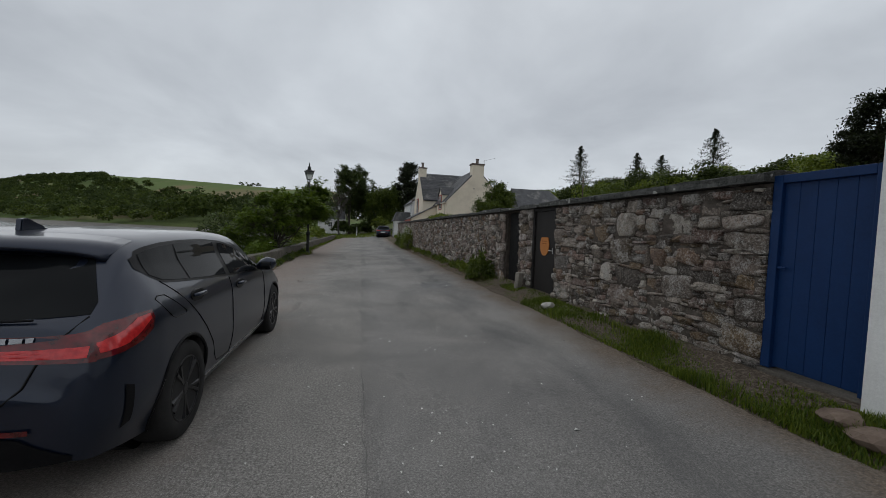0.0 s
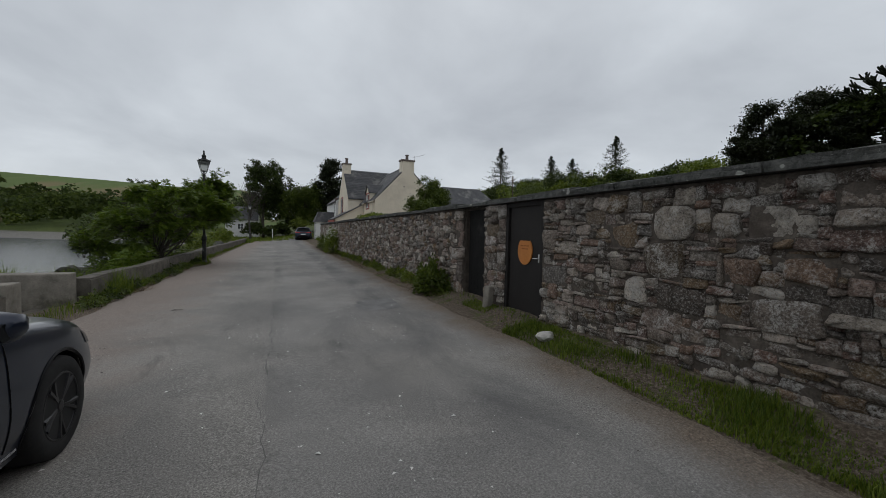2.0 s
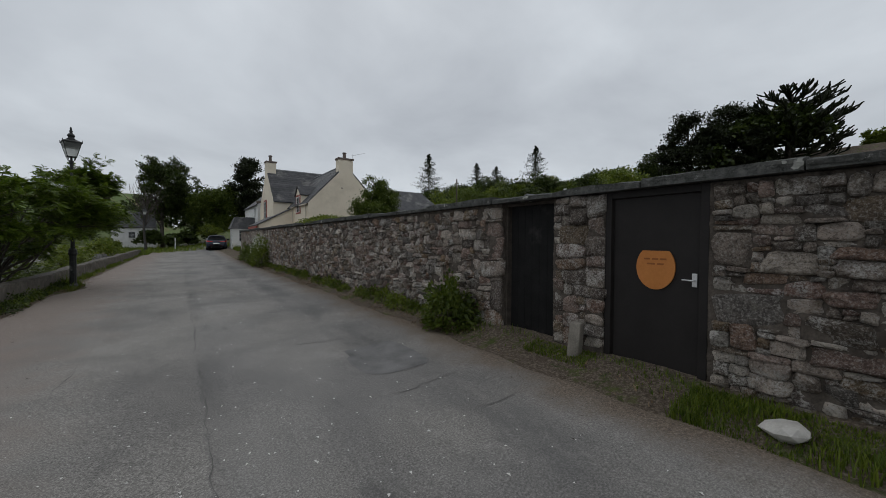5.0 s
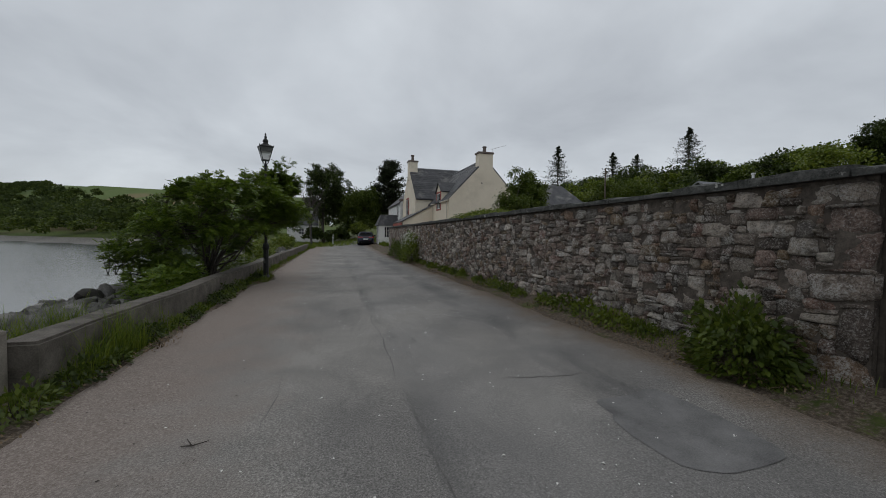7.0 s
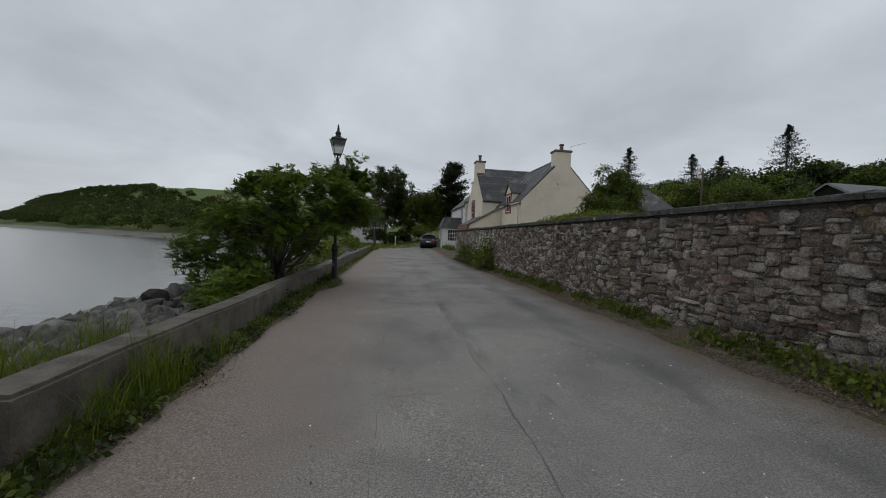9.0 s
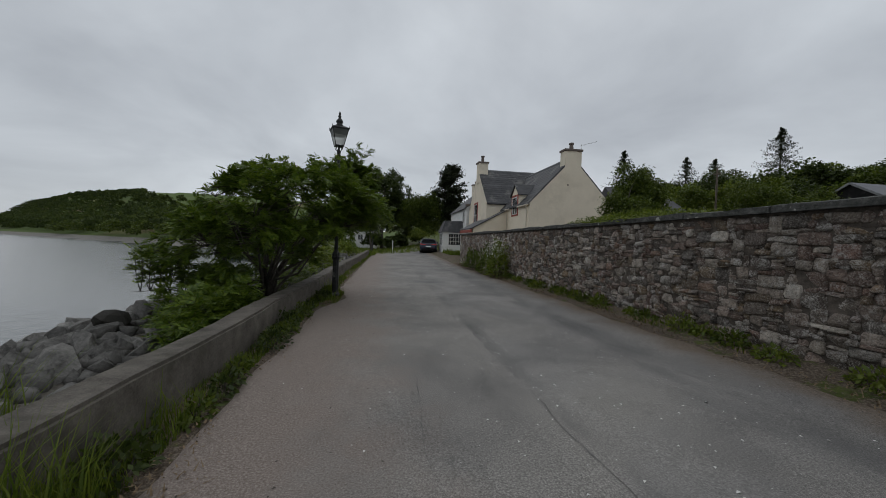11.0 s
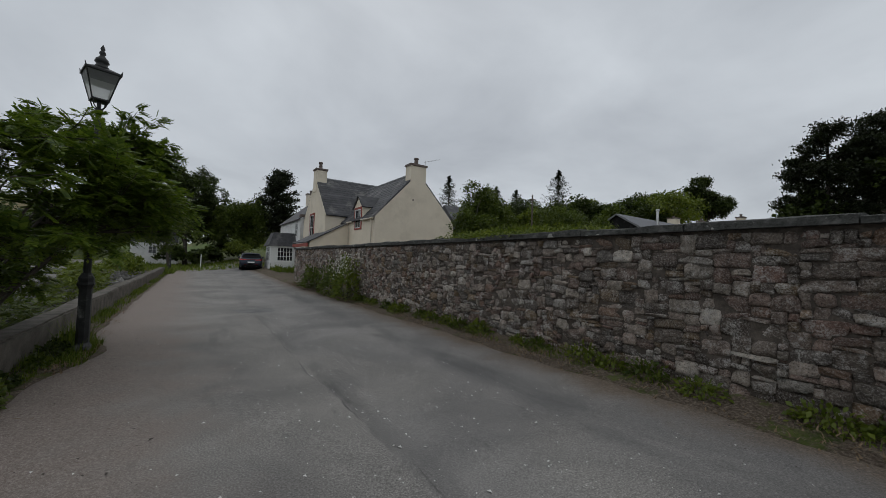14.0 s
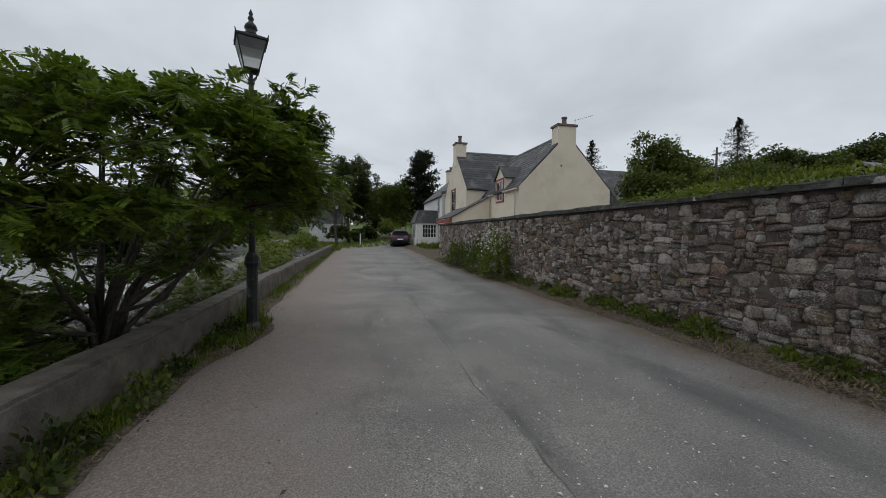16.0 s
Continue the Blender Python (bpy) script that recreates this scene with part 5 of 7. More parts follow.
def slate_courses(parent, p, q, r, s, step=0.28):
    """Lapped courses of slates as thin strips over a roof plane: p-q eave, s-r ridge."""
    p, q, r, s = (Vector(a) for a in (p, q, r, s))
    n = (q - p).cross(s - p).normalized()
    n = n if n.z > 0 else -n
    rows = int((s - p).length / step)
    for i in range(rows):
        a, c = i / rows, (i + 1) / rows
        wob = 0.012 * noise.noise(Vector((i * 1.7, p.x, p.y)))
        lo0, lo1, hi0, hi1 = p.lerp(s, a), q.lerp(r, a), p.lerp(s, c), q.lerp(r, c)
        bm = bmesh.new()
        v = [bm.verts.new(x) for x in (lo0 + n * 0.014, lo1 + n * 0.014, hi1 + n * 0.002, hi0 + n * 0.002, lo0, lo1)]
        bm.faces.new(v[:4])
        bm.faces.new((v[4], v[5], v[1], v[0]))
        part("slate_course", bm, SLATE, parent)


k1 = (A1 - E1) / 3.05
slate_courses(house, (-0.12, 0.02, E1 - k1 * 0.12 + 0.13), (-0.12, 9.0, E1 - k1 * 0.12 + 0.13), (3.05, 9.0, A1 + 0.13), (3.05, 0.02, A1 + 0.13))
k2 = (A2 - E2) / 3.25
slate_courses(house, (-1.33, 5.98, E2 - k2 * 0.12 + 0.13), (5.0, 5.98, E2 - k2 * 0.12 + 0.13), (5.0, 9.35, A2 + 0.13), (-1.33, 9.35, A2 + 0.13))


# ---- other buildings ----
def simple_house(name, x, y, z, sx, sy, eave, ridge, axis, wall_mat, label, windows=(), chim=None):
    h = base(name, x, y, z)
    if axis == "y":
        part("wall", prism([(0, -0.5), (sx, -0.5), (sx, eave), (sx / 2, ridge), (0, eave)], "y", 0, sy), wall_mat, h)
    else:
        part("wall", prism([(0, -0.5), (sy, -0.5), (sy, eave), (sy / 2, ridge), (0, eave)], "x", 0, sx), wall_mat, h)
    gable_roof(h, 0, sx, 0, sy, eave, ridge, axis, 0.18)
    for a in windows:
        window(h, *a)
    for c in chim or ():
        chimney(h, *c)
    return tagged(h, label, "house")


simple_house("white_house", 6.5, 48.2, 0.6, 6.0, 9.0, 4.6, 7.2, "y", WHITE_WALL, "white two-storey house with a slate roof", [("y", 0.0, 0.6, 1.3, 2.9, 4.1, -1, None, (2, 2)), ("x", 0.0, 1.0, 1.8, 3.0, 4.3, -1, None, (2, 2))], [(2.5, 3.4, 8.2, 8.9, 6.4, 8.2, 0.4)])
porch = base("porch", 4.3, 49.4, 0.55)
part("plinth", box(0, 2.15, 0, 2.6, -0.5, 0.65, 0.01), WHITE_WALL, porch)
part("wall", box(0.06, 2.15, 0.1, 2.55, 0.65, 2.1, 0.01), WHITE_PAINT, porch)
bm = bmesh.new()
lo = [bm.verts.new(v) for v in ((-0.15, -0.1, 2.1), (2.2, -0.1, 2.1), (2.2, 2.75, 2.1), (-0.15, 2.75, 2.1))]
hi = [bm.verts.new(v) for v in ((0.35, 0.6, 3.35), (2.2, 0.6, 3.35), (2.2, 2.1, 3.35), (0.35, 2.1, 3.35))]
bm.faces.new(lo[::-1])
bm.faces.new(hi)
for i in range(4):
    bm.faces.new((lo[i], lo[(i + 1) % 4], hi[(i + 1) % 4], hi[i]))
part("roof", bm, SLATE, porch, "grey slate")
window(porch, "y", 0.1, 0.62, 1.95, 0.75, 2.0, -1, None, (5, 3))
window(porch, "x", 0.06, 0.5, 2.1, 0.75, 2.0, -1, None, (4, 3))
tagged(porch, "white glazed porch with a hipped slate roof", "porch")
simple_house("cottage", -8.6, 80, 0.6, 5.4, 5.0, 2.8, 5.2, "x", WHITE_WALL, "white cottage with a grey roof beyond the bend", [("y", 0.0, 2.0, 2.9, 1.0, 2.0, -1, None, (2, 2))])
shed_house = base("outbuilding", 17.0, 37.6, 0.4)
part("wall", box(0.1, 6.8, 0.1, 5.9, -0.4, 3.4), HARLING, shed_house)
bm = bmesh.new()
eave = [bm.verts.new(v) for v in ((-0.1, -0.15, 3.3), (7.0, -0.15, 3.3), (7.0, 6.15, 3.3), (-0.1, 6.15, 3.3))]
top = [bm.verts.new(v) for v in ((-0.1, 3.0, 6.4), (4.7, 3.0, 6.4))]
for f4 in ((eave[0], eave[1], top[1], top[0]), (eave[2], eave[3], top[0], top[1]), (eave[1], eave[2], top[1]), (eave[3], eave[0], top[0]), (eave[3], eave[2], eave[1], eave[0])):
    bm.faces.new(f4)
part("roof", bm, SLATE, shed_house, "grey slate hipped roof")
tagged(shed_house, "low outbuilding with a steep hipped slate roof", "house")
simple_house("upper_house", 50.0, -4.5, 8.6, 6.4, 13.6, 3.0, 6.0, "y", WHITE_WALL, "pale house with a slate roof on higher ground", [("x", 0.0, 10.9, 12.2, 1.0, 2.6, -1, POT, (1, 1), HARLING)], [(2.7, 3.7, 12.9, 13.7, 5.0, 6.9, 0.4)])
simple_house("row_house", 52.0, 30.0, 2.6, 6.0, 9.6, 3.2, 5.0, "y", WHITE_WALL, "low white house row behind the garden, its chimneys showing", (), [(2.5, 3.4, 0.4, 1.2, 4.6, 5.9, 0.35), (2.5, 3.3, 4.8, 5.5, 4.6, 5.7, 0.35), (2.4, 3.5, 8.0, 9.2, 4.6, 6.4, 0.3)])
shed = base("shed", 28.6, 27.6, 1.0)
part("wall", prism([(0, -1.0), (7.6, -1.0), (7.6, 3.0), (3.8, 5.3), (0, 3.0)], "x", 0.15, 11), BLACK_PAINT, shed)
GREY_ROOF = surface("grey_sheet_roof", (0.06, 0.065, 0.078), (0.095, 0.10, 0.115), 3, 30, 0.5, rise=0.1, depth=0.005)
for e in (-0.15, 7.75):
    part("roof", slope_slab((0, e, 2.92), (11.2, e, 2.92), (11.2, 3.8, 5.32), (0, 3.8, 5.32), 0.08), GREY_ROOF, shed, "grey sheet roof")
for e in (-0.15, 7.75):
    part("bargeboard", slope_slab((-0.05, e, 2.86), (0.02, e, 2.86), (0.02, 3.8, 5.26), (-0.05, 3.8, 5.26), 0.12), LEAD, shed)
part("flue", lathe([(0.11, 4.2), (0.11, 6.0), (0.17, 6.02), (0.17, 6.14)], 12, at=(4.6, 2.6)), STEEL, shed, "steel flue")
tagged(shed, "dark shed with a grey sheet roof and steel flue", "shed")
pole = base("utility_pole", 23.2, 36.0, 0.3)
part("shaft", tube([(0, 0, -0.3), (0, 0, 7.6)], [0.09, 0.065], 10), TIMBER, pole)
part("top_bracket", box(-0.05, 0.05, -0.3, 0.3, 7.1, 7.2, 0.01), TIMBER, pole)
tagged(pole, "weathered timber utility pole behind the gardens", "pole")

# ---- more trees ----
make_tree("bush", 25.0, 33.2, 0.8, 6.6, 3.4, 0.2, LEAF_MID, 0.17, 420, 70, 21, "large rounded green shrub behind the garden wall", trunk_r=0.12)
make_tree("bush", 25.2, 39.5, 0.3, 3.6, 1.6, 0.2, LEAF_BRIGHT, 0.16, 120, 50, 22, "bright green shrub behind the garden wall", trunk_r=0.06)
make_tree("round_tree", 100, 52, land_at(100, 52), 25.0 - land_at(100, 52), 6.2, 4.0, LEAF_DARK, 0.4, 360, 90, 23, "dark round-headed tree on the rise")
make_tree("green_tree", 44.6, 9.4, land_at(44.6, 9.4) - 1.0, 11.6 - land_at(44.6, 9.4), 1.3, 0.3, LEAF_BRIGHT, 0.16, 160, 60, 26, "small fresh green tree beside the upper house")


def scots_pine(name, x, y, z, height, radius, bare, seed, label):
    """A ragged pine: limbs that carry flattened tufts of needles, with sky between them."""
    rng = np.random.default_rng(seed)
    tr = base(name, x, y, z)
    bm = bmesh.new()
    limb(bm, rng, (0, 0, -0.3), (rng.normal() * 0.3, rng.normal() * 0.3, height * 0.97), height * 0.022, 0.06, 0.02, 9)
    pts = []
    for i in range(int(30 + height * 2.2)):
        h = bare + (1 - bare) * (i + rng.random()) / (30 + height * 2.2)
        k = (h - bare) / (1 - bare)
        reach = radius * (0.45 + 0.75 * k if k < 0.35 else 0.30 + 0.78 * (1 - k) ** 0.7) * rng.uniform(0.6, 1.1)
        a = rng.uniform(0, math.tau)
        e = np.array([reach * math.cos(a), reach * math.sin(a), height * h + reach * rng.uniform(-0.02, 0.25)])
        limb(bm, rng, (0, 0, height * (h - 0.04)), e, 0.06, 0.02, 0.08, 5)
        for q in np.linspace(0.35, 1, 6):
            c = np.array([0, 0, height * (h - 0.04)]) * (1 - q) + e * q
            pts.append(c + rng.normal(size=(44, 3)) * np.array([0.11, 0.11, 0.06]) * radius * (0.75 + 0.4 * rng.random()))
    v, f = leaf_cloud(np.concatenate(pts), max(0.24, height * 0.027), seed + 1, -0.3, 0.4)
    mesh_object("crown", raw_mesh("crown", v, f), NEEDLE, tr)
    part("trunk", bm, BARK, tr, "dark flaking bark", smooth=True)
    return tagged(tr, label, "tree")


def monkey_puzzle(x, y, z, height, radius, seed):
    rng = np.random.default_rng(seed)
    tr = base("monkey_puzzle", x, y, z)
    bm = bmesh.new()
    tube([(0, 0, -0.3), (0, 0, height * 0.93)], [0.4, 0.12], 10, bm)
    part("trunk", bm, BARK, tr, "dark bark")
    bm = bmesh.new()
    for i in range(130):
        h = 0.10 + 0.86 * (i + rng.random()) / 130
        a = rng.uniform(0, math.tau)
        reach = radius * math.sqrt(max(0.10, 1 - (max(h - 0.5, 0) / 0.5) ** 2)) * rng.uniform(0.8, 1.05)
        d = Vector((math.cos(a), math.sin(a), 0))
        side = Vector((-d.y, d.x, 0))
        sag = 0.28 * (0.75 - h)
        p0 = Vector((0, 0, height * h - 0.5))
        spine = [p0 + d * reach * q + Vector((0, 0, reach * (-sag * q + 0.30 * q ** 2))) for q in (0, 0.35, 0.7, 0.92)]
        tube(spine, [0.07, 0.06, 0.055, 0.05], 5, bm)
        for k in range(7):
            t = rng.uniform(0.4, 1.0)
            q0 = spine[1].lerp(spine[3], t)
            q1 = q0 + (side * rng.uniform(-1, 1) * 0.55 + d * rng.uniform(0.25, 0.6)) * rng.uniform(0.6, 1.0) + Vector((0, 0, rng.uniform(0.15, 0.55)))
            tube([q0, q0.lerp(q1, 0.5) - Vector((0, 0, 0.05)), q1], [0.055, 0.065, 0.045], 5, bm)
    part("crown", bm, NEEDLE, tr)
    return tagged(tr, "dark monkey puzzle tree with rope-like branches", "tree")


monkey_puzzle(40.6, 14.0, land_at(40.6, 14.0) - 0.5, 14.6 - land_at(40.6, 14.0), 3.8, 31)
for x, y, top, r, k in ((36.4, 19.9, 12.6, 2.5, 24), (38.6, 17.6, 13.4, 2.9, 25), (36.9, 21.6, 10.6, 1.9, 27), (40.0, 15.9, 12.6, 2.2, 28), (36.4, 18.2, 11.4, 2.2, 29), (38.0, 15.6, 11.0, 2.2, 30)):
    scots_pine("pine_tree", x, y, land_at(x, y), top - land_at(x, y), r, 0.08, k, "dense dark pine on the rise beside the monkey puzzle")
scots_pine("pine_tree", 8.6, 72, 1.0, 13.2, 3.3, 0.36, 19, "tall dark Scots pine behind the houses")
for i, (x, y, top, r) in enumerate(((112.9, 179, 50, 18.0), (157, 141.3, 53.5, 20.0), (150, 182, 50, 15.0), (163, 178, 49, 20.0))):
    g0 = land_at(x, y)
    conifer("conifer", x, y, g0, top - g0, r, 40 + i, "tall dark spire-shaped conifer on the wooded rise")


def wood(name, spots, leaf, size, seed, label, per=70):
    """A stretch of woodland: many leafy crowns, each of several rounded lobes, as one mass."""
    rng = np.random.default_rng(seed)
    pts = []
    for x, y, z, r, h in spots:
        lobes = 4 if per < 200 else 11
        n = max(4, int(per * rng.uniform(0.7, 1.3) / lobes))
        for k in range(lobes):
            a, up = rng.uniform(0, math.tau), rng.uniform(-0.25, 1.0) if k else 1.0
            out = math.sqrt(max(0.0, 1 - max(up, 0) ** 2)) * rng.uniform(0.5, 0.75)
            c = np.array([out * r * math.cos(a), out * r * math.sin(a), h * (0.5 + 0.34 * up * rng.uniform(0.75, 1.1))])
            lr = r * rng.uniform(0.32, 0.52)
            d = rng.normal(size=(n, 3))
            d /= np.linalg.norm(d, axis=1)[:, None]
            d[:, 2] = np.where(d[:, 2] < -0.3, -d[:, 2], d[:, 2])
            pts.append(d * (rng.uniform(0.55, 1.08, n) * lr)[:, None] * np.array([1, 1, 0.85]) + c + np.array([x, y, z]))
    p = np.concatenate(pts)
    v, f = leaf_cloud(p, size, seed, 0.1, 0.9)
    ob = mesh_object(name, raw_mesh(name, v, f), leaf)
    return tagged(ob, label, "woodland", kind="stuff")


rng = np.random.default_rng(77)
near_spots, mid_spots, bright_spots, dark_spots = [], [], [], []
for i in range(110):
    az = rng.uniform(22, 61.5)
    d = rng.uniform(85, 150)
    x, y = d * math.sin(radians(az)) - 0.5, d * math.cos(radians(az)) + 6
    if abs(x - 100) < 9 and abs(y - 52) < 9:
        continue
    top = 1.5 + d * float(np.interp(az, [22, 30, 37, 39, 43, 48.5, 52.5, 54.5, 57, 61.5], [0.11, 0.13, 0.15, 0.168, 0.18, 0.185, 0.172, 0.155, 0.18, 0.185])) * rng.uniform(0.78, 1.0)
    g0 = land_at(x, y)
    k = rng.random()
    (near_spots if k < 0.4 else mid_spots if k < 0.75 else bright_spots).append((x, y, g0, min(6.0, (top - g0) * 0.5), top - g0))
wood("wood_near", near_spots, LEAF_DARK, 0.45, 61, "green broadleaved wood rising behind the gardens", 2600)
wood("wood_light", mid_spots, LEAF_MID, 0.45, 62, "lighter green trees of the wood behind the gardens", 2600)
wood("wood_bright", bright_spots, LEAF_BRIGHT, 0.45, 69, "fresh yellow-green trees of the wood behind the gardens", 2400)
for x, y, hh in ((37, 18.5, 5.6), (38.5, 16, 5.8), (39.6, 14, 5.2), (36.2, 20.6, 4.6), (40.3, 12.4, 3.6)):
    dark_spots.append((x, y, land_at(x, y) - 0.4, hh * 0.42, hh))
wood("wood_dark", dark_spots, LEAF_DARK, 0.3, 63, "dark evergreen undergrowth on the rise", 1800)

hill_dark, hill_mid, shore_light = [], [], []
while len(hill_dark) + len(hill_mid) < 2300:
    x = rng.uniform(-620, -35)
    y = float(shore_y(x)) + rng.uniform(6, 420)
    az = math.degrees(math.atan2(-x, y - 6))
    if az > 60 or az < 6:
        continue
    z = land_at(x, y)
    # the wood climbs to the ridge in the west and gives way to fields eastwards
    rise, limit = (z + 4) / math.hypot(x, y - 6), float(np.interp(az, [8, 12, 17, 21, 25, 28, 30, 32], [0.038, 0.050, 0.064, 0.072, 0.081, 0.086, 0.09, 0.2]))
    if rise > limit + 0.006 * noise.noise(Vector((x * 0.02, y * 0.02, 1.0))) and rng.random() < 0.999:
        continue
    if rise > 0.035 and noise.noise(Vector((x * 0.011, y * 0.011, 3.0))) > 0.3 and rng.random() < 0.92:
        continue
    hh = rng.uniform(6, 12) * (1.0 if rise < 0.05 else 0.6)
    (hill_dark if rng.random() < 0.5 else hill_mid).append((x, y, z - 0.8, hh * 0.55, hh))
for az, d in ((14.2, 520), (14.8, 530), (15.6, 525), (16.3, 530)):
    x, y = -d * math.sin(radians(az)), d * math.cos(radians(az)) + 6
    hill_dark.append((x, y, land_at(x, y) - 0.8, 4.5, 7.0))
HILL_GREEN = leaf_material("far_woodland_green", (0.045, 0.070, 0.014), (0.085, 0.112, 0.024), 0.8)
wood("hill_wood_dark", hill_dark, HILL_LEAF, 1.1, 64, "dark woodland on the far hill above the water", 150)
wood("hill_wood_green", hill_mid, HILL_GREEN, 1.1, 65, "green woodland on the far hill above the water", 150)
for i in range(130):
    x = rng.uniform(-190, -18)
    s = rng.uniform(2, 45)
    y = float(shore_y(x)) + s
    hh = rng.uniform(3.5, 7.5)
    shore_light.append((x, y, land_at(x, y) - 0.4, hh * 0.62, hh))
wood("shore_trees", shore_light, LEAF_MID, 0.7, 66, "lighter green trees along the far shore", 260)
bend = []
for x, y, hh in ((-1.2, 68, 2.2), (0.6, 73, 2.6), (3, 79, 3.5), (6.5, 85, 5), (-3.5, 74, 3), (0, 82, 9.5), (4, 86, 10), (9, 88, 10.5), (-5, 88, 9), (-14, 90, 9), (-14, 66, 4), (-11, 72, 5), (-19, 78, 6), (-24, 70, 4), (0.5, 84, 6.5), (8, 82, 7), (13, 80, 8), (18, 84, 9), (-1.5, 88, 8), (-30, 90, 8), (-22, 95, 9), (-12, 98, 9), (4, 95, 10), (12, 100, 11), (22, 92, 10), (26, 80, 9), (30, 70, 8)):
    bend.append((x, y, land_at(x, y) - 0.3, hh * 0.6, hh))
wood("bend_trees", bend, LEAF_DARK, 0.4, 67, "dark trees and hedges behind the bend of the lane", 1300)
wood("bend_shrubs", [(6.4, 62, 1.0, 1.7, 2.6), (3.4, 69, 0.8, 1.8, 3.0), (9, 66, 1.0, 2.2, 3.5), (-5.2, 50, -0.2, 1.0, 1.5), (-5.0, 44, -0.5, 1.0, 1.8), (-5.8, 38, -0.7, 0.9, 1.6), (-7, 47, -0.8, 1.2, 1.6), (-6.2, 55, -0.2, 1.4, 1.7)], LEAF_BRIGHT, 0.16, 68, "green shrubs beside the lane and shore", 1200)
# thin bare tree by the bend
tr = base("bare_tree", -3.6, 66, 0.1)
bm = bmesh.new()
r2 = np.random.default_rng(5)
limb(bm, r2, (0, 0, -0.2), (-0.2, 0, 6), 0.16, 0.08, 0.03, 8)
for k in range(40):
    a = r2.uniform(0, math.tau)
    h0 = r2.uniform(3, 6)
    e = Vector((2.6 * math.cos(a) * r2.uniform(0.4, 1), 2.6 * math.sin(a) * r2.uniform(0.4, 1), h0 + r2.uniform(1.5, 4.5)))
    limb(bm, r2, (-0.1, 0, h0), e, 0.05, 0.012, 0.1, 4)
part("trunk", bm, BARK, tr)
tagged(tr, "thin leafless grey tree at the bend", "tree")

# board fence behind the wall by the gable
fence = base("garden_fence", 12.2, 33.0, 0.3)
for k in range(7):
    part("board", box(k * 0.15, k * 0.15 + 0.135, 0, 0.025, 0, 2.9 + 0.03 * math.sin(k * 2.1), 0.004), TIMBER, fence)
part("rail", box(0, 1.05, 0.026, 0.07, 2.4, 2.5, 0.004), TIMBER, fence)
tagged(fence, "weathered timber board fence beside the cream gable", "fence")
# white marker post at the bend
marker = part("marker_post", tube([(0, 0, 0), (0, 0, 1.6)], [0.05, 0.045], 8), WHITE_PAINT)
marker.matrix_world = pose(-0.6, 62.5, land_at(-0.6, 62.5) - 0.05)
tagged(marker, "slim white marker post at the bend", "post")

# second parked car, seen from behind
far_car = copy_thing(bpy.data.objects["parked_car"], pose(2.95, 50.3, land_at(2.95, 51) + 0.0, 0, 0, -6))
far_car.scale = (1.04, 1.0, 1.1)
tagged(far_car, "dark car parked beside the porch", "car")

# ---- shore rocks ----


def boulder_mesh(seed):
    bm = bmesh.new()
    bmesh.ops.create_icosphere(bm, subdivisions=2, radius=1.0)
    r = random.Random(seed)
    cuts = [(Vector((r.gauss(0, 1), r.gauss(0, 1), r.gauss(0, 1))).normalized(), r.uniform(0.45, 0.85)) for _ in range(9)]
    for v in bm.verts:
        for n, d in cuts:
            k = v.co.dot(n)
            if k > d:
                v.co -= n * (k - d) * 0.92
        v.co *= 1 + 0.06 * noise.noise(v.co * 2.5 + Vector((seed, 0, 0)))
    me = bpy.data.meshes.new("boulder")
    bm.to_mesh(me)
    bm.free()
    me.materials.append(ROCK)
    return me


boulders = [boulder_mesh(i) for i in range(10)]
ROCK_DARK = surface("wet_weedy_rock", (0.015, 0.014, 0.012), (0.04, 0.037, 0.03), 5, 30, 0.7, rise=0.6, depth=0.03)
weedy = new("boulder", boulders[2].copy())
weedy.data.materials[0] = ROCK_DARK
weedy.matrix_world = pose(-6.3, 18.6, land_at(-6.3, 18.6) + 0.16, 20, 10, 60) @ Matrix.Diagonal((0.36, 0.30, 0.24, 1))
tagged(weedy, "black wet weedy boulder among the grey rocks", "rock", "shore boulders")
rng = np.random.default_rng(8)
for i in range(297):
    x = -4.3 - rng.uniform(0.0, 1) ** 0.8 * 6.2
    y = 13.2 + 30 * rng.random() ** 2.0
    s = rng.uniform(0.14, 0.36)
    z = land_at(x, y) + s * 0.22
    ob = new("boulder", boulders[int(rng.integers(10))])
    ob.matrix_world = pose(x, y, z, rng.uniform(0, 360), rng.uniform(-25, 25), rng.uniform(0, 360)) @ Matrix.Diagonal((s * rng.uniform(0.9, 1.5), s * rng.uniform(0.8, 1.2), s * rng.uniform(0.45, 0.8), 1))
    tagged(ob, "angular grey boulder on the shore slope", "rock", "shore boulders")
v, f = [], []
for i in range(5200):
    x = -4.0 - rng.random() * 7.0
    y = 11 + 42 * rng.random() ** 1.3
    s = rng.uniform(0.05, 0.22)
    c = np.array([x, y, land_at(x, y) + s * 0.2])
    o = np.array([(1, 0, 0), (-1, 0, 0), (0, 1, 0), (0, -1, 0), (0, 0, 1), (0, 0, -1)]) * s * rng.uniform(0.6, 1.2, (6, 3))
    o = o @ np.array(Euler((rng.uniform(0, 3), rng.uniform(0, 3), rng.uniform(0, 3))).to_matrix())
    f.append(np.array([(0, 2, 4), (2, 1, 4), (1, 3, 4), (3, 0, 4), (2, 0, 5), (1, 2, 5), (3, 1, 5), (0, 3, 5)]) + 6 * i)
    v.append(c + o)
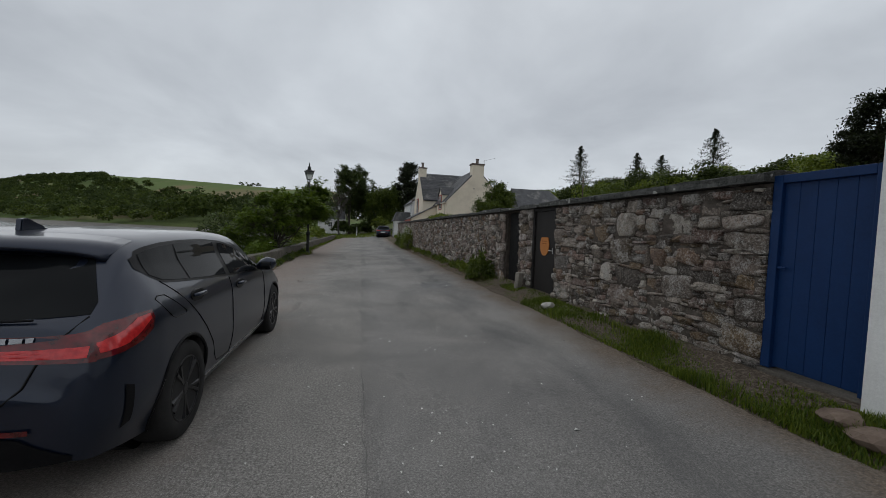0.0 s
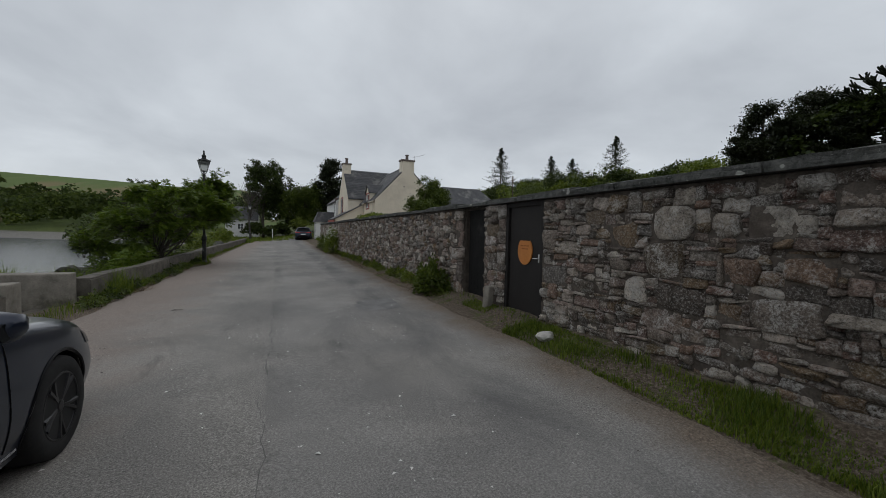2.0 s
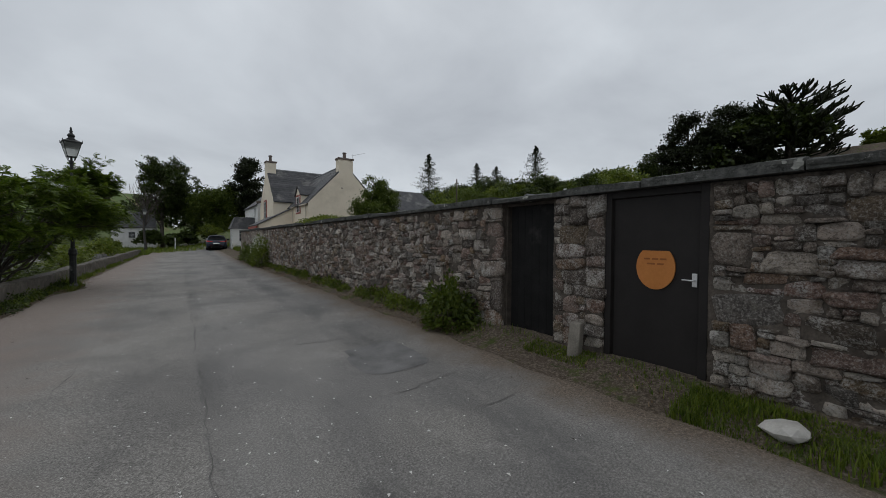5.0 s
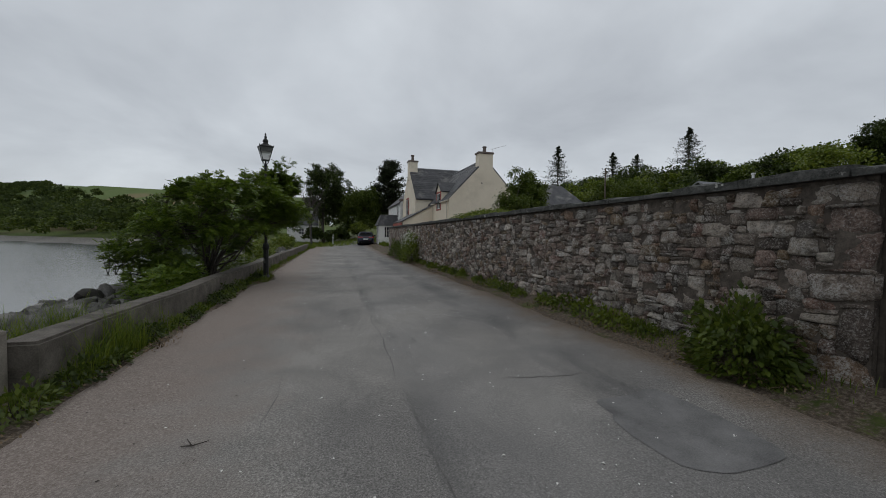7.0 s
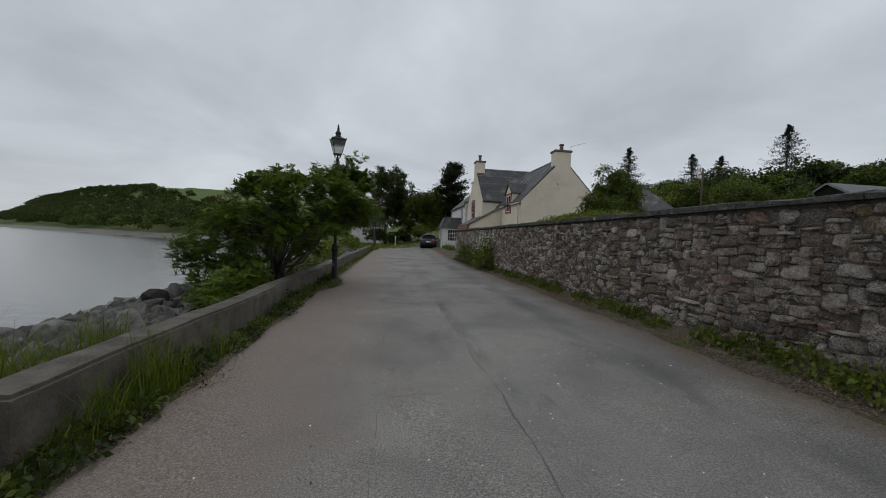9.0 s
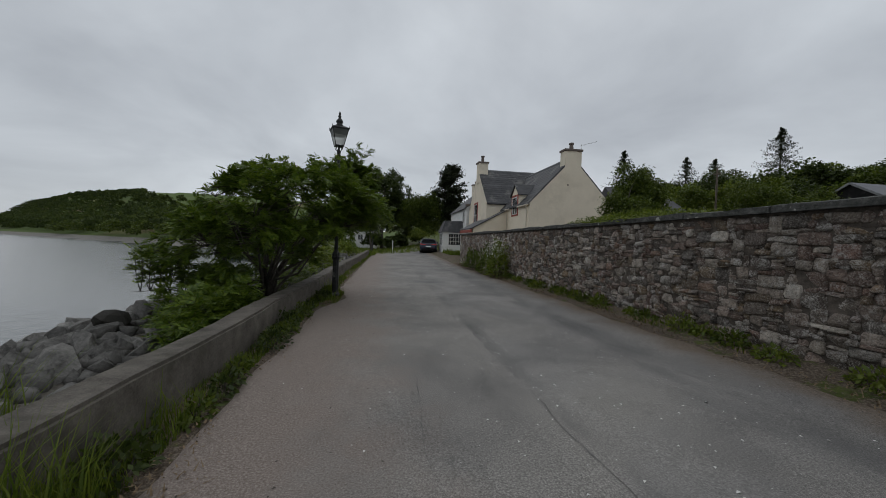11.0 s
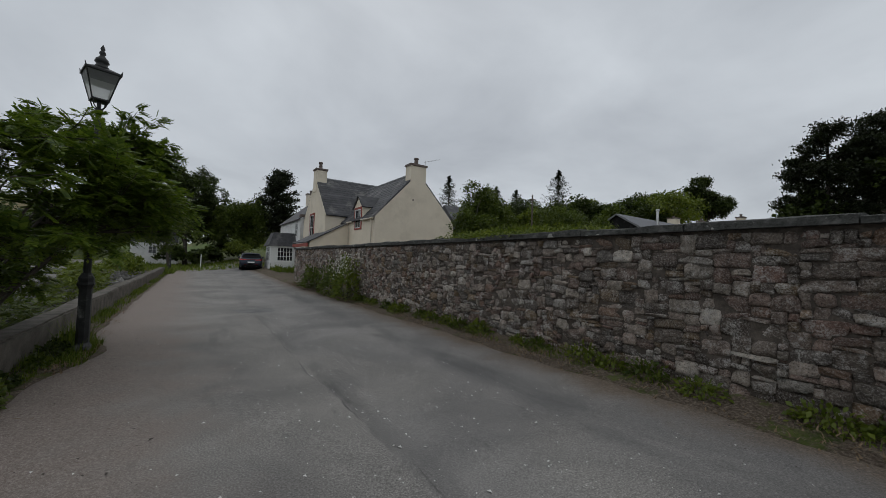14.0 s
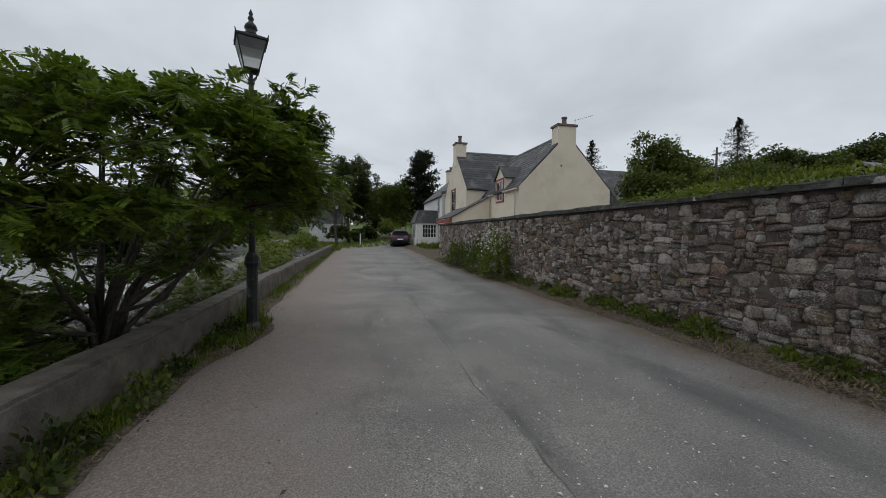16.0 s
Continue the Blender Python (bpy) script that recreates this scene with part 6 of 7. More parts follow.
tagged(mesh_object("shore_stones", raw_mesh("shore_stones", np.concatenate(v), np.concatenate(f)), ROCK), "small grey stones among the shore boulders", "stones", kind="stuff")

# ---- grass and weeds ----


def blades(name, pts, height, width, seed, mat, label, lean=0.5):
    rng = np.random.default_rng(seed)
    n = len(pts)
    patchy = np.array([0.45 + 1.5 * max(0.0, noise.noise(Vector((q[0] * 2.0, q[1] * 1.4, 9.0))) + 0.25) for q in pts])
    h = height * rng.uniform(0.5, 1.3, n) * patchy
    a = rng.uniform(0, math.tau, n)
    d = np.stack([np.cos(a), np.sin(a), np.zeros(n)], 1)
    s = np.stack([-np.sin(a), np.cos(a), np.zeros(n)], 1)
    bendy = (h * lean * rng.uniform(0.2, 1.3, n))[:, None]
    up = np.stack([np.zeros(n), np.zeros(n), h], 1)
    w = width * rng.uniform(0.6, 1.3, n)[:, None]
    m = pts + up * 0.55 + d * bendy * 0.3
    t = pts + up * 0.95 + d * bendy
    v = np.stack([pts - s * w, pts + s * w, m + s * w * 0.75, m - s * w * 0.75, t + s * w * 0.1, t - s * w * 0.1], 1).reshape(-1, 3)
    i = np.arange(n)[:, None] * 6
    f = np.concatenate([i + np.array([[0, 1, 2, 3]]), i + np.array([[3, 2, 4, 5]])])
    return tagged(mesh_object(name, raw_mesh(name, v, f), mat), label, "grass", kind="stuff")


def strip(n, x0, x1, y0, y1, rng, thresh=-0.1, scale=0.9):
    out = []
    while len(out) < n:
        x, y = rng.uniform(x0, x1), rng.uniform(y0, y1)
        if noise.noise(Vector((x * 1.7, y * scale, 4.2))) < thresh + 0.25 * rng.normal():
            continue
        out.append((x, y))
    out = np.array(out)
    return np.column_stack([out, ground_height(out[:, 0], out[:, 1]) - 0.01])


rng = np.random.default_rng(15)
blades("verge_grass_wall", np.concatenate([strip(13000, 3.16, 3.72, 1.6, 6.9, rng, -0.05), strip(6500, 3.4, 3.8, 6.8, 36, rng, 0.15), strip(1600, 3.45, 3.78, 7.9, 8.75, rng, -0.5), strip(900, 3.15, 3.75, 5.6, 6.9, rng, -0.5)]), 0.075, 0.005, 3, GRASS, "short green grass and weeds at the wall's foot")
blades("verge_grass_sea", np.concatenate([strip(4200, -3.3, -3.0, 11.6, 20, rng, 0.05), strip(5000, -3.3, -2.98, 18, 53, rng, 0.05), strip(1800, -3.3, -2.62, 20.4, 22.4, rng, -0.5), strip(2600, -3.6, -2.98, -6, 11.5, rng, 0.0)]), 0.13, 0.005, 4, GRASS, "rough green grass along the sea wall")
blades("tall_grass_sea", np.concatenate([strip(900, -3.28, -3.0, 11.4, 14.5, rng, -0.2), strip(3500, -6.0, -4.1, -2, 9.0, rng, -0.2), strip(500, -3.2, -2.75, 20.8, 22.2, rng, -0.5)]), 0.30, 0.005, 5, GRASS, "tall rough grass beside the sea wall", 0.6)
blades("shore_grass", strip(4200, -5.6, -3.66, 12.0, 14.3, rng, -0.2), 0.50, 0.006, 7, GRASS, "tall seeding grass behind the sea wall", 0.5)
blades("bank_grass", np.concatenate([strip(7000, -9, 6, 55, 80, rng, -0.4), strip(1200, 4.2, 6.5, 44, 49, rng, -0.4), strip(1000, -3.4, -2.6, 50, 56, rng, -0.4)]), 0.32, 0.03, 6, GRASS, "long bright grass on the bank at the bend")


def weed_bush(name, x, y, z, rx, ry, h, n, size, mat, seed, label):
    rng = np.random.default_rng(seed)
    ob = base(name, x, y, z)
    d = rng.normal(size=(n, 3))
    d /= np.linalg.norm(d, axis=1)[:, None]
    d[:, 2] = np.abs(d[:, 2])
    k = rng.uniform(0.3, 1.0, n)[:, None] ** 0.5 * (1 + 0.25 * np.sin(6 * d[:, :1] + seed) * np.cos(5 * d[:, 1:2]))
    p = d * k * np.array([rx, ry, h])
    if name == "shrub":
        p = p[: n // 6]
        v, f = pinnate_leaves(p, d[: n // 6], 2, 0.2, seed)
    else:
        v, f = leaf_cloud(p, size, seed, 0.25, 0.6)
    mesh_object("leaves", raw_mesh("leaves", v, f), mat, ob)
    bm = bmesh.new()
    for j in range(14):
        q = p[int(rng.integers(len(p)))]
        limb(bm, rng, (q[0] * 0.2, q[1] * 0.2, -0.05), q, 0.008, 0.003, 0.08, 4)
    tagged(part("stem", bm, BARK, ob), kind="stuff")
    return tagged(ob, label, "bush")


weed_bush("bush", 3.45, 10.35, 0.15, 0.34, 0.52, 0.75, 2600, 0.075, LEAF_MID, 51, "leafy dark green bush against the stone wall")
weed_bush("bush", 3.35, 28.6, 0.2, 0.4, 1.0, 1.25, 1600, 0.10, LEAF_MID, 52, "leafy green bush against the stone wall")
flower = weed_bush("flowering_bush", 3.3, 26.6, 0.2, 0.45, 0.9, 1.5, 1700, 0.10, LEAF_BRIGHT, 53, "green bush with small white flower heads")
weed_bush("bush", 3.3, 31.5, 0.25, 0.4, 1.2, 1.0, 1200, 0.11, LEAF_MID, 54, "leafy green bush against the stone wall")
for i in range(22):
    y = 11.6 + 0.68 * i + rng.uniform(-0.25, 0.25)
    s = rng.uniform(0.6, 1.25)
    weed_bush("weed", 3.58 + rng.uniform(-0.08, 0.06), y, 0.16, 0.15 * s, 0.36 * s, 0.25 * s, int(330 * s), 0.065, LEAF_BRIGHT if i % 3 else LEAF_MID, 80 + i, "low green leafy weed at the stone wall's foot")
for i in range(16):
    s = rng.uniform(0.6, 1.2)
    weed_bush("weed", -3.1 + rng.uniform(-0.05, 0.1), 11.3 + 0.75 * i + rng.uniform(-0.3, 0.3), 0.02, 0.16 * s, 0.4 * s, 0.24 * s, int(280 * s), 0.06, LEAF_DARK if i % 2 else LEAF_MID, 120 + i, "low dark green weed in the grass by the sea wall")
weed_bush("shrub", -4.25, 18.1, -0.1, 0.7, 1.6, 0.85, 4200, 0.11, LEAF_ROWAN, 55, "low spreading green shrub behind the sea wall")
weed_bush("shrub", -5.0, 19.4, -0.3, 0.9, 1.6, 1.0, 3600, 0.11, LEAF_ROWAN, 56, "low spreading green shrub behind the sea wall")
weed_bush("shrub", -4.5, 30.5, -0.2, 0.8, 2.2, 1.5, 3600, 0.11, LEAF_BRIGHT, 57, "bright green shrub behind the sea wall")
weed_bush("shrub", -4.6, 24.5, -0.3, 0.8, 1.6, 1.1, 2600, 0.11, LEAF_MID, 59, "green shrub behind the sea wall")
weed_bush("creeper", 3.95, 19.0, 2.15, 0.3, 2.6, 0.22, 3800, 0.06, LEAF_BRIGHT, 58, "green creeper spilling over the wall coping")
petals = bpy.data.objects["flowering_bush"]
rng = np.random.default_rng(9)
PETAL = surface("white_petals", (0.6, 0.6, 0.52), (0.75, 0.75, 0.66), 20, 60, 0.8)
p = rng.normal(size=(420, 3)) * np.array([0.2, 0.42, 0.25]) + np.array([-0.12, 0, 1.2])
v, f = leaf_cloud(p, 0.05, 10, 0, 1.0)
tagged(mesh_object("flowers", raw_mesh("flowers", v, f), PETAL, petals, "white flower heads"), kind="stuff")
BROWN_ROCK = surface("brown_rock", (0.12, 0.085, 0.065), (0.24, 0.18, 0.14), 6, 40, 0.8, rise=0.5, depth=0.02)
PALE_ROCK = surface("pale_rock", (0.40, 0.38, 0.35), (0.6, 0.58, 0.54), 6, 40, 0.8, rise=0.5, depth=0.02)
# pale boulders by the doors and stump by the pillar
for x, y, s, lab in ((3.42, 6.2, 0.135, "pale rounded boulder in the verge grass"), (3.5, 1.95, 0.14, "brown rounded boulder by the blue door"), (3.42, 1.72, 0.15, "tan rounded boulder by the blue door")):
    ob = new("boulder", boulders[3])
    ob.matrix_world = pose(x, y, land_at(x, y) + s * 0.35, 0, 10, 40) @ Matrix.Diagonal((s, s * 1.3, s * 0.65, 1))
    ob.data = ob.data.copy()
    ob.data.materials[0] = BROWN_ROCK if "brown" in lab or "tan" in lab else PALE_ROCK
    tagged(ob, lab, "rock")
post = part("stone_post", box(-0.07, 0.07, -0.07, 0.07, 0, 0.46, 0.03), PALE_CONCRETE)
post.matrix_world = pose(3.66, 8.13, 0.15, 3, 2, 12)
tagged(post, "short weathered stone post beside the pillar", "post")

# ---- road seams, patches and litter ----
TAR = surface("tar_seam", (0.075, 0.072, 0.069), (0.19, 0.182, 0.172), 6, 60, 0.8, rise=0.4, depth=0.01)
PATCH = surface("newer_asphalt", (0.085, 0.083, 0.082), (0.23, 0.225, 0.22), 2.5, 95, 0.85, rise=0.7, depth=0.012)
SHELL = surface("shell_white", (0.55, 0.54, 0.51), (0.72, 0.71, 0.68), 30, 90, 0.7)
road_ob = bpy.data.objects["road"]


def road_z(x, y):
    left, right = road_edges(np.array(float(y)))
    u = (x - float(left)) / float(right - left)
    return land_at(x, y) + 0.012 * math.sin(x * 1.7 + y * 0.6) * math.sin(math.pi * min(max(u, 0), 1)) + 0.006


def crack(x0, y0, x1, y1, w, seed):
    """A ragged crack in any direction, thin at both ends."""
    a, d = Vector((x0, y0, 0)), Vector((x1 - x0, y1 - y0, 0))
    side = Vector((-d.y, d.x, 0)).normalized()
    bm, prev, n = bmesh.new(), None, int(d.length / 0.05) + 4
    for i in range(n + 1):
        t = i / n
        c = a + d * t + side * (0.07 * noise.noise(Vector((seed, t * d.length * 2.2, 0))) + 0.05 * noise.noise(Vector((seed, t * d.length * 9, 1))))
        ww = w * math.sin(math.pi * min(max(t, 0.02), 0.98)) * (0.4 + 1.6 * abs(noise.noise(Vector((seed + 3, t * 7, 0)))))
        cur = [bm.verts.new((q.x, q.y, road_z(q.x, q.y) + 0.0045)) for q in (c - side * ww, c + side * ww)]
        if prev:
            bm.faces.new((prev[0], prev[1], cur[1], cur[0]))
        prev = cur
    return part("crack", bm, TAR, road_ob)


def seam(name, x0, y0, x1, y1, w, seed):
    """A ragged tarred joint lying on the road."""
    bm = bmesh.new()
    n = int(max(8, math.hypot(x1 - x0, y1 - y0) / 0.12))
    prev = None
    for i in range(n + 1):
        t = i / n
        y = y0 + (y1 - y0) * t
        x = x0 + (x1 - x0) * t + 0.07 * noise.noise(Vector((seed, y * 1.1, 0))) + 0.035 * noise.noise(Vector((seed, y * 4.3, 1))) + 0.012 * noise.noise(Vector((seed, y * 13, 2)))
        ww = w * max(0.06, 0.5 + 1.5 * noise.noise(Vector((seed + 5, y * 1.3, 0))) + 0.8 * noise.noise(Vector((seed + 5, y * 8.0, 3)))) * (0.25 if i in (0, n) else 1)
        cur = [bm.verts.new((x + k * ww, y, road_z(x + k * ww, y) + 0.004)) for k in (-1, 1)]
        if prev:
            bm.faces.new((prev[0], prev[1], cur[1], cur[0]))
        prev = cur
    return part(name, bm, TAR, road_ob)


for k, (x0, y0, x1, y1, w) in enumerate(((0.06, -3.0, 0.05, 6.2, 0.006), (0.05, 6.6, 0.08, 11.2, 0.010), (0.07, 11.4, 0.08, 16.0, 0.009), (0.08, 16.1, 0.0, 19.4, 0.007), (0.02, 19.6, 0.1, 29.0, 0.008), (-1.15, 10.7, -1.12, 12.7, 0.005), (-1.14, 13.2, -1.1, 15.6, 0.005))):
    seam("seam", x0, y0, x1, y1, w, k + 1)
# short cross cracks where the surface has broken up
for k, (x0, y0, x1, y1) in enumerate(((1.07, 11.15, 2.31, 10.92), (1.56, 8.75, 2.46, 8.76), (2.04, 8.01, 2.57, 7.96))):
    crack(x0, y0, x1, y1, 0.012, 30 + k)


def repair(x, y, rx, ry, seed):
    """A thin ragged repair of newer asphalt."""
    bm = bmesh.new()
    c = bm.verts.new((x, y, road_z(x, y) + 0.006))
    ring = []
    for k in range(28):
        a = k * math.tau / 28
        r = 0.85 + 0.3 * noise.noise(Vector((math.cos(a) * 1.5, math.sin(a) * 1.5, seed)))
        px, py = x + rx * r * math.copysign(abs(math.cos(a)) ** 0.6, math.cos(a)), y + ry * r * math.copysign(abs(math.sin(a)) ** 0.6, math.sin(a))
        ring.append(bm.verts.new((px, py, road_z(px, py) + 0.005)))
    for k in range(28):
        bm.faces.new((c, ring[k], ring[(k + 1) % 28]))
    part("road_patch", bm, PATCH, road_ob)


for spec in ((2.05, 9.8, 0.5, 0.7, 1), (0.15, 25.5, 0.6, 0.5, 7)):
    repair(*spec)
rng = np.random.default_rng(33)
v, f = [], []
for i in range(1500):
    x = rng.normal() * 0.8 + rng.choice([0.9, 1.3, 0.8, -1.0])
    y = rng.uniform(0.5, 24) if i % 3 else rng.choice([8.4, 17.4, 18.8, 15.2]) + rng.normal() * 0.9
    if abs(x) > 2.7:
        x = 0.3
    s = abs(rng.normal()) * 0.007 + 0.003
    z = road_z(x, y) + 0.004
    a = rng.uniform(0, 6.28)
    c, t = math.cos(a) * s, math.sin(a) * s
    v += [(x + c, y + t, z), (x - t * 0.6, y + c * 0.6, z + s * 0.5), (x - c, y - t, z), (x + t * 0.6, y - c * 0.6, z + s * 0.4)]
    f.append((4 * i, 4 * i + 1, 4 * i + 2, 4 * i + 3))
tagged(mesh_object("shell_fragments", raw_mesh("shell_fragments", v, f), SHELL), "tiny white shell fragments scattered on the asphalt", "litter", kind="stuff")
v, f = [], []
for i in range(700):
    x, y = (-1.45 - abs(rng.normal()) * 0.75, rng.uniform(3, 24)) if i % 4 else (2.7 + rng.normal() * 0.25, rng.uniform(3, 24))
    if x < -2.95:
        continue
    sz, a, k = abs(rng.normal()) * 0.005 + 0.002, rng.uniform(0, 6.28), len(v)
    z = road_z(x, y) + 0.004
    c, t = math.cos(a) * sz * 1.6, math.sin(a) * sz * 1.6
    v += [(x + c, y + t, z), (x - t * 0.4, y + c * 0.4, z + sz * 0.5), (x - c, y - t, z), (x + t * 0.4, y - c * 0.4, z + sz * 0.3)]
    f.append((k, k + 1, k + 2, k + 3))
tagged(mesh_object("leaf_debris", raw_mesh("leaf_debris", v, f), BARK), "small dark leaf and twig scraps on the road edges", "litter", kind="stuff")
DRY = surface("dry_litter", (0.12, 0.085, 0.05), (0.26, 0.19, 0.12), 20, 80, 0.9)
blades("dry_litter", np.concatenate([strip(3500, 3.0, 3.5, 7, 36, rng, -0.05), strip(1500, -2.95, -2.6, 10, 30, rng, 0.1)]) + np.array([0, 0, 0.05]), 0.03, 0.008, 9, DRY, "dry brown leaf and straw litter at the road edges", 2.5)
stick = base("stick", -1.57, 10.54, road_z(-1.57, 10.54) + 0.008)
bm = tube([(-0.08, 0.03, 0), (0, 0.0, 0.008), (0.09, 0.06, 0.0)], [0.003, 0.005, 0.003], 5)
tube([(0, 0, 0.01), (-0.06, 0.1, 0.012)], [0.005, 0.003], 5, bm)
part("twig", bm, BARK, stick)
tagged(stick, "small forked brown twig lying on the gravel", "twig")

# ---- stones of the garden wall ----


def stone_shape(rng):
    """A rough rubble stone, one unit wide and high, its broken face towards -x."""
    n = 14
    power = rng.uniform(2.6, 7.0)
    a = (np.arange(n) + rng.uniform(-0.3, 0.3, n)) * math.tau / n
    ring = np.stack([np.sign(np.cos(a)) * np.abs(np.cos(a)) ** (2 / power), np.sign(np.sin(a)) * np.abs(np.sin(a)) ** (2 / power)], 1) * 0.52
    wave = 1 + 0.05 * np.sin(2 * a + rng.uniform(0, 6)) + 0.06 * np.sin(3 * a + rng.uniform(0, 6)) + rng.normal(size=n) * 0.03
    ring *= wave[:, None]
    skew = rng.uniform(-0.22, 0.22, 2)
    ring[:, 0] *= 1 + skew[0] * ring[:, 1]
    ring[:, 1] *= 1 + skew[1] * ring[:, 0]
    tilt = rng.normal(size=2) * 0.45
    plane = -0.95 + ring @ tilt
    rim = np.column_stack([np.full(n, 0.2), ring * 1.02])
    edge = np.column_stack([np.clip(plane * rng.uniform(0.5, 0.85, n), -1.2, -0.2), ring * 0.97])
    face = np.column_stack([plane * rng.uniform(0.85, 1.2, n), ring * rng.uniform(0.62, 0.86, n)[:, None]])
    v = np.concatenate([rim, edge, face, [[-rng.uniform(0.8, 1.2), rng.uniform(-0.1, 0.1), rng.uniform(-0.1, 0.1)]]])
    f = []
    for i in range(n):
        j = (i + 1) % n
        for a0 in (0, n):
            f += [(a0 + i, a0 + j, a0 + n + j), (a0 + i, a0 + n + j, a0 + n + i)]
        f.append((2 * n + i, 2 * n + j, 3 * n))
    return v, np.array(f)


def mortar_bed(y0, y1, step):
    """The uneven mortar between the stones, bulging over some of their edges."""
    ys, zs = np.arange(y0, y1 + step / 2, step), np.arange(0.0, WALL_TOP + step / 2, step)
    ys[-1] = y1
    verts = []
    for z in zs:
        for y in ys:
            rise = 0.020 + 0.012 * noise.noise(Vector((y * 1.1, z * 1.4, 2.0))) + 0.014 * noise.noise(Vector((y * 7.0, z * 9.0, 5.0))) + 0.008 * noise.noise(Vector((y * 21.0, z * 23.0, 8.0)))
            verts.append((wall_x(y) + 0.047 - max(rise, 0.0), y, min(z, WALL_TOP)))
    n = len(ys)
    i = (np.arange(len(zs) - 1)[:, None] * n + np.arange(n - 1)[None, :]).ravel()
    mesh_object("mortar_bed", raw_mesh("mortar_bed", verts, np.stack([i, i + n, i + n + 1, i + 1], 1)), MORTAR, wall_east, "rough lime mortar", smooth=True)


for y0, y1, step in ((2.86, 6.86, 0.022), (7.88, 8.58, 0.022), (9.52, 14.0, 0.028), (14.0, 36.0, 0.045)):
    mortar_bed(y0, y1, step)


def pack(y0, y1, z0, z1, wide, tall, seed, fixed=()):
    """Fill a stretch of wall with rectangles of random size; fixed ones first."""
    rng = random.Random(seed)
    cell = 0.045
    nw, nh = int((y1 - y0) / cell), int((z1 - z0) / cell)
    used = np.zeros((nh, nw), bool)
    out = []
    for fy0, fy1, fz0, fz1 in fixed:
        a, c = max(0, round((fy0 - y0) / cell)), min(nw, round((fy1 - y0) / cell))
        d, e = max(0, round((fz0 - z0) / cell)), min(nh, round((fz1 - z0) / cell))
        used[d:e, a:c] = True
        out.append((y0 + a * cell, y0 + c * cell, z0 + d * cell, z0 + e * cell))
    for r in range(nh):
        c = 0
        while c < nw:
            if used[r, c]:
                c += 1
                continue
            run = c
            while run < nw and not used[r, run]:
                run += 1
            free = run - c
            w = min(rng.randint(*wide), free)
            if free - w < 2:
                w = free if free <= wide[1] + 1 else max(2, free // 2)
            h = rng.randint(*tall)
            h = min(h, max(1, round(w * 0.95)), nh - r)
            if nh - r - h == 1:
                h += 1
            k = 1
            while k < h and not used[r + k, c:c + w].any():
                k += 1
            used[r:r + k, c:c + w] = True
            out.append((y0 + c * cell, y0 + (c + w) * cell, z0 + r * cell, z0 + (r + k) * cell))
            c += w
    return out


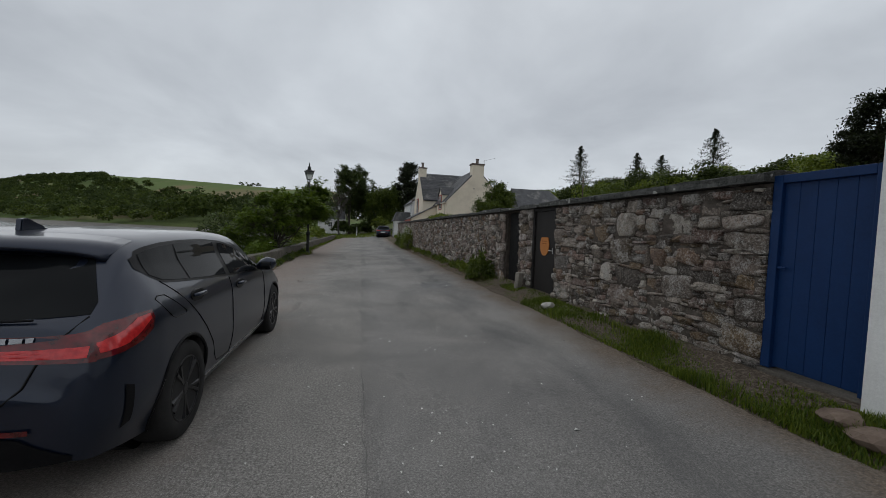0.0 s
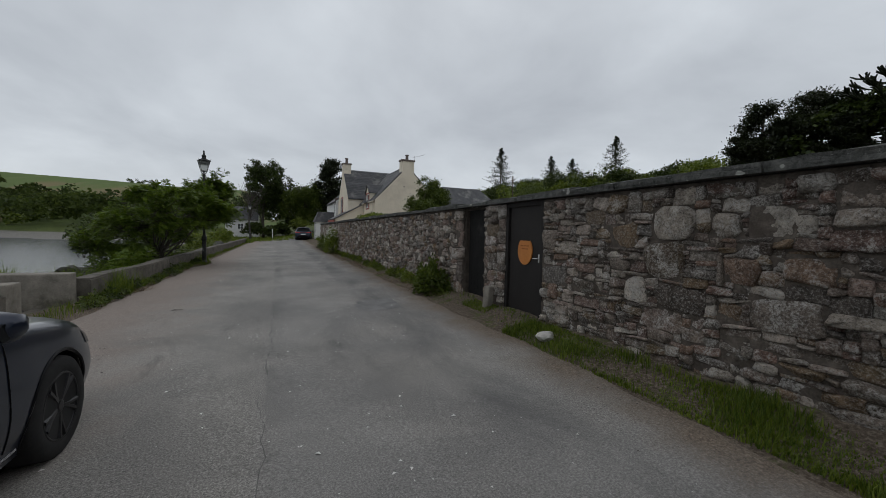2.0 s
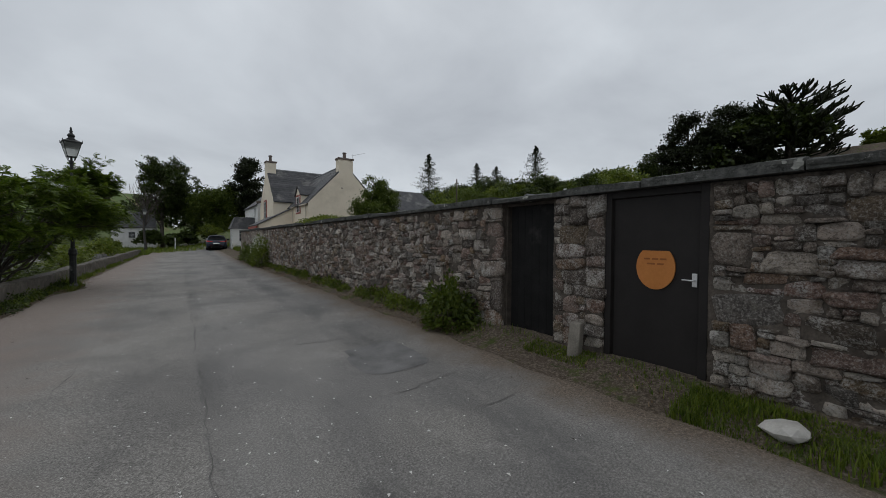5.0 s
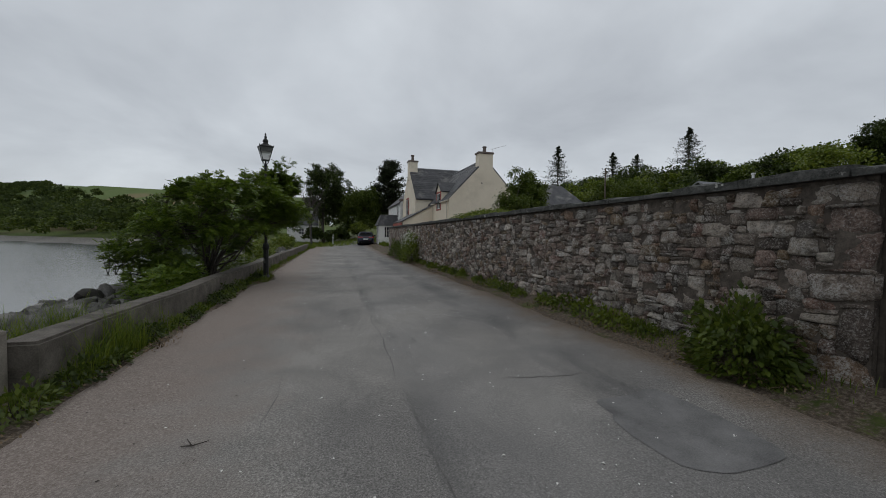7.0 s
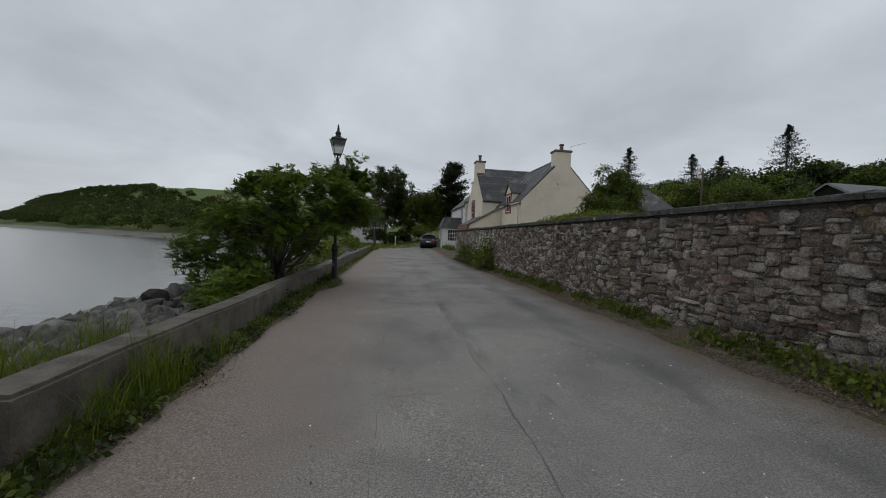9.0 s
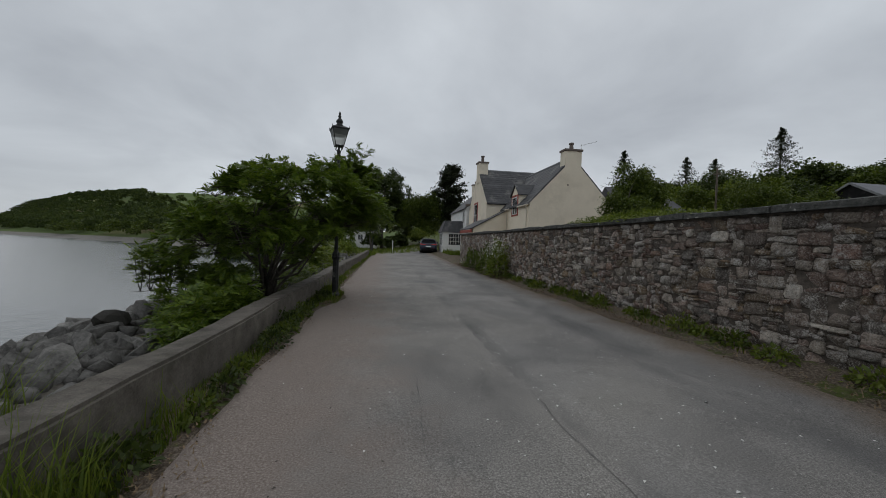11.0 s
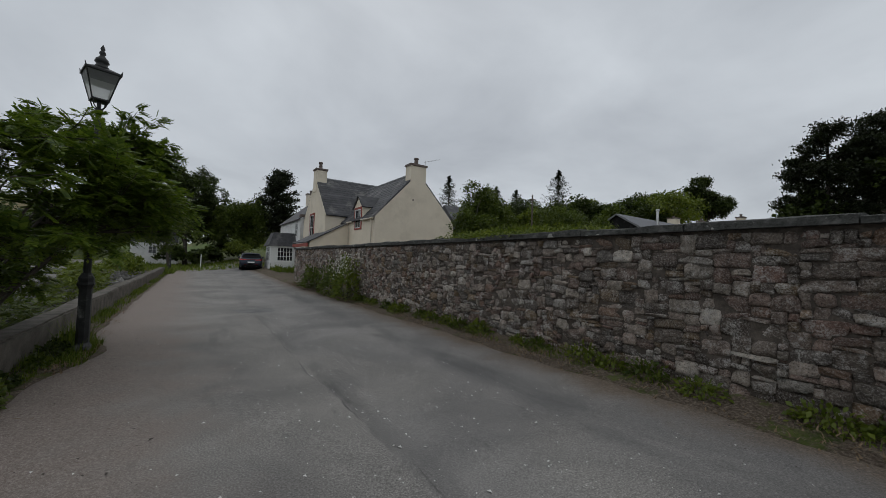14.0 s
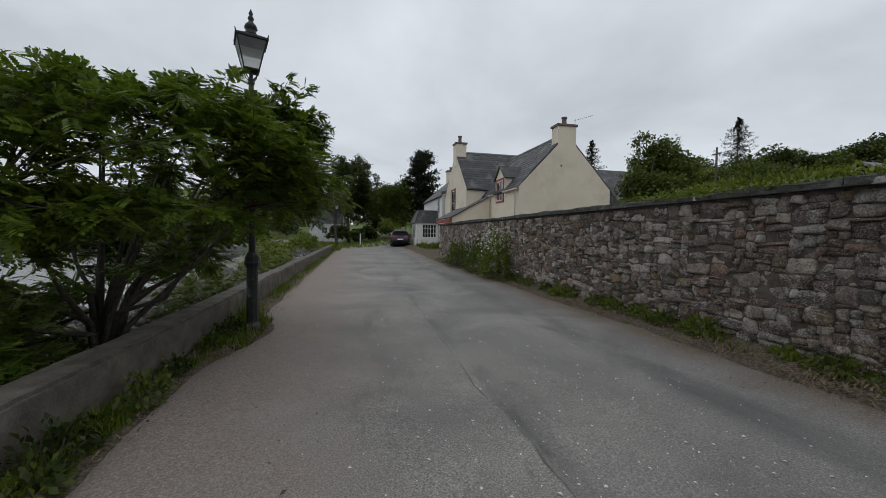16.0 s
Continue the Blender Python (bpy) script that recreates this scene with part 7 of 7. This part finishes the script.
def stones():
    rng = np.random.default_rng(4)
    shapes = [stone_shape(rng) for _ in range(60)]
    meshes = []
    for v, f in shapes:
        me = raw_mesh("stone", v, f)
        me.materials.append(STONE)
        meshes.append(me)
    niche = [(4.34, 4.385, 1.13, 1.45), (4.70, 4.745, 1.13, 1.47), (4.385, 4.70, 1.44, 1.485), (4.41, 4.67, 1.32, 1.41), (4.41, 4.65, 1.14, 1.23)]
    quoins = [(2.90, 3.34, 1.65, 1.80), (2.88, 3.33, 1.44, 1.62), (2.90, 3.24, 1.15, 1.37), (2.90, 3.20, 1.85, 2.03), (2.88, 3.12, 0.69, 0.95), (2.88, 3.28, 0.37, 0.64)]
    blocks = [(4.61, 5.08, 1.54, 1.86), (4.19, 4.46, 1.55, 1.81), (3.84, 4.18, 1.58, 1.83), (4.75, 5.13, 1.13, 1.50), (4.07, 4.33, 1.16, 1.39), (5.10, 5.40, 0.82, 1.10), (4.46, 4.98, 0.80, 1.05), (4.17, 4.41, 0.80, 0.96), (3.62, 4.10, 0.80, 1.05), (3.58, 3.88, 1.21, 1.42), (3.36, 3.62, 1.79, 1.95), (3.36, 3.62, 1.48, 1.65), (4.70, 5.16, 0.59, 0.80)]
    blocks += [(5.22, 5.34, 1.83, 2.10), (5.38, 5.66, 1.84, 2.08), (5.68, 5.99, 1.68, 1.87), (5.24, 5.62, 1.45, 1.68), (6.53, 6.86, 1.33, 1.67), (6.14, 6.46, 1.31, 1.49), (6.34, 6.86, 0.85, 1.11), (6.49, 6.69, 0.60, 0.83), (5.76, 6.20, 0.61, 0.76), (5.85, 6.25, 0.78, 0.97)]
    jambs = [(9.52, 9.86, 0.2, 0.5), (9.52, 9.75, 0.5, 0.95), (9.52, 9.95, 0.98, 1.25), (9.52, 9.8, 1.28, 1.6), (9.52, 9.9, 1.62, 1.85), (9.52, 9.78, 1.86, 2.08)]
    sets = [(2.86, 6.86, 0.08, 2.10, (2, 6), (1, 3), 3, niche + quoins + blocks), (7.88, 8.58, 0.12, 2.10, (5, 9), (3, 7), 7, ()), (9.52, 13.0, 0.08, 2.10, (2, 7), (1, 4), 9, jambs), (13.0, 36.0, 0.08, 2.10, (2, 8), (1, 4), 10, ())]
    left = 296
    vs, fs, count = [], [], 0
    for y0, y1, z0, z1, wide, tall, seed, fixed in sets:
        for a, c, lo, hi in pack(y0, y1, z0, z1, wide, tall, seed, fixed):
            gap = rng.uniform(-0.012, 0.014)
            w, h = c - a - gap, hi - lo - gap
            if w < 0.03 or h < 0.025:
                continue
            yc, zc = (a + c) / 2, (lo + hi) / 2
            deep = rng.uniform(0.046, 0.084) if rng.random() < 0.75 else rng.uniform(0.024, 0.046)
            m = pose(wall_x(yc) + 0.052, yc, zc, rng.uniform(-7, 7), rng.uniform(-4, 4), rng.uniform(-4, 4) - 0.6) @ Matrix.Diagonal((deep, w, h, 1))
            k = int(rng.integers(len(shapes)))
            if left > 0 and (w * h > 0.009 or yc > 7) and yc < 11.0:
                ob = new("stone", meshes[k])
                ob.parent = wall_east
                ob.matrix_local = m
                left -= 1
            else:
                v, f = shapes[k]
                mm = np.array(m)
                vs.append(v @ mm[:3, :3].T + mm[:3, 3])
                fs.append(f + count)
                count += len(v)
    rest = mesh_object("rubble_stones", raw_mesh("rubble_stones", np.concatenate(vs), np.concatenate(fs)), STONE_REST, wall_east)
    tagged(rest, "small rubble stones packed in mortar", kind="stuff")


stones()
